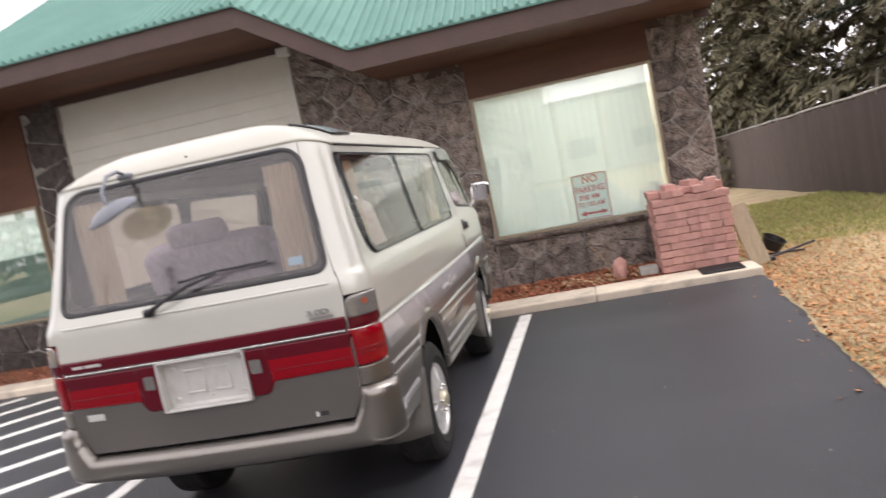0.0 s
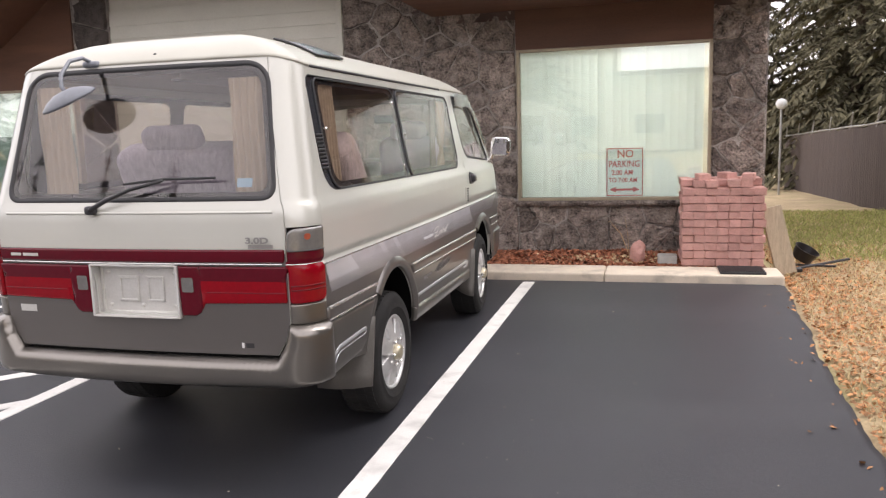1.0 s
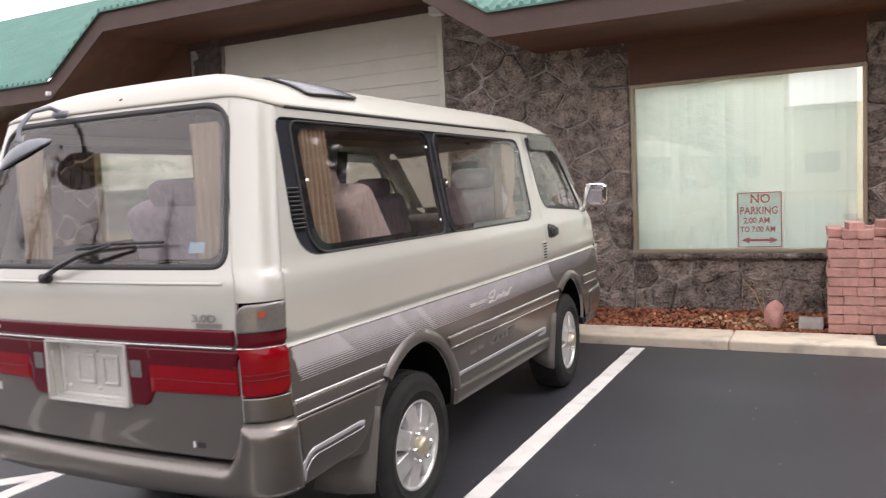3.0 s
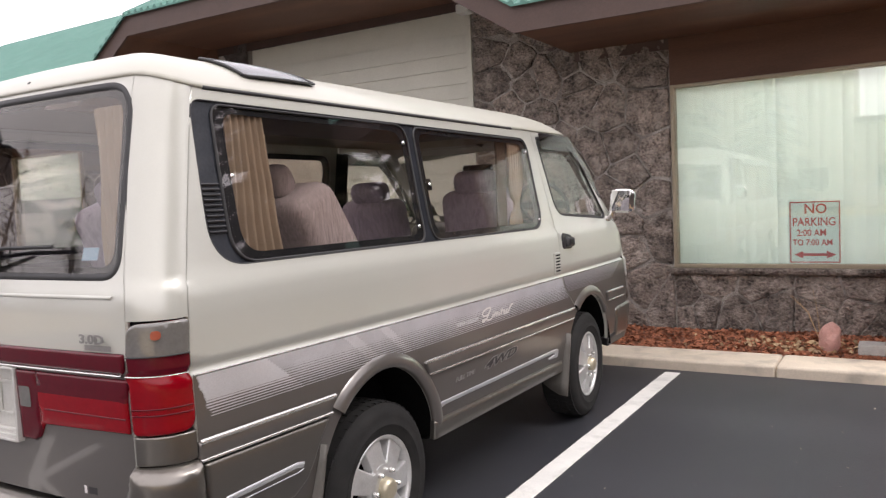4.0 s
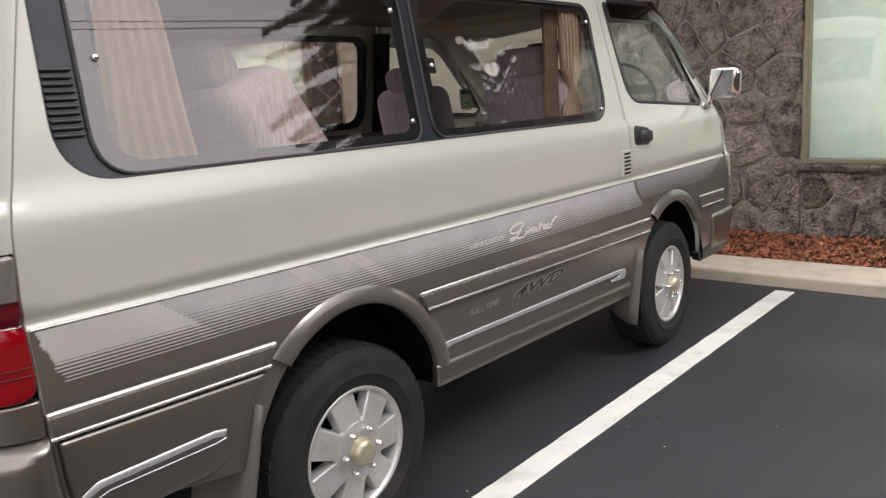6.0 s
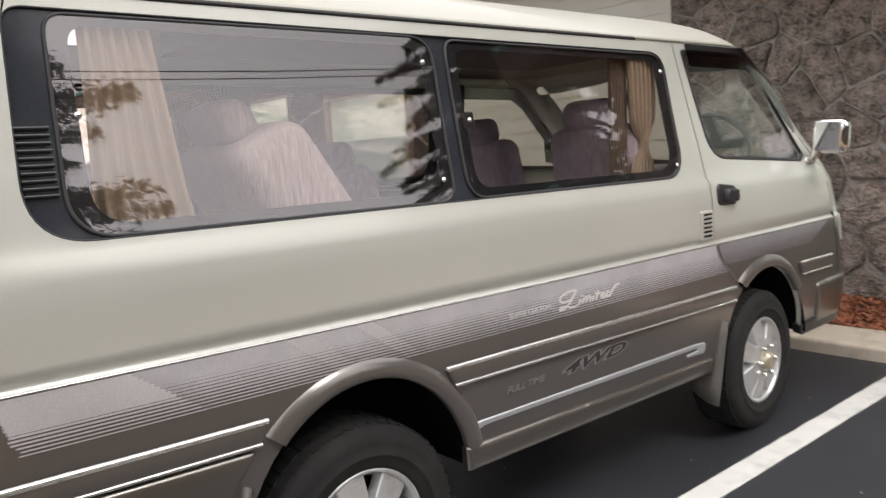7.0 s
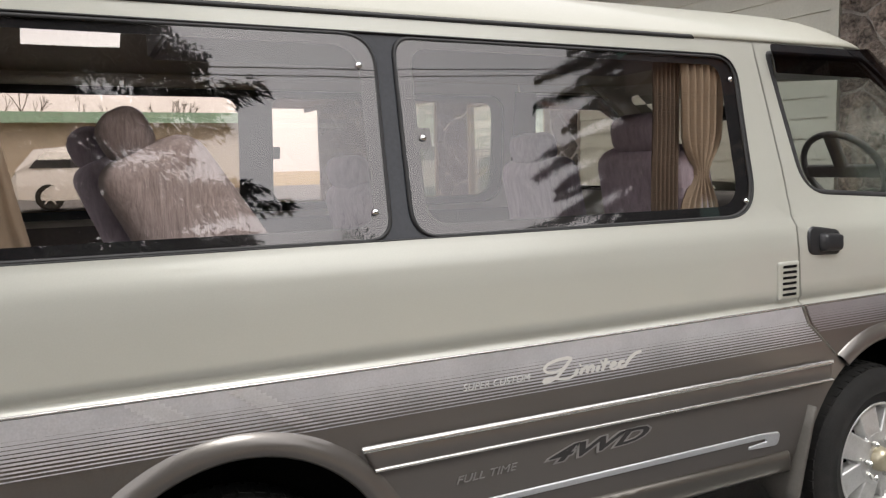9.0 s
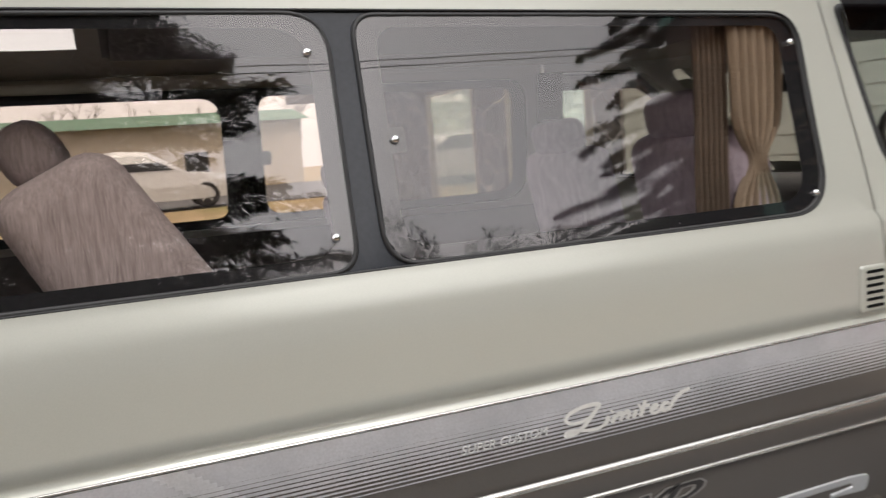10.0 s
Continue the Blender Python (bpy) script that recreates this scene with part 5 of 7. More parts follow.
for y in ys:
    e = edge_x(y)
    rows_.append([(x, y, z + fall(y)) for x, z in ((-17, -0.08), (-17, 0), (-14, 0), (-12, 0), (-6, 0), (0, 0), (2.5, 0), (e - 0.06, 0), (e - 0.015, -0.008), (e, -0.03), (e + 0.01, -0.08))])
verts = [p for r in rows_ for p in r]
k = len(rows_[0])
tagged(mesh_part("car_park", verts, [(j * k + i, j * k + i + 1, (j + 1) * k + i + 1, (j + 1) * k + i) for j in range(len(rows_) - 1) for i in range(k - 1)], ASPHALT, smooth=True),
       "dark freshly sealed asphalt car park", "asphalt", kind="structure")


def road_line(p0, p1, width, name="parking_line", label="white painted parking bay line"):
    """A painted line with slightly uneven edges, a few millimetres proud."""
    a, b = Vector((*p0, 0)), Vector((*p1, 0))
    d = (b - a).normalized()
    side = Vector((-d.y, d.x, 0))
    n = max(2, int((b - a).length / 0.06))
    verts, faces = [], []
    for i in range(n + 1):
        c = a.lerp(b, i / n)
        for sgn in (1, -1):
            w = width / 2 + 0.004 * noise.noise(Vector((c.x * 9, c.y * 9, sgn * 5)))
            verts += [c + side * sgn * w + Vector((0, 0, fall(c.y) + 0.004)), c + side * sgn * (w + 0.004) + Vector((0, 0, fall(c.y) - 0.002))]
    for i in range(n):
        o, q = i * 4, i * 4 + 4
        faces += [(o, o + 2, q + 2, q), (o + 1, o, q, q + 1), (o + 2, o + 3, q + 3, q + 2)]
    return tagged(mesh_part(name, verts, [f[::-1] for f in faces], PAINT_LINE), label, "road marking", kind="structure")


road_line((0.918, -3.0), (1.037, 4.76), 0.116)
road_line((-1.45, -1.6), (-1.43, 4.74), 0.11)
road_line((-5.58, -1.6), (-5.58, 4.74), 0.11)
for k in range(14):
    c = -0.455 + 0.925 * k
    x0, x1 = max(-5.50, -1.55 - c), min(-1.46, 4.7 - c)
    if x1 - x0 > 0.2:
        road_line((x0, x0 + c), (x1, x1 + c), 0.10, "hatch_line", "white painted hatching between bays")
road_line((-8.15, -1.6), (-8.15, 4.74), 0.11)
road_line((-10.6, -1.6), (-10.6, 4.74), 0.11)

# kerb stones
KERB_Y0, KERB_Y1, KERB_Z = 4.86, 5.33, 0.085
for k in range(7):
    x1, x0 = (3.46, 1.78) if k == 0 else (1.78 - 2.9 * (k - 1), 1.78 - 2.9 * k)
    bm = bmesh.new()
    box(bm, (x0 + 0.002, KERB_Y0, -0.1), (x1 - 0.002, KERB_Y1, KERB_Z), 0.022, 3)
    for v in bm.verts:
        v.co.z += 0.005 * noise.noise(v.co * 3) if v.co.z > 0 else 0
    tagged(part("kerb_stone", bm, CONCRETE, smooth=False), "pale weathered concrete kerb", "kerb", "kerb stones along the bed", "structure")
# bark bed
xs = list(np.arange(-15, 3.46, 0.11))
ys = list(np.arange(5.31, 6.30, 0.07))
sheet("bark_bed", xs, ys, lambda x, y: 0.055 + 0.05 * (y - 5.3) + 0.025 * noise.noise(Vector((x * 3, y * 3, 0))) + 0.015 * noise.noise(Vector((x * 11, y * 11, 4))), MULCH, "red bark mulch bed along the wall", "mulch")


def scatter(name, n, place, size, mat, label, category, flat=0.3, seed=1, curl=0.2):
    """Many small bent flakes lying on a surface, as one mesh."""
    r = random.Random(seed)
    verts, faces = [], []
    for _ in range(n):
        c = Vector(place(r))
        s = size * r.uniform(0.5, 1.5)
        m = Euler((r.gauss(0, flat), r.gauss(0, flat), r.uniform(0, 6.283))).to_matrix()
        o = len(verts)
        for p in ((-1, -0.45, 0), (0.1, -0.6, curl), (1, 0, 0), (0.1, 0.6, curl), (-0.8, 0.5, 0)):
            verts.append(c + m @ (Vector(p) * s))
        faces += [(o, o + 1, o + 3, o + 4), (o + 1, o + 2, o + 3)]
    return tagged(mesh_part(name, verts, faces, mat), label, category, kind="stuff")


def bed_z(x, y):
    return 0.055 + 0.05 * (y - 5.3) + 0.025 * noise.noise(Vector((x * 3, y * 3, 0))) + 0.015


def bed_place(r):
    x, y = r.uniform(-3, 3.3) if r.random() < 0.75 else r.uniform(-13, -3), r.uniform(5.32, 6.2)
    return x, y, bed_z(x, y)


scatter("bark_chips", 16000, bed_place, 0.019, MULCH_CHIP, "loose red-brown bark chips", "mulch", 0.5, 2)


def straw_place(r):
    x, y = r.gauss(1.85, 0.35), r.uniform(5.45, 5.85)
    return x, y, bed_z(x, y) + r.uniform(0, 0.03)


scatter("dry_straw", 260, straw_place, 0.02, STRAW, "wisps of dry straw on the mulch", "straw", 0.6, 3)


def leaf_place(r):
    y = r.uniform(-4, 8)
    x = edge_x(y) + abs(r.gauss(0, 0.55 if r.random() < 0.6 else 1.6)) + 0.02 if r.random() < 0.994 else edge_x(y) - abs(r.gauss(0, 0.12))
    return x, y, (lawn(x, y) + 0.012 if x > edge_x(y) else fall(y) + 0.006)


scatter("fallen_leaves", 15000, leaf_place, 0.016, LEAF, "brown fallen leaves along the asphalt edge", "leaves", 0.4, 5)


def grit_place(r):
    x, y = r.uniform(-3.5, 3.1), r.uniform(-2.5, 4.7)
    return x, y, fall(y) + 0.004


scatter("road_grit", 420, grit_place, 0.0045, CONCRETE, "pale specks of grit on the asphalt", "grit", 0.3, 9)


def blades(name, n, place, height, mat, label, seed):
    r = random.Random(seed)
    verts, faces = [], []
    for _ in range(n):
        x, y = place(r)
        z = lawn(x, y) - 0.01
        a, h, w, lean = r.uniform(0, 6.283), height * r.uniform(0.5, 1.5), r.uniform(0.003, 0.006), r.uniform(0.1, 0.7)
        dx, dy = math.cos(a), math.sin(a)
        o = len(verts)
        verts += [(x - dy * w, y + dx * w, z), (x + dy * w, y - dx * w, z), (x + dx * lean * h * 0.4, y + dy * lean * h * 0.4, z + h * 0.7), (x + dx * lean * h, y + dy * lean * h, z + h)]
        faces += [(o, o + 1, o + 2), (o + 1, o + 3, o + 2)]
    return tagged(mesh_part(name, verts, faces, mat), label, "grass", kind="stuff")


def dry_place(r):
    y = r.uniform(-4, 14)
    return edge_x(min(y, 5)) + 0.05 + abs(r.gauss(0, 1.8)), y


blades("green_grass", 26000, lambda r: (r.uniform(3.9, 9.5), r.uniform(6.5, 14)), 0.07, BLADE_GREEN, "short green lawn grass", 11)
blades("dry_grass", 22000, dry_place, 0.055, BLADE_DRY, "dry yellowed grass", 12)

# ---- the building ----
WALL_Y = 6.22
building = thing("building", "single-storey shop with lava-stone walls, cream siding and a teal metal roof", "building")


def wall_box(name, lo, hi, mat, label=""):
    return part(name, boxed(lo, hi), mat, building, label)


WIN = (0.72, 2.85, 0.715, 2.42)
LWIN = (-10.45, -8.58, 0.70, 2.47)
MWIN = (-7.45, -5.46, 0.76, 2.28)
FACE_BACK = WALL_Y + 0.32
for lo, hi in (((-1.46, WALL_Y + 0.05, 0), (WIN[0], FACE_BACK, 3.8)), ((WIN[0], WALL_Y + 0.05, 0), (WIN[1], FACE_BACK, WIN[2] - 0.03)), ((WIN[1], WALL_Y + 0.05, 0), (3.44, FACE_BACK, 2.94)),
               ((-5.40, WALL_Y + 0.05, 0), (-4.82, FACE_BACK, 3.8)), ((-8.56, WALL_Y + 0.05, 0), (-7.5, FACE_BACK, 2.94)), ((-7.5, WALL_Y + 0.05, 0), (-5.40, FACE_BACK, 0.73)), ((-10.47, WALL_Y + 0.05, 0), (-8.56, FACE_BACK, 0.67)), ((-15, WALL_Y + 0.05, 0), (-10.47, FACE_BACK, 2.94))):
    wall_box("stone_wall", lo, hi, MORTAR, "mortar bed of the lava-stone wall")
wall_box("window_header", (WIN[0] - 0.03, WALL_Y + 0.02, WIN[3] + 0.03), (WIN[1] + 0.02, FACE_BACK, 3.4), BROWN, "brown boarded panel over the window")
wall_box("window_header", (-10.47, WALL_Y + 0.02, 2.50), (-8.56, FACE_BACK, 2.95), BROWN, "brown boarded panel over the window")
wall_box("window_header", (-7.5, WALL_Y + 0.02, 2.31), (-5.40, FACE_BACK, 3.8), BROWN, "brown boarded panel over the window")
wall_box("end_wall", (3.12, FACE_BACK, 0), (3.42, 18, 3.0), BROWN_DARK)
wall_box("back_wall", (-15, 17.7, 0), (3.42, 18, 3.0), BROWN_DARK)
bm = bmesh.new()
sill_rows = []
for x in np.linspace(WIN[0] - 0.05, WIN[1] + 0.02, 90):
    row = []
    for y, z in ((WALL_Y + 0.06, WIN[2] - 0.085), (WALL_Y - 0.01, WIN[2] - 0.088), (WALL_Y - 0.04, WIN[2] - 0.070), (WALL_Y - 0.05, WIN[2] - 0.045), (WALL_Y - 0.04, WIN[2] - 0.024), (WALL_Y + 0.02, WIN[2] - 0.018), (WALL_Y + 0.2, WIN[2] - 0.016)):
        bend = noise.noise(Vector((x * 6, y * 4, z * 8))) * 0.016 + noise.noise(Vector((x * 25, y * 20, z * 20))) * 0.008
        row.append(bm.verts.new((x, y + bend, z + (bend * 0.6 if z < WIN[2] - 0.03 else 0))))
    sill_rows.append(row)
for p, q in zip(sill_rows, sill_rows[1:]):
    for j in range(6):
        bm.faces.new((p[j], q[j], q[j + 1], p[j + 1]))
part("window_sill", bm, STONE, building, "rough dark stone ledge")
wall_box("siding_core", (-4.82, WALL_Y + 0.10, 0), (-1.46, FACE_BACK, 3.8), SIDING)
# lap siding boards
for k in range(19):
    z = 0.10 + 0.1655 * k
    bm = bmesh.new()
    y = WALL_Y + 0.06
    v = [bm.verts.new(p) for p in ((-4.82, y, z), (-1.46, y, z), (-1.46, y + 0.022, z + 0.20), (-4.82, y + 0.022, z + 0.20), (-4.82, y + 0.02, z), (-1.46, y + 0.02, z))]
    bm.faces.new((v[0], v[1], v[2], v[3]))
    bm.faces.new((v[4], v[5], v[1], v[0]))
    part("siding_board", bm, SIDING, building)
wall_box("corner_trim", (-1.53, WALL_Y + 0.02, 0), (-1.46, WALL_Y + 0.12, 3.55), SIDING, "cream corner trim board")


def stone_cells(x0, x1, z0, z1, size, seed):
    """Irregular stones that fill a rectangle: a Voronoi diagram of jittered points, each cell clipped to the wall."""
    r = random.Random(seed)
    nx, nz = max(2, round((x1 - x0) / size)), max(2, round((z1 - z0) / size))
    pts = []
    for j in range(nz):
        for i in range(nx):
            if r.random() < 0.80:
                pts.append((x0 + (i + 0.5 + 0.5 * (j % 2) - 0.25 + r.uniform(-0.47, 0.47)) * (x1 - x0) / nx, z0 + (j + 0.5 + r.uniform(-0.47, 0.47)) * (z1 - z0) / nz))
    cells = []
    for a, p in enumerate(pts):
        poly = [(x0, z0), (x1, z0), (x1, z1), (x0, z1)]
        for b, q in enumerate(pts):
            if a == b or abs(q[0] - p[0]) > 4 * size or abs(q[1] - p[1]) > 4 * size:
                continue
            mx, mz, dx, dz = (p[0] + q[0]) / 2, (p[1] + q[1]) / 2, q[0] - p[0], q[1] - p[1]
            out = []
            for c, d in zip(poly, poly[1:] + poly[:1]):
                fc, fd = (c[0] - mx) * dx + (c[1] - mz) * dz, (d[0] - mx) * dx + (d[1] - mz) * dz
                if fc <= 0:
                    out.append(c)
                if (fc < 0) != (fd < 0) and fc != fd:
                    t = fc / (fc - fd)
                    out.append((c[0] + (d[0] - c[0]) * t, c[1] + (d[1] - c[1]) * t))
            poly = out
            if len(poly) < 3:
                break
        if len(poly) >= 3:
            cells.append(poly)
    return cells


def stone_mesh(verts, faces, poly, y, r, gap=0.011, proud=0.022):
    """Add one rough stone: an inset, rounded outline raised from the wall with an uneven face."""
    cx, cz = sum(p[0] for p in poly) / len(poly), sum(p[1] for p in poly) / len(poly)
    ring = dense(rounded(poly, 0.03, 2), 0.07)
    gap *= r.uniform(0.3, 1.7)
    size = max(0.03, min(math.dist(p, (cx, cz)) for p in poly))
    o, n = len(verts), len(ring)
    h = proud * r.uniform(0.6, 1.25)
    tilt = (r.uniform(-0.12, 0.12), r.uniform(-0.12, 0.12))
    for k, (shrink, depth) in enumerate(((gap, -0.02), (gap + 0.004, 0.55), (gap + 0.016, 0.88), (gap + 0.05, 1.0))):
        f = max(0.25, 1 - shrink / size)
        for x, z in ring:
            px, pz = cx + (x - cx) * f, cz + (z - cz) * f
            w = 0.016 * noise.noise(Vector((px * 16, pz * 16, 1))) + 0.008 * noise.noise(Vector((px * 40, pz * 40, 5))) if k else 0
            verts.append((px + (0.013 * noise.noise(Vector((px * 11, pz * 11, 7))) if k < 3 else 0), y - h * depth - w - (tilt[0] * (px - cx) + tilt[1] * (pz - cz)) * (k > 0), pz + (0.013 * noise.noise(Vector((px * 11, pz * 11, 17))) if k < 3 else 0)))
    verts.append((cx, y - h * 1.02, cz))
    for k in range(3):
        for i in range(n):
            j = (i + 1) % n
            faces.append((o + k * n + i, o + k * n + j, o + (k + 1) * n + j, o + (k + 1) * n + i))
    for i in range(n):
        faces.append((o + 3 * n + i, o + 3 * n + (i + 1) % n, len(verts) - 1))


TWIST = random.Random(31)
for x0, x1, z0, z1, size, gap in ((-1.45, 0.69, 0.08, 3.66, 0.30, 0.010), (0.70, 2.86, 0.08, 0.635, 0.25, 0.006), (2.86, 3.43, 0.08, 2.93, 0.26, 0.008)):
    for poly in stone_cells(x0, x1, z0, z1, size, int(100 * (x0 + 9))):
        verts, faces = [], []
        stone_mesh(verts, faces, poly, WALL_Y + 0.045, TWIST, gap)
        mesh_part("stone", verts, faces, STONE, building)
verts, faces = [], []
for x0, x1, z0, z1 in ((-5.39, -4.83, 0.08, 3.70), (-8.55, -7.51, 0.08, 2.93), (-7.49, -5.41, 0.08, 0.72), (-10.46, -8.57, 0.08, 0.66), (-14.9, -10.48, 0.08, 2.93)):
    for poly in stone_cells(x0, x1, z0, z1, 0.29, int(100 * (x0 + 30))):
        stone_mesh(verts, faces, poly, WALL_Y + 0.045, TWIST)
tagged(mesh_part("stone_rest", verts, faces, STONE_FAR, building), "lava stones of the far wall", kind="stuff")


def shop_window(x0, x1, z0, z1, sign):
    holder = new("shop_window")
    holder.parent = building
    tagged(holder, "large shop window with closed white vertical blinds")
    bm = bmesh.new()
    for lo, hi in (((x0 - 0.02, WALL_Y - 0.01, z0 - 0.02), (x0 + 0.015, WALL_Y + 0.10, z1 + 0.03)), ((x1 - 0.015, WALL_Y - 0.01, z0 - 0.02), (x1 + 0.02, WALL_Y + 0.10, z1 + 0.03)),
                   ((x0 + 0.015, WALL_Y - 0.008, z1), (x1 - 0.015, WALL_Y + 0.10, z1 + 0.03)), ((x0 + 0.015, WALL_Y - 0.008, z0 - 0.02), (x1 - 0.015, WALL_Y + 0.10, z0 + 0.015))):
        box(bm, lo, hi, 0.005)
    part("window_frame", bm, FRAME_TAN, holder, "tan aluminium window frame")
    pane = part("pane", boxed((x0 + 0.02, WALL_Y + 0.035, z0), (x1 - 0.02, WALL_Y + 0.041, z1)), GLASS_SHOP, holder)
    pane.visible_shadow = False
    n = int((x1 - x0) / 0.089)
    for k in range(n):
        c = x0 + 0.045 + k * (x1 - x0 - 0.06) / n
        bm = bmesh.new()
        a = TWIST.uniform(-0.05, 0.05) + (0.55 if sign and k in (10, 16) else 0.16)
        rows_ = [[bm.verts.new((c + u * 0.047 * math.cos(a), WALL_Y + 0.10 + u * 0.047 * math.sin(a) + 0.004 * (1 - u * u) + 0.004 * noise.noise(Vector((c, z * 2, 0))), z)) for u in (-1, -0.4, 0.4, 1)] for z in np.linspace(z0 if sign else z0 + 0.60 * (z1 - z0), z1, 6)]
        for p, q in zip(rows_, rows_[1:]):
            for j in range(3):
                bm.faces.new((p[j], p[j + 1], q[j + 1], q[j]))
        part("blind_slat", bm, BLIND, holder, smooth=True)
    # this panel stands in for the scenery mirrored in the lower pane
    if not sign:
        part("reflection_panel", boxed((x0 + 0.03, WALL_Y + 0.12, z0), (x1 - 0.03, WALL_Y + 0.13, z0 + 0.61 * (z1 - z0))), MIRRORED_GREEN, holder, "grey-green panel in place of the lower pane's reflection")
    # the lit room behind the blinds
    bm = bmesh.new()
    ya, yb = FACE_BACK, FACE_BACK + 2.6
    for lo, hi in (((x0 - 0.3, yb, 0.0), (x1 + 0.2, yb + 0.1, 2.8)), ((x0 - 0.4, ya, 0.0), (x0 - 0.3, yb + 0.1, 2.8)), ((x1 + 0.2, ya, 0.0), (x1 + 0.26, yb + 0.1, 2.8)),
                   ((x0 - 0.4, ya, 2.8), (x1 + 0.26, yb + 0.1, 2.86)), ((x0 - 0.4, ya, 0.02), (x1 + 0.26, yb + 0.1, 0.06))):
        box(bm, lo, hi)
    part("room_lining", bm, ROOM_WALL, holder, "cream walls of the lit room behind")
    for k in range(2):
        part("ceiling_tube", boxed((x0 + 0.35, ya + 0.7 + 1.0 * k, 2.74), (x1 - 0.35, ya + 0.85 + 1.0 * k, 2.79)), TUBE_LIGHT, holder, "lit ceiling tube")
    return holder


shop_window(*WIN, True)
shop_window(*LWIN, False)
shop_window(*MWIN, False)
# parking sign behind the glass
sign = thing("parking_sign", "white no-parking sign with red letters standing in the window", "sign")
SX0, SX1, SZ0, SZ1 = 1.72, 2.145, 0.735, 1.30
SY = WALL_Y + 0.050
part("sign_panel", boxed((SX0, SY, SZ0), (SX1, SY + 0.006, SZ1), 0.002), SIGN_SHEET, sign)
bm = bmesh.new()
for lo, hi in (((SX0 + 0.008, SY - 0.002, SZ0 + 0.008), (SX0 + 0.018, SY - 0.0005, SZ1 - 0.008)), ((SX1 - 0.018, SY - 0.002, SZ0 + 0.008), (SX1 - 0.008, SY - 0.0005, SZ1 - 0.008)),
               ((SX0 + 0.018, SY - 0.002, SZ1 - 0.018), (SX1 - 0.018, SY - 0.0005, SZ1 - 0.008)), ((SX0 + 0.018, SY - 0.002, SZ0 + 0.008), (SX1 - 0.018, SY - 0.0005, SZ0 + 0.018))):
    box(bm, lo, hi)
part("border", bm, SIGN_RED, sign)
for text, size, x, z, squash in (("NO", 0.125, SX0 + 0.125, 1.185, 0.95), ("PARKING", 0.105, SX0 + 0.030, 1.075, 0.80), ("2:00 AM", 0.082, SX0 + 0.065, 0.985, 0.86), ("TO 7:00 AM", 0.076, SX0 + 0.032, 0.900, 0.83)):
    lettering(text, size, (x, SY - 0.001, z), SIGN_RED, sign, rot=(90, 0, 0), squash=squash, extrude=0.0006, bold=0.0015)
bm = bmesh.new()
for sgn in (1, -1):
    cx = (SX0 + SX1) / 2 + sgn * 0.14
    v = [bm.verts.new(p) for p in ((cx + sgn * 0.03, SY - 0.002, 0.815), (cx - sgn * 0.045, SY - 0.002, 0.848), (cx - sgn * 0.045, SY - 0.002, 0.782))]
    bm.faces.new(v if sgn < 0 else v[::-1])
box(bm, ((SX0 + SX1) / 2 - 0.11, SY - 0.002, 0.803), ((SX0 + SX1) / 2 + 0.11, SY - 0.0008, 0.827))
part("arrow", bm, SIGN_RED, sign)

# ---- roof: the eave steps up over the siding ----
EAVE_Y = 4.94
EAVE = ([-16, -6.575, -5.50, -1.48, -0.31, 3.60], [2.90, 2.90, 3.64, 3.64, 2.90, 2.90])


def eave_z(x):
    return float(np.interp(x, *EAVE))


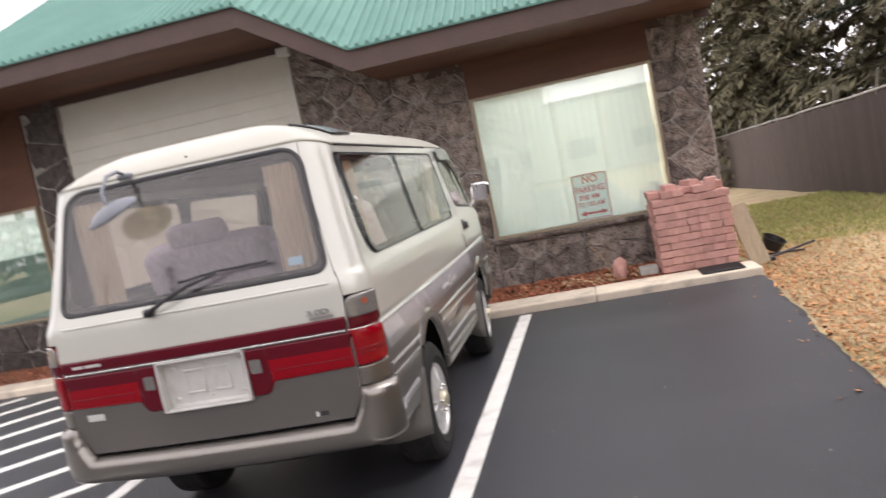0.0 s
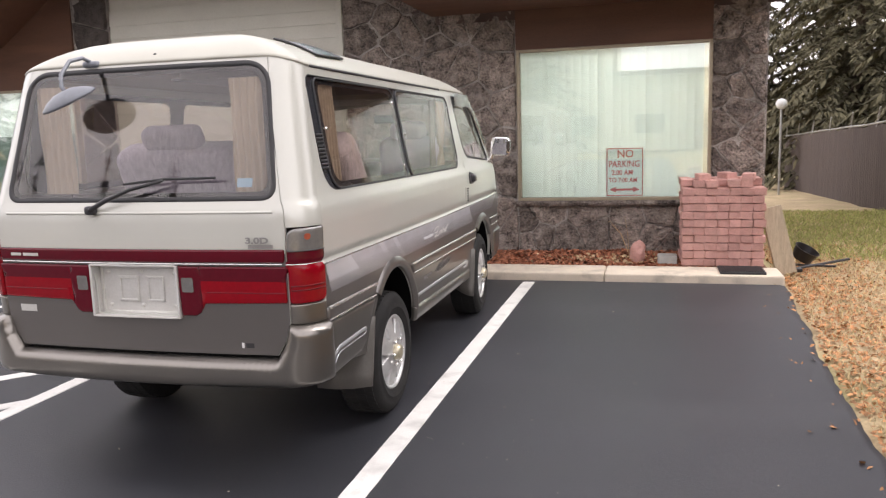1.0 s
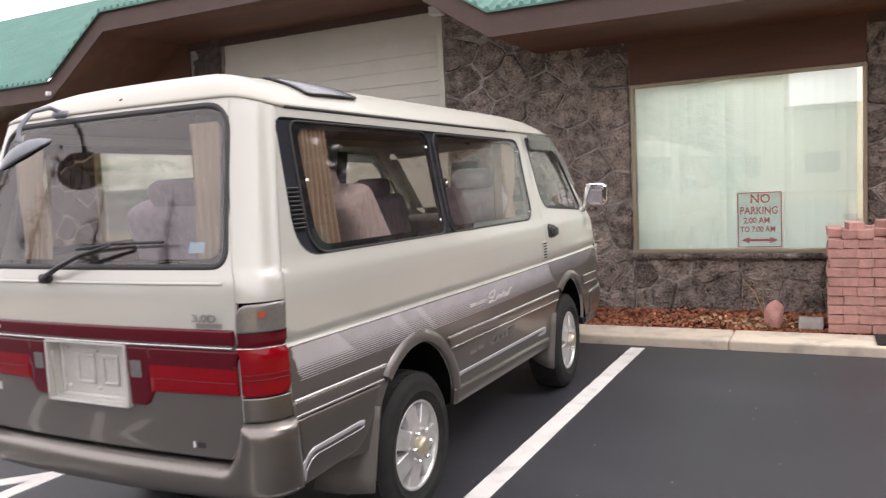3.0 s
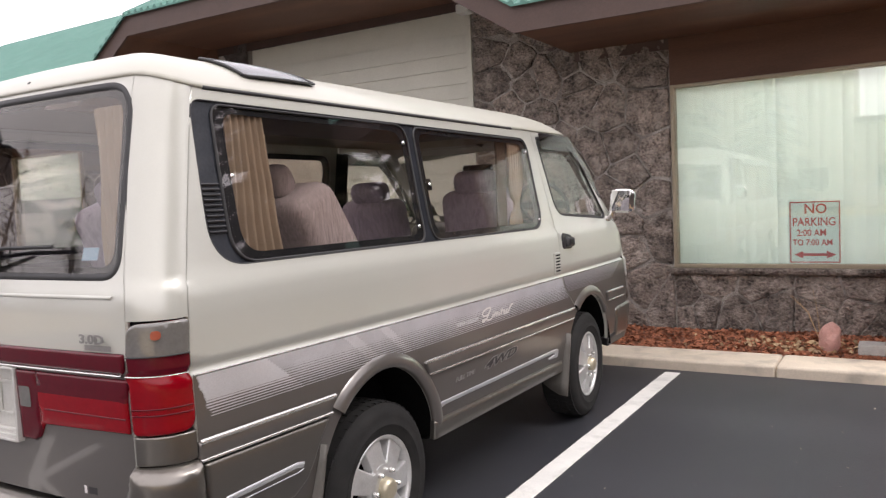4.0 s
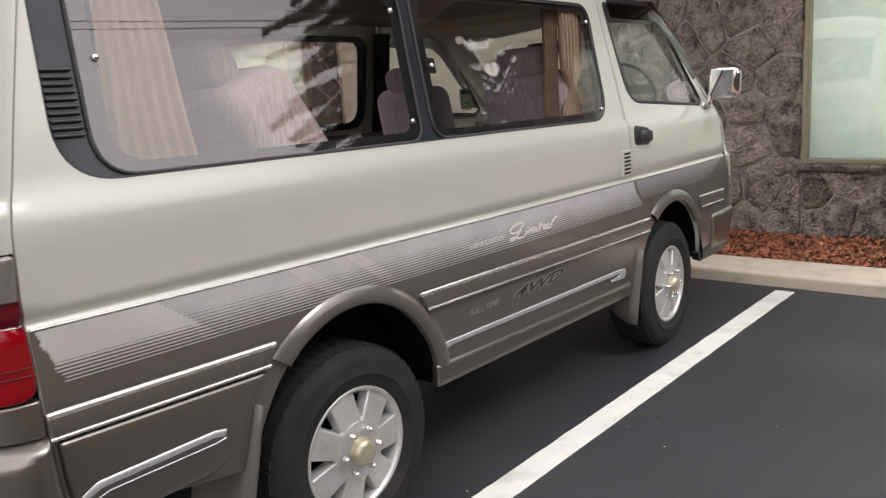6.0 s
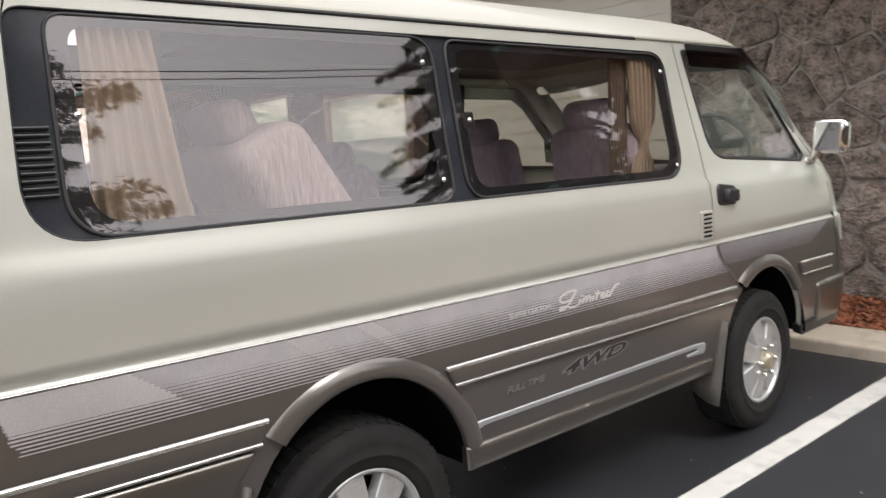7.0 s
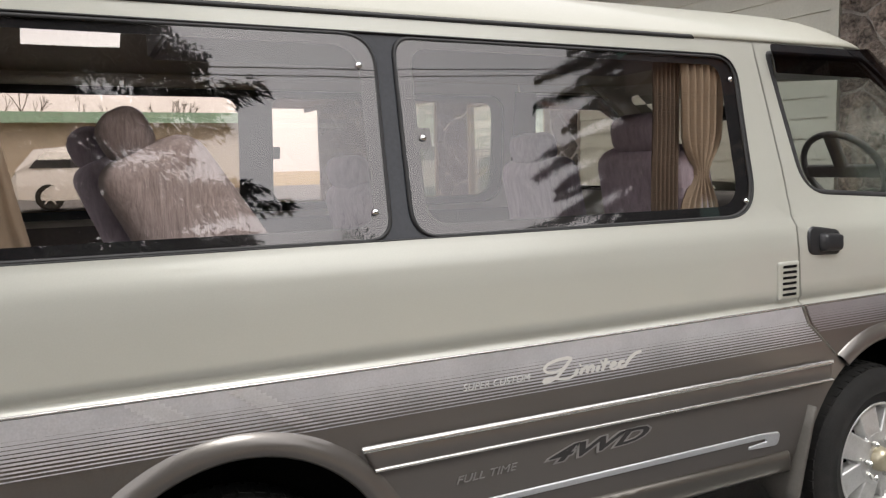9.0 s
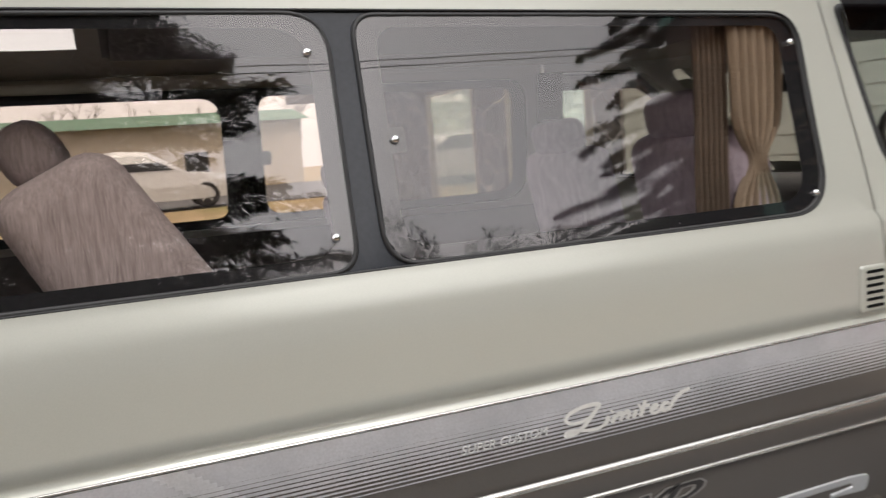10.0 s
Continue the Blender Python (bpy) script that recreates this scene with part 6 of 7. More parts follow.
knots = sorted(set(EAVE[0]))
for (xa, xb), nm in zip(zip(knots, knots[1:]), range(9)):
    za, zb = eave_z(xa), eave_z(xb)
    bm = bmesh.new()
    v = [bm.verts.new(p) for p in ((xa, EAVE_Y, za), (xb, EAVE_Y, zb), (xb, FACE_BACK, zb), (xa, FACE_BACK, za), (xa, EAVE_Y, za + 0.03), (xb, EAVE_Y, zb + 0.03), (xb, FACE_BACK, zb + 0.03), (xa, FACE_BACK, za + 0.03))]
    for f in ((0, 3, 2, 1), (4, 5, 6, 7), (0, 1, 5, 4), (2, 3, 7, 6), (1, 2, 6, 5), (3, 0, 4, 7)):
        bm.faces.new([v[i] for i in f])
    part("soffit", bm, BROWN, building, "brown boarded soffit")
    bm = bmesh.new()
    v = [bm.verts.new(p) for p in ((xa, EAVE_Y - 0.03, za - 0.015), (xb, EAVE_Y - 0.03, zb - 0.015), (xb, EAVE_Y - 0.03, zb + 0.225), (xa, EAVE_Y - 0.03, za + 0.225), (xa, EAVE_Y, za - 0.015), (xb, EAVE_Y, zb - 0.015), (xb, EAVE_Y, zb + 0.225), (xa, EAVE_Y, za + 0.225))]
    for f in ((0, 1, 2, 3), (4, 7, 6, 5), (0, 4, 5, 1), (3, 2, 6, 7)):
        bm.faces.new([v[i] for i in f])
    part("fascia", bm, BROWN_DARK, building, "dark brown fascia board")
    bm = bmesh.new()
    v = [bm.verts.new(p) for p in ((xa, WALL_Y + 0.03, za - 0.10), (xb, WALL_Y + 0.03, zb - 0.10), (xb, WALL_Y + 0.03, zb), (xa, WALL_Y + 0.03, za), (xa, WALL_Y + 0.06, za - 0.10), (xb, WALL_Y + 0.06, zb - 0.10))]
    bm.faces.new((v[0], v[1], v[2], v[3]))
    bm.faces.new((v[4], v[5], v[1], v[0]))
    part("wall_trim", bm, BROWN_DARK, building)
    # ribbed metal sheet above
    pitch, back = 0.55, 4.6
    n = max(1, round((xb - xa) / 0.115))
    bm = bmesh.new()
    prof = []
    for i in range(n):
        for u, h in ((0.0, 0.036), (0.14, 0.036), (0.26, 0.0), (0.74, 0.0), (0.86, 0.036)):
            prof.append((xa + (i + u) * (xb - xa) / n, h))
    prof.append((xb, 0.036))
    lo_ = [bm.verts.new((x, EAVE_Y - 0.07, eave_z(x) + 0.225 + h)) for x, h in prof]
    hi_ = [bm.verts.new((x, EAVE_Y - 0.07 + back, eave_z(x) + 0.225 + h + back * pitch)) for x, h in prof]
    un_ = [bm.verts.new((x, EAVE_Y - 0.07, eave_z(x) + 0.205)) for x, h in prof]
    for a in range(len(prof) - 1):
        bm.faces.new((lo_[a], lo_[a + 1], hi_[a + 1], hi_[a]))
        bm.faces.new((un_[a], un_[a + 1], lo_[a + 1], lo_[a]))
    part("roof_sheet", bm, TEAL, building, "teal ribbed metal roofing")
# security light
lamp_ = thing("wall_floodlight", "small white floodlight under the soffit", "lamp")
bm = bmesh.new()
box(bm, (-1.54, WALL_Y - 0.16, 3.46), (-1.38, WALL_Y - 0.02, 3.56), 0.015)
part("housing", bm, SIGN_WHITE, lamp_)
bm = bmesh.new()
tube(bm, [(-1.46, WALL_Y + 0.05, 3.57), (-1.46, WALL_Y - 0.06, 3.56)], 0.02, 8)
part("bracket", bm, GALV, lamp_)
for gx in (-6.575,):
    fl = thing("eave_lamp", "small white lamp under the teal eave", "lamp")
    part("head", boxed((gx - 0.03, EAVE_Y - 0.09, 2.93), (gx + 0.03, EAVE_Y - 0.03, 2.99), 0.015), SIGN_WHITE, fl)

# ---- brick stack and oddments by the wall ----
stack = thing("paver_stack", "stack of pink concrete pavers on the kerb bed", "paver stack")
BX0, BX1, BY0, BZ0 = 2.53, 3.30, 5.36, 0.085
brick_meshes = []
for kind in range(4):
    bm = bmesh.new()
    box(bm, (0.002, 0.0, 0.002), (0.118, 0.22, 0.076), 0.006, 1)
    for v in bm.verts:
        v.co += Vector([0.004 * TWIST.uniform(-1, 1) for _ in range(3)])
    me = bpy.data.meshes.new("paver")
    bm.to_mesh(me)
    bm.free()
    me.materials.append(BRICK)
    brick_meshes.append(me)
for level in range(11):
    n = 6 if level < 10 else 0
    off = (level % 2) * 0.03
    for i in range(7):
        for j in range(3):
            w = 0.113
            x = BX0 + i * w + (0.012 * (level % 2))
            if level == 10 and (i + j) % 3 == 0:
                continue
            if x + w > BX1 + 0.06:
                continue
            ob = new("paver", brick_meshes[TWIST.randrange(4)])
            ob.parent = stack
            ob.matrix_basis = pose(x + TWIST.uniform(-0.006, 0.006), BY0 + 0.225 * j + TWIST.uniform(-0.012, 0.012), BZ0 + 0.0805 * level, 0, 0, TWIST.uniform(-1.5, 1.5))
for x, y, rz in ((2.70, 5.40, 8), (3.10, 5.38, -12), (2.98, 5.60, 20)):
    ob = new("paver", brick_meshes[0])
    ob.parent = stack
    ob.matrix_basis = pose(x, y, BZ0 + 0.0805 * 11 - 0.02, 0, 0, rz)
mat_ = thing("rubber_mat", "black ribbed rubber mat on the kerb", "mat")
bm = bmesh.new()
box(bm, (2.88, 4.90, KERB_Z + 0.002), (3.30, 5.28, KERB_Z + 0.022), 0.006)
part("mat_base", bm, RUBBER, mat_)
for k in range(16):
    part("rib", boxed((2.895 + 0.025 * k, 4.93, KERB_Z + 0.020), (2.908 + 0.025 * k, 5.25, KERB_Z + 0.030), 0.003, 1), RUBBER, mat_)
board = thing("leaning_board", "weathered board leaning against the brick stack", "board")
bm = bmesh.new()
box(bm, (0, 0, 0), (0.20, 0.04, 0.70), 0.004)
part("plank", bm, WOOD_OLD, board)
board.matrix_basis = pose(3.47, 5.42, -0.02, -6, -13, 8)
block = thing("concrete_block", "small grey concrete block on the mulch", "block")
part("block_body", boxed((2.30, 5.48, 0.08), (2.50, 5.66, 0.17), 0.012), GREY_BLOCK, block)
rock = thing("loose_stone", "pinkish loose rock leaning on the bed", "rock")
bm = bmesh.new()
bmesh.ops.create_icosphere(bm, subdivisions=3, radius=1)
for v in bm.verts:
    v.co *= 1 + 0.35 * noise.noise(v.co * 1.3) + 0.1 * noise.noise(v.co * 4)
    v.co = Vector((v.co.x * 0.085, v.co.y * 0.07, v.co.z * 0.13))
bm.transform(pose(2.10, 5.62, 0.18, 0, 12, 0))
part("rock_body", bm, BRICK, rock)
weed = thing("dead_weed", "dead leafless weed stems by the wall", "weed")
bm = bmesh.new()
for k in range(3):
    a = TWIST.uniform(-0.6, 0.2)
    tube(bm, [(2.0, 5.9, 0.1), (1.98 + a * 0.15, 5.9, 0.35), (1.95 + a * 0.35, 5.88 + 0.05 * a, 0.55 + 0.1 * a)], [0.004, 0.003, 0.0015], 5)
part("stems", bm, STRAW, weed)
tools = thing("garden_tool", "old metal garden tool lying on the lawn", "tool")
bm = bmesh.new()
tube(bm, [(3.62, 5.55, 0.03), (4.25, 5.95, 0.08)], 0.014, 8)
tube(bm, [(3.70, 5.85, 0.03), (4.05, 5.60, 0.06)], 0.012, 8)
part("shaft", bm, BLACK, tools)
bm = bmesh.new()
box(bm, (3.56, 5.48, 0.01), (3.72, 5.60, 0.05), 0.01)
part("head", bm, BLACK, tools)
bucket = thing("black_bucket", "low black plastic tub tipped behind the board", "bucket")
bm = bmesh.new()
lathe(bm, [(0.0, 0), (0.10, 0), (0.13, 0.12), (0.138, 0.13), (0.128, 0.13), (0.095, 0.015), (0, 0.015)], pose(3.80, 6.05, 0.06, 28, 12, 40), 28)
part("pail", bm, BLACK, bucket)


# ---- fence, trees and the far surroundings ----
def fence_z(y):
    return lawn(6.75, y)


def fence(p0, p1, height, name="board_fence", gap=0.155):
    f = thing(name, "dark weathered board fence behind the lawn", "fence", kind="structure")
    a, b = Vector((*p0, 0)), Vector((*p1, 0))
    d = (b - a).normalized()
    ang = math.degrees(math.atan2(d.y, d.x))
    bm = bmesh.new()
    box(bm, (0.004, -0.01, 0), (gap - 0.004, 0.012, height), 0.004, 1)
    me = bpy.data.meshes.new("board")
    bm.to_mesh(me)
    bm.free()
    me.materials.append(FENCE)
    n = int((b - a).length / gap)
    for k in range(n):
        ob = new("board", me)
        ob.parent = f
        c = a + d * gap * k
        ob.matrix_basis = pose(c.x, c.y, fence_z(c.y) - 0.05 + TWIST.uniform(-0.02, 0.02), 0, 0, ang)
    for z in (0.4, height - 0.35):
        bm = bmesh.new()
        pts = [a + d * u + Vector((0, 0, z + fence_z((a + d * u).y))) + Vector((-d.y, d.x, 0)) * 0.04 for u in np.linspace(0, (b - a).length, 12)]
        tube(bm, pts, 0.04, 4)
        part("rail", bm, FENCE, f)
    bm = bmesh.new()
    tube(bm, [a + d * u + Vector((0, 0, height - 0.02 + fence_z((a + d * u).y))) for u in np.linspace(0, (b - a).length, 24)], 0.022, 6)
    part("top_rail", bm, GALV, f)
    for k in range(int((b - a).length / 2.2)):
        c = a + d * 2.2 * k
        bm = bmesh.new()
        c = c + Vector((0, 0, fence_z(c.y)))
        tube(bm, [c + Vector((0, 0, height - 0.1)), c + Vector((0.0, -0.22, height + 0.30))], 0.018, 6)
        part("fence_arm", bm, GALV, f)
    return f


fence((6.75, 26.0), (6.75, -7.0), 1.8)
post = thing("teal_post", "tall teal-painted weathered post beside the fence", "post")
bm = bmesh.new()
box(bm, (-0.09, -0.09, -0.1), (0.09, 0.09, 3.1), 0.02)
part("shaft", bm, TEAL, post)
post.matrix_basis = pose(6.45, 8.55, -0.1)
globe = thing("globe_lamp", "small white globe lamp on a post by the corner", "lamp")
bm = bmesh.new()
lathe(bm, [(0.0, 0.09), (0.05, 0.078), (0.08, 0.045), (0.09, 0), (0.08, -0.045), (0.05, -0.078), (0.0, -0.09)], Matrix.Translation((5.8, 20.9, 2.08)) @ Matrix.Scale(1.7, 4), 24)
part("globe", bm, SIGN_WHITE, globe, smooth=True)
bm = bmesh.new()
tube(bm, [(5.8, 20.9, -0.6), (5.8, 20.9, 1.95)], 0.03, 8)
part("pole", bm, GALV, globe)


def conifer(name, x, y, height, spread, mat, seed, label, lowest=0.08, droop=0.35, tiers=34, per=9, needles=26, category="tree", size=1.0, low_reach=9.0):
    """A tapered trunk with tiers of drooping branches that carry many small sprays."""
    r = random.Random(seed)
    tree = thing(name, label, category)
    bm = bmesh.new()
    tube(bm, [(x, y, -0.1), (x + 0.05, y, height * 0.4), (x, y + 0.05, height)], [height * 0.022, height * 0.014, 0.02], 10)
    limbs, verts, faces = bm, [], []
    for t in range(tiers):
        f = lowest + (1 - lowest) * (t + r.uniform(-0.4, 0.4)) / tiers
        z = height * f
        reach = spread * (1 - f) ** 0.8 + 0.12
        for k in range(per):
            if r.random() < 0.12:
                continue
            a = 6.283 * (k + r.random()) / per
            rc = reach * r.uniform(0.55, 1.15)
            if z < 3.2:
                rc = min(rc, low_reach)
            path = []
            for j in range(5):
                u = j / 4
                path.append(Vector((x + math.cos(a) * rc * u, y + math.sin(a) * rc * u, z + rc * (0.10 * u - droop * u * u) + 0.05 * rc * u ** 4)))
            tube(limbs, path[:4], [0.02 + 0.012 * rc, 0.016, 0.01, 0.005], 4, False)
            side = Vector((-math.sin(a), math.cos(a), 0))
            for j in range(needles if z < 8.2 else needles // 3):
                u = 0.12 + 0.88 * r.random() ** 0.8
                i = min(3, int(u * 4))
                c = path[i].lerp(path[i + 1], u * 4 - i) + side * r.gauss(0, 0.085) * rc * (1.15 - 0.75 * u)
                out = (path[i + 1] - path[i]).normalized()
                w = side * r.choice((-1, 1))
                dirn = (out * r.uniform(0.4, 1.0) + w * r.uniform(0.2, 1.0) + Vector((0, 0, r.uniform(-0.9, 0.1)))).normalized()
                ln = size * rc * r.uniform(0.12, 0.26) * (1.15 - 0.5 * u) + 0.045
                wd = ln * r.uniform(0.10, 0.18)
                sd = dirn.cross(Vector((r.uniform(-0.4, 0.4), r.uniform(-0.4, 0.4), 1))).normalized()
                o = len(verts)
                verts += [c, c + dirn * ln * 0.45 - sd * wd, c + dirn * ln, c + dirn * ln * 0.4 + sd * wd]
                faces.append((o, o + 1, o + 2, o + 3))
    part("trunk", bm, BARK, tree)
    mesh_part("crown", verts, faces, mat, tree)
    return tree


conifer("spruce_tree", 8.2, 0.2, 12.0, 4.1, NEEDLE, 21, "tall dark spruce behind the fence", 0.10, 0.20, 38, 11, 1100, size=0.13)
conifer("spruce_tree", 9.4, 10.8, 12.0, 3.7, NEEDLE, 22, "tall dark spruce behind the fence", 0.10, 0.20, 38, 11, 1100, size=0.13, low_reach=2.3)
for i, (x, y, h, sp) in enumerate(((8.6, 24.5, 14, 3.6), (10.8, 20.0, 14, 4.0), (11.8, 15.5, 12, 3.4), (9.0, 31, 16, 4.2), (14.0, 25, 15, 4.0), (5.5, 33, 15, 4.0), (16.5, 18.5, 13, 3.8))):
    conifer("cedar_tree", x, y, h, sp, NEEDLE_LIGHT, 40 + i, "drooping cedar behind the fence", 0.02, 0.55, 38, 10, 130, size=0.62)


def bare_tree(name, x, y, height, seed, label, spread=0.5, category="tree", start=0.25, stems=1):
    """A leafless tree or bush: limbs that fork again and again."""
    r = random.Random(seed)
    tree = thing(name, label, category)
    bm = bmesh.new()

    def grow(p, d, length, rad, depth):
        mid = p + d * length * 0.5 + Vector((r.uniform(-1, 1), r.uniform(-1, 1), 0)) * length * 0.06
        q = p + d * length
        tube(bm, [p, mid, q], [rad, rad * 0.85, rad * 0.7], 5 if depth < 3 else 3, False)
        if depth < 5:
            for _ in range(r.choice((2, 2, 3))):
                nd = (d + Vector((r.gauss(0, spread), r.gauss(0, spread), r.uniform(-0.05, 0.35)))).normalized()
                grow(q, nd, length * r.uniform(0.6, 0.82), max(rad * 0.62, 0.004), depth + 1)
    for _ in range(stems):
        d0 = Vector((r.gauss(0, 0.35 if stems > 1 else 0.03), r.gauss(0, 0.35 if stems > 1 else 0.03), 1)).normalized()
        grow(Vector((x + (r.uniform(-0.3, 0.3) if stems > 1 else 0), y + (r.uniform(-0.3, 0.3) if stems > 1 else 0), -0.1)), d0, height * start, height * 0.018, 0)
    part("limbs", bm, BARK, tree)
    return tree


for i, (x, y, h) in enumerate(((11.5, 3.6, 4.8), (12.3, 5.5, 5.0), (12.0, 7.4, 4.6), (13.2, 9.3, 5.2), (12.6, 11.4, 5.0), (12.5, 1.4, 4.6), (13.5, 13.4, 5.2), (11.0, 6.4, 4.2), (11.2, 8.6, 4.3), (12.5, -4.5, 4.2))):
    bare_tree("bare_bush", x, y, h, 60 + i, "leafless bush across the lawn", 0.42, "bush", 0.27, 8)
def shrub(x, y, height, seed):
    """A rounded evergreen: short stems inside an uneven crown of small leaves."""
    r = random.Random(seed)
    plant = thing("added_shrub", "unseen shrub added behind the fence to darken the window reflections", "shrub")
    bm = bmesh.new()
    for _ in range(5):
        a = r.uniform(0, 6.283)
        tube(bm, [(x, y, -0.15), (x + 0.3 * math.cos(a), y + 0.3 * math.sin(a), height * 0.4), (x + 0.7 * math.cos(a), y + 0.7 * math.sin(a), height * 0.75)], [0.05, 0.035, 0.012], 6)
    part("stems", bm, BARK, plant)
    verts, faces = [], []
    for _ in range(9000):
        d = Vector((r.gauss(0, 1), r.gauss(0, 1), r.gauss(0, 1))).normalized()
        reach = (0.80 + 0.45 * noise.noise(d * 2.2 + Vector((seed, 0, 0)))) * r.uniform(0.55, 1.0) ** 0.4
        c = Vector((x, y, height * 0.5)) + Vector((d.x * 1.35, d.y * 1.35, d.z * height * 0.56)) * reach
        out = (d + Vector((r.gauss(0, 0.5), r.gauss(0, 0.5), r.gauss(0, 0.5)))).normalized()
        side = out.cross(Vector((r.gauss(0, 1), r.gauss(0, 1), r.gauss(0, 1)))).normalized()
        ln, wd = r.uniform(0.06, 0.12), r.uniform(0.008, 0.018)
        o = len(verts)
        verts += [c, c + out * ln * 0.5 - side * wd, c + out * ln, c + out * ln * 0.5 + side * wd]
        faces.append((o, o + 1, o + 2, o + 3))
    mesh_part("crown", verts, faces, NEEDLE, plant)


# unseen shrubs, added so the foot of the side panes mirrors something dark
for i, (y, h) in enumerate(((0.4, 3.9), (2.0, 4.1), (3.7, 3.8), (5.4, 4.1), (7.1, 3.9), (8.8, 4.1), (10.5, 3.9), (12.2, 4.1), (14.0, 3.9))):
    shrub(11.0 + 0.35 * (i % 3), y, h, 120 + i)
# power cables
power_line = thing("power_line", "overhead power line on timber poles", "power line")
for py in (-40, 40):
    bm = bmesh.new()
    tube(bm, [(24.2, py, -1.5), (24.2, py, 14.0)], [0.16, 0.11], 10)
    box(bm, (23.4, py - 0.06, 13.15), (25.0, py + 0.06, 13.3))
    part("pole", bm, BARK, power_line)
for z, x in ((12.10, 23.9), (11.96, 24.0)):
    bm = bmesh.new()
    tube(bm, [(x, -40 + 4 * k, z + 1.2 * ((k - 10) / 10) ** 2) for k in range(21)], 0.013, 5)
    part("wire", bm, WIRE, power_line)


# ---- across the car park: bank, parked car, green-roofed building, bare trees ----
road = sheet("road", [-40, -30, -19.6], [-30, 0, 40], lambda x, y: 0.52, ASPHALT, "far asphalt drive above the bank", "road")
CAR_WHITE = material("white_car_paint", (0.62, 0.62, 0.62), 0.3, 0.0, 0.03, coat=0.8)
CAR_GLASS = material("dark_car_glass", (0.03, 0.032, 0.035), 0.08, 0.0, 0.05, coat=1.0)
car = thing("suv", "white parked estate car with dark windows", "car")


def loft(name, sections, mat, parent, label=""):
    """Skin a row of cross-sections (each a list of x, y, z)."""
    verts = [p for s in sections for p in s]
    k = len(sections[0])
    faces = [(i * k + j, i * k + (j + 1) % k, (i + 1) * k + (j + 1) % k, (i + 1) * k + j) for i in range(len(sections) - 1) for j in range(k)]
    faces += [tuple(range(k))[::-1], tuple((len(sections) - 1) * k + j for j in range(k))]
    return mesh_part(name, verts, faces, mat, parent, label, smooth=False)


def car_section(y, half, z0, z1, top=0.92):
    return [(-half, y, z0), (half, y, z0), (half * 1.0, y, (z0 + z1) / 2), (half * top, y, z1), (-half * top, y, z1), (-half * 1.0, y, (z0 + z1) / 2)]


body = loft("body", [car_section(y, h, a, b) for y, h, a, b in ((0.0, 0.70, 0.45, 0.85), (0.12, 0.84, 0.30, 1.0), (0.9, 0.90, 0.25, 1.03), (2.6, 0.90, 0.25, 1.02), (3.5, 0.90, 0.25, 0.98), (4.2, 0.86, 0.28, 0.88), (4.5, 0.74, 0.35, 0.70))], CAR_WHITE, car)
loft("cabin", [car_section(y, h, 0.98, b, 0.80) for y, h, b in ((0.10, 0.78, 1.05), (0.55, 0.80, 1.58), (1.4, 0.82, 1.66), (2.2, 0.82, 1.60), (3.15, 0.80, 1.02))], CAR_WHITE, car)
for sx in (1, -1):
    mesh_part("side_glass", [(sx * 0.83, 0.42, 1.10), (sx * 0.835, 2.80, 1.08), (sx * 0.835, 2.45, 1.31), (sx * 0.83, 0.58, 1.31), (sx * 0.745, 2.1, 1.51), (sx * 0.735, 0.78, 1.51)], [(0, 1, 2, 3), (3, 2, 4, 5)], CAR_GLASS, car)
    for wy in (0.85, 3.60):
        bm = bmesh.new()
        lathe(bm, [(0.235, 0.0), (0.24, 0.015), (0.32, 0.02), (0.35, -0.02), (0.35, -0.18), (0.20, -0.2)], pose(sx * 0.88, wy, 0.35, 0, 90 * sx, 0), 28)
        tyre_ = part("tyre", bm, TYRE, car, smooth=True)
        bm = bmesh.new()
        lathe(bm, [(0.0, 0.0), (0.05, 0.004), (0.055, -0.02), (0.20, -0.03), (0.215, 0.008), (0.236, 0.012)], pose(sx * 0.88, wy, 0.35, 0, 90 * sx, 0), 28)
        rim_ = part("rim", bm, TYRE, car, smooth=True)
        for k in range(5):
            bm = bmesh.new()
            box(bm, (-0.022, 0.0, 0.0), (0.022, 0.225, 0.016), 0.004, m=pose(sx * 0.88, wy, 0.35, 0, 90 * sx, 0) @ Matrix.Rotation(1.2566 * k + 0.3, 4, "Z"))
            part("spoke", bm, ALLOY, rim_)
car.matrix_basis = pose(-20.6, -0.35, 0.52)

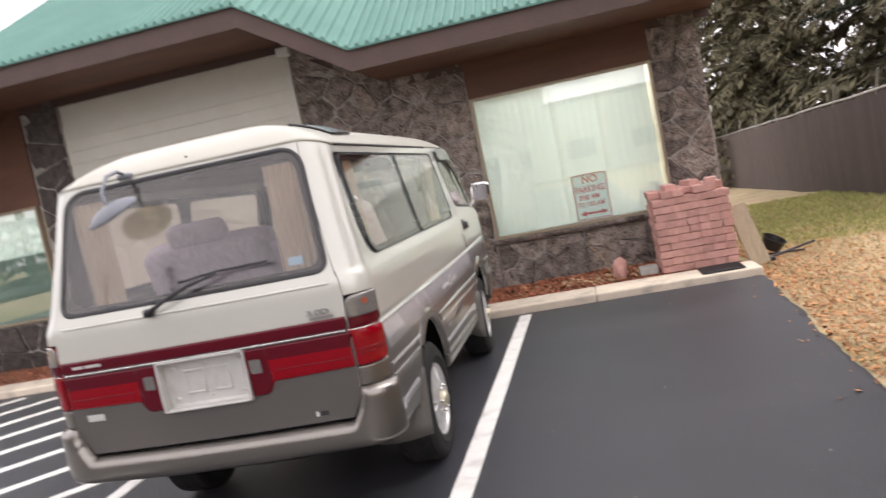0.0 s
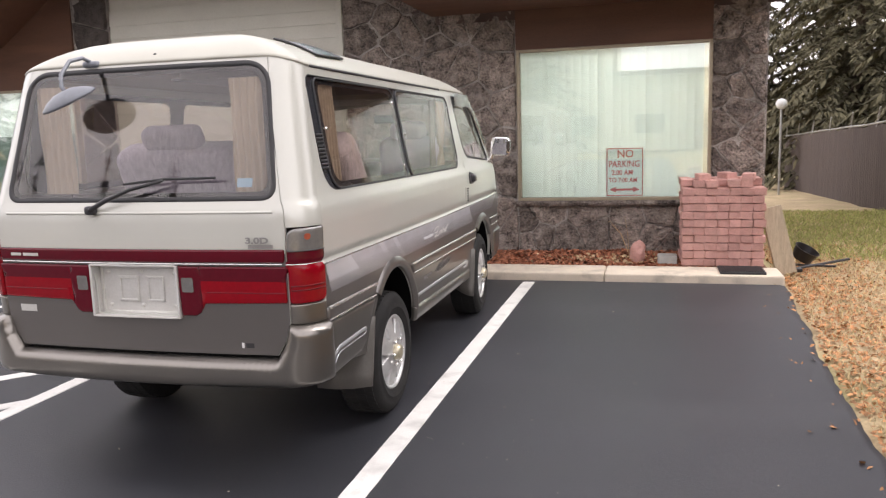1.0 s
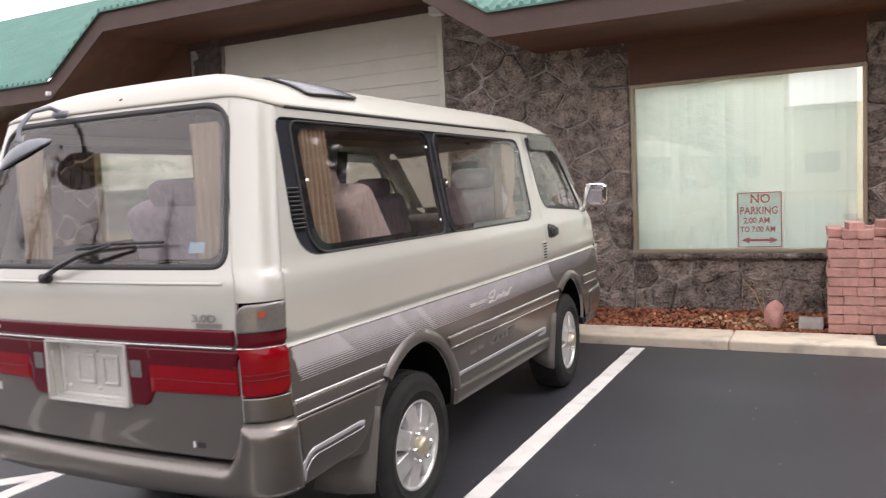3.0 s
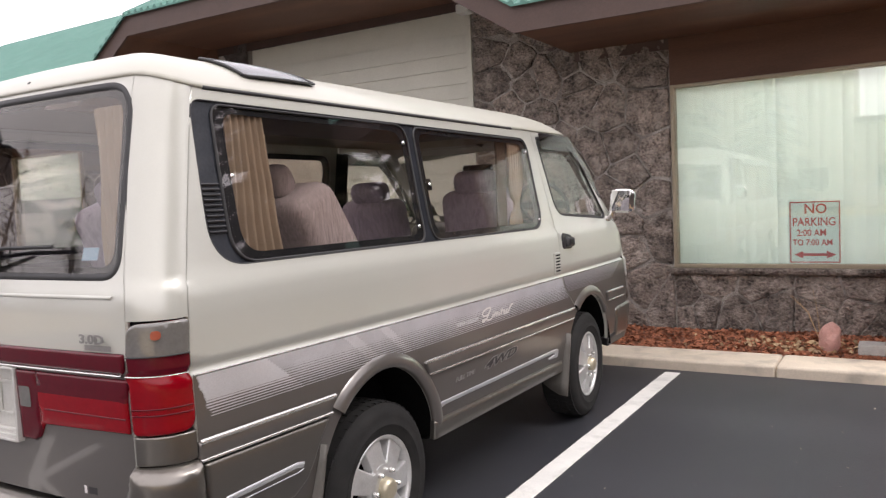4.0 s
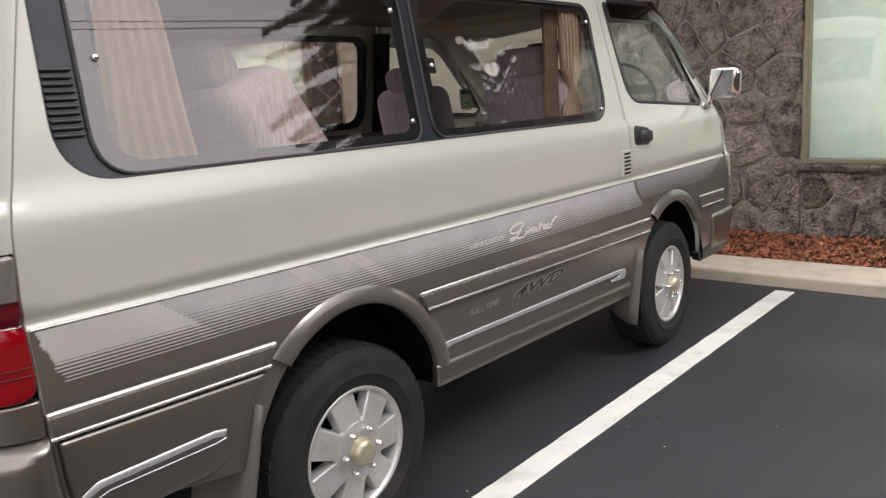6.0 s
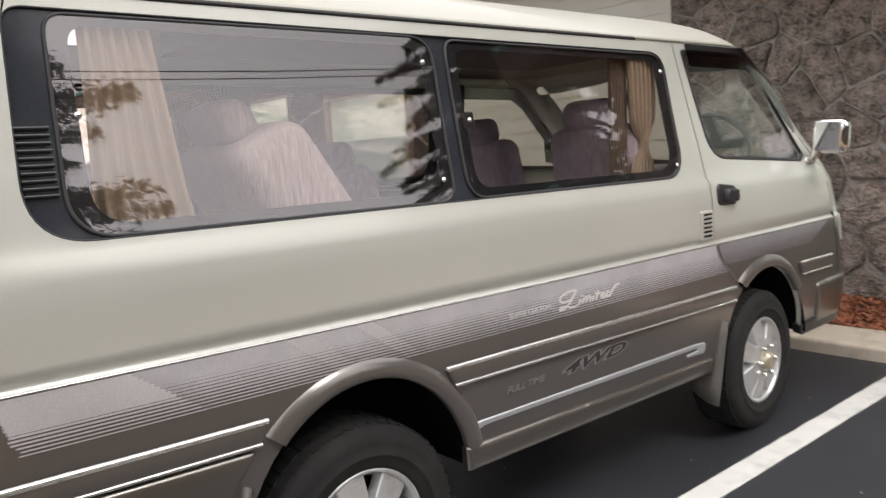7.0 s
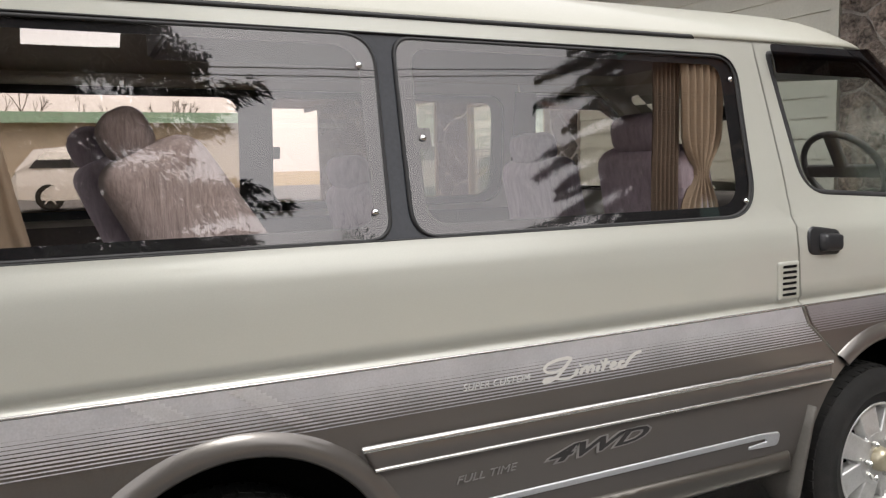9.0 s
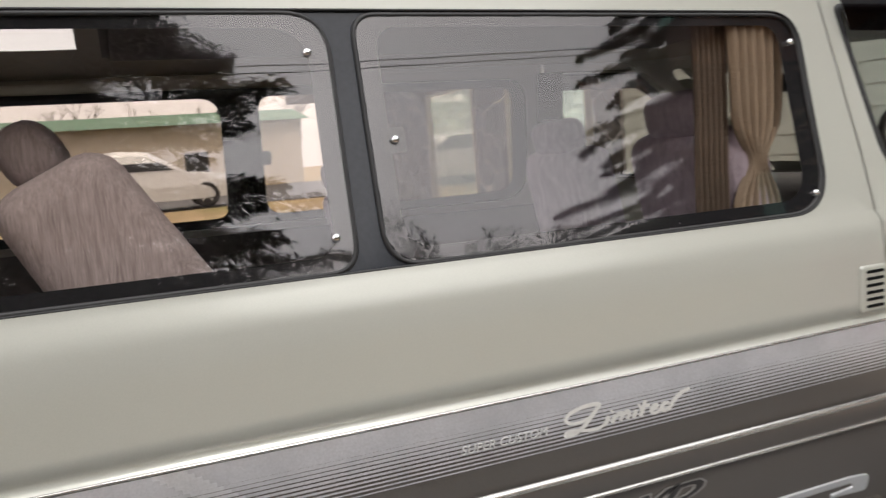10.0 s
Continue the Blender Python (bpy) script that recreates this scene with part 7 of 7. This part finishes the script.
WALL_BEIGE = material("beige_wall", (0.42, 0.38, 0.32), 0.85, 0.0, 0.08, 1.5, 30, dirt=(0.32, 0.28, 0.24), dirt_amount=0.4)
GREEN_ROOF = material("green_metal_roof", (0.10, 0.22, 0.13), 0.5, 0.1, 0.08, 2, 30)
annex = thing("green_roofed_building", "low building with a green metal roof across the drive", "building")
part("wall", boxed((-56, -14, 0.4), (-47, 12, 4.5)), WALL_BEIGE, annex)
mesh_part("roof", [(-46.2, -14.6, 4.35), (-46.2, 12.6, 4.35), (-51.5, 12.6, 5.35), (-51.5, -14.6, 5.35), (-57, 12.6, 4.35), (-57, -14.6, 4.35)], [(0, 1, 2, 3), (3, 2, 4, 5)], GREEN_ROOF, annex)
for k in range(5):
    y = -12 + 4.2 * k
    part("window", boxed((-47.0, y, 1.4), (-46.95, y + 1.4, 2.7)), CAR_GLASS, annex)
for i, (x, y, h) in enumerate(((-62, -9, 10), (-64, -2, 11), (-60, 3, 9), (-66, 9, 11), (-62, 15, 10), (-58, -17, 9))):
    bare_tree("bare_tree", x, y, h, 80 + i, "leafless tree behind the far building", 0.36)
conifer("far_spruce", -58, -2.5, 5.5, 1.4, NEEDLE, 33, "small dark spruce behind the far building", 0.05, 0.3, 14, 6, 12)

# ---- behind the camera: unseen trees and a low building, added for the reflections ----
for i, (x, y, h, sp) in enumerate(((-9, -34, 13, 3.8), (-14, -32, 15, 4.2), (-20, -35, 14, 4), (-4.5, -36, 12, 3.4), (-27, -30, 14, 4.0))):
    conifer("spruce_tree", x, y, h, sp, NEEDLE, 70 + i, "tall spruce across the road", 0.08, 0.4, 26, 9, 40, size=0.9)
# unseen treeline mirrored by the rear window; tall and dense to dim the tail
for i, (x, y, h, sp) in enumerate(((-27, -20, 14, 4.2), (-32, -17, 15, 4.4), (-22, -23, 14, 4.2), (-37, -13, 15, 4.4), (-17, -25, 14.5, 4.2), (-42, -9, 14, 4.2), (-12, -27, 14, 4.2))):  # treeline
    conifer("spruce_tree", x, y, h, sp, NEEDLE, 90 + i, "dark spruce beyond the car park", 0.03, 0.3, 26, 9, 46, size=0.9)
# unseen; its outline leaves one block of sky mirrored in the shop window
shed = thing("unseen_building", "unseen low building added to bound the mirrored sky", "building")
part("wall", boxed((0.02, -46, 0), (40, -40, 5.1)), WALL_BEIGE, shed)
part("tall_wing", boxed((-20, -48, 0), (0.0, -40.2, 9.0)), WALL_BEIGE, shed)
part("roof", boxed((0.04, -46.6, 5.1), (40.6, -39.4, 5.45)), BROWN_DARK, shed)
for k in range(10):
    part("window", boxed((-8 + 4.6 * k, -39.99, 1.2), (-6 + 4.6 * k, -39.95, 2.5)), CAR_GLASS, shed)
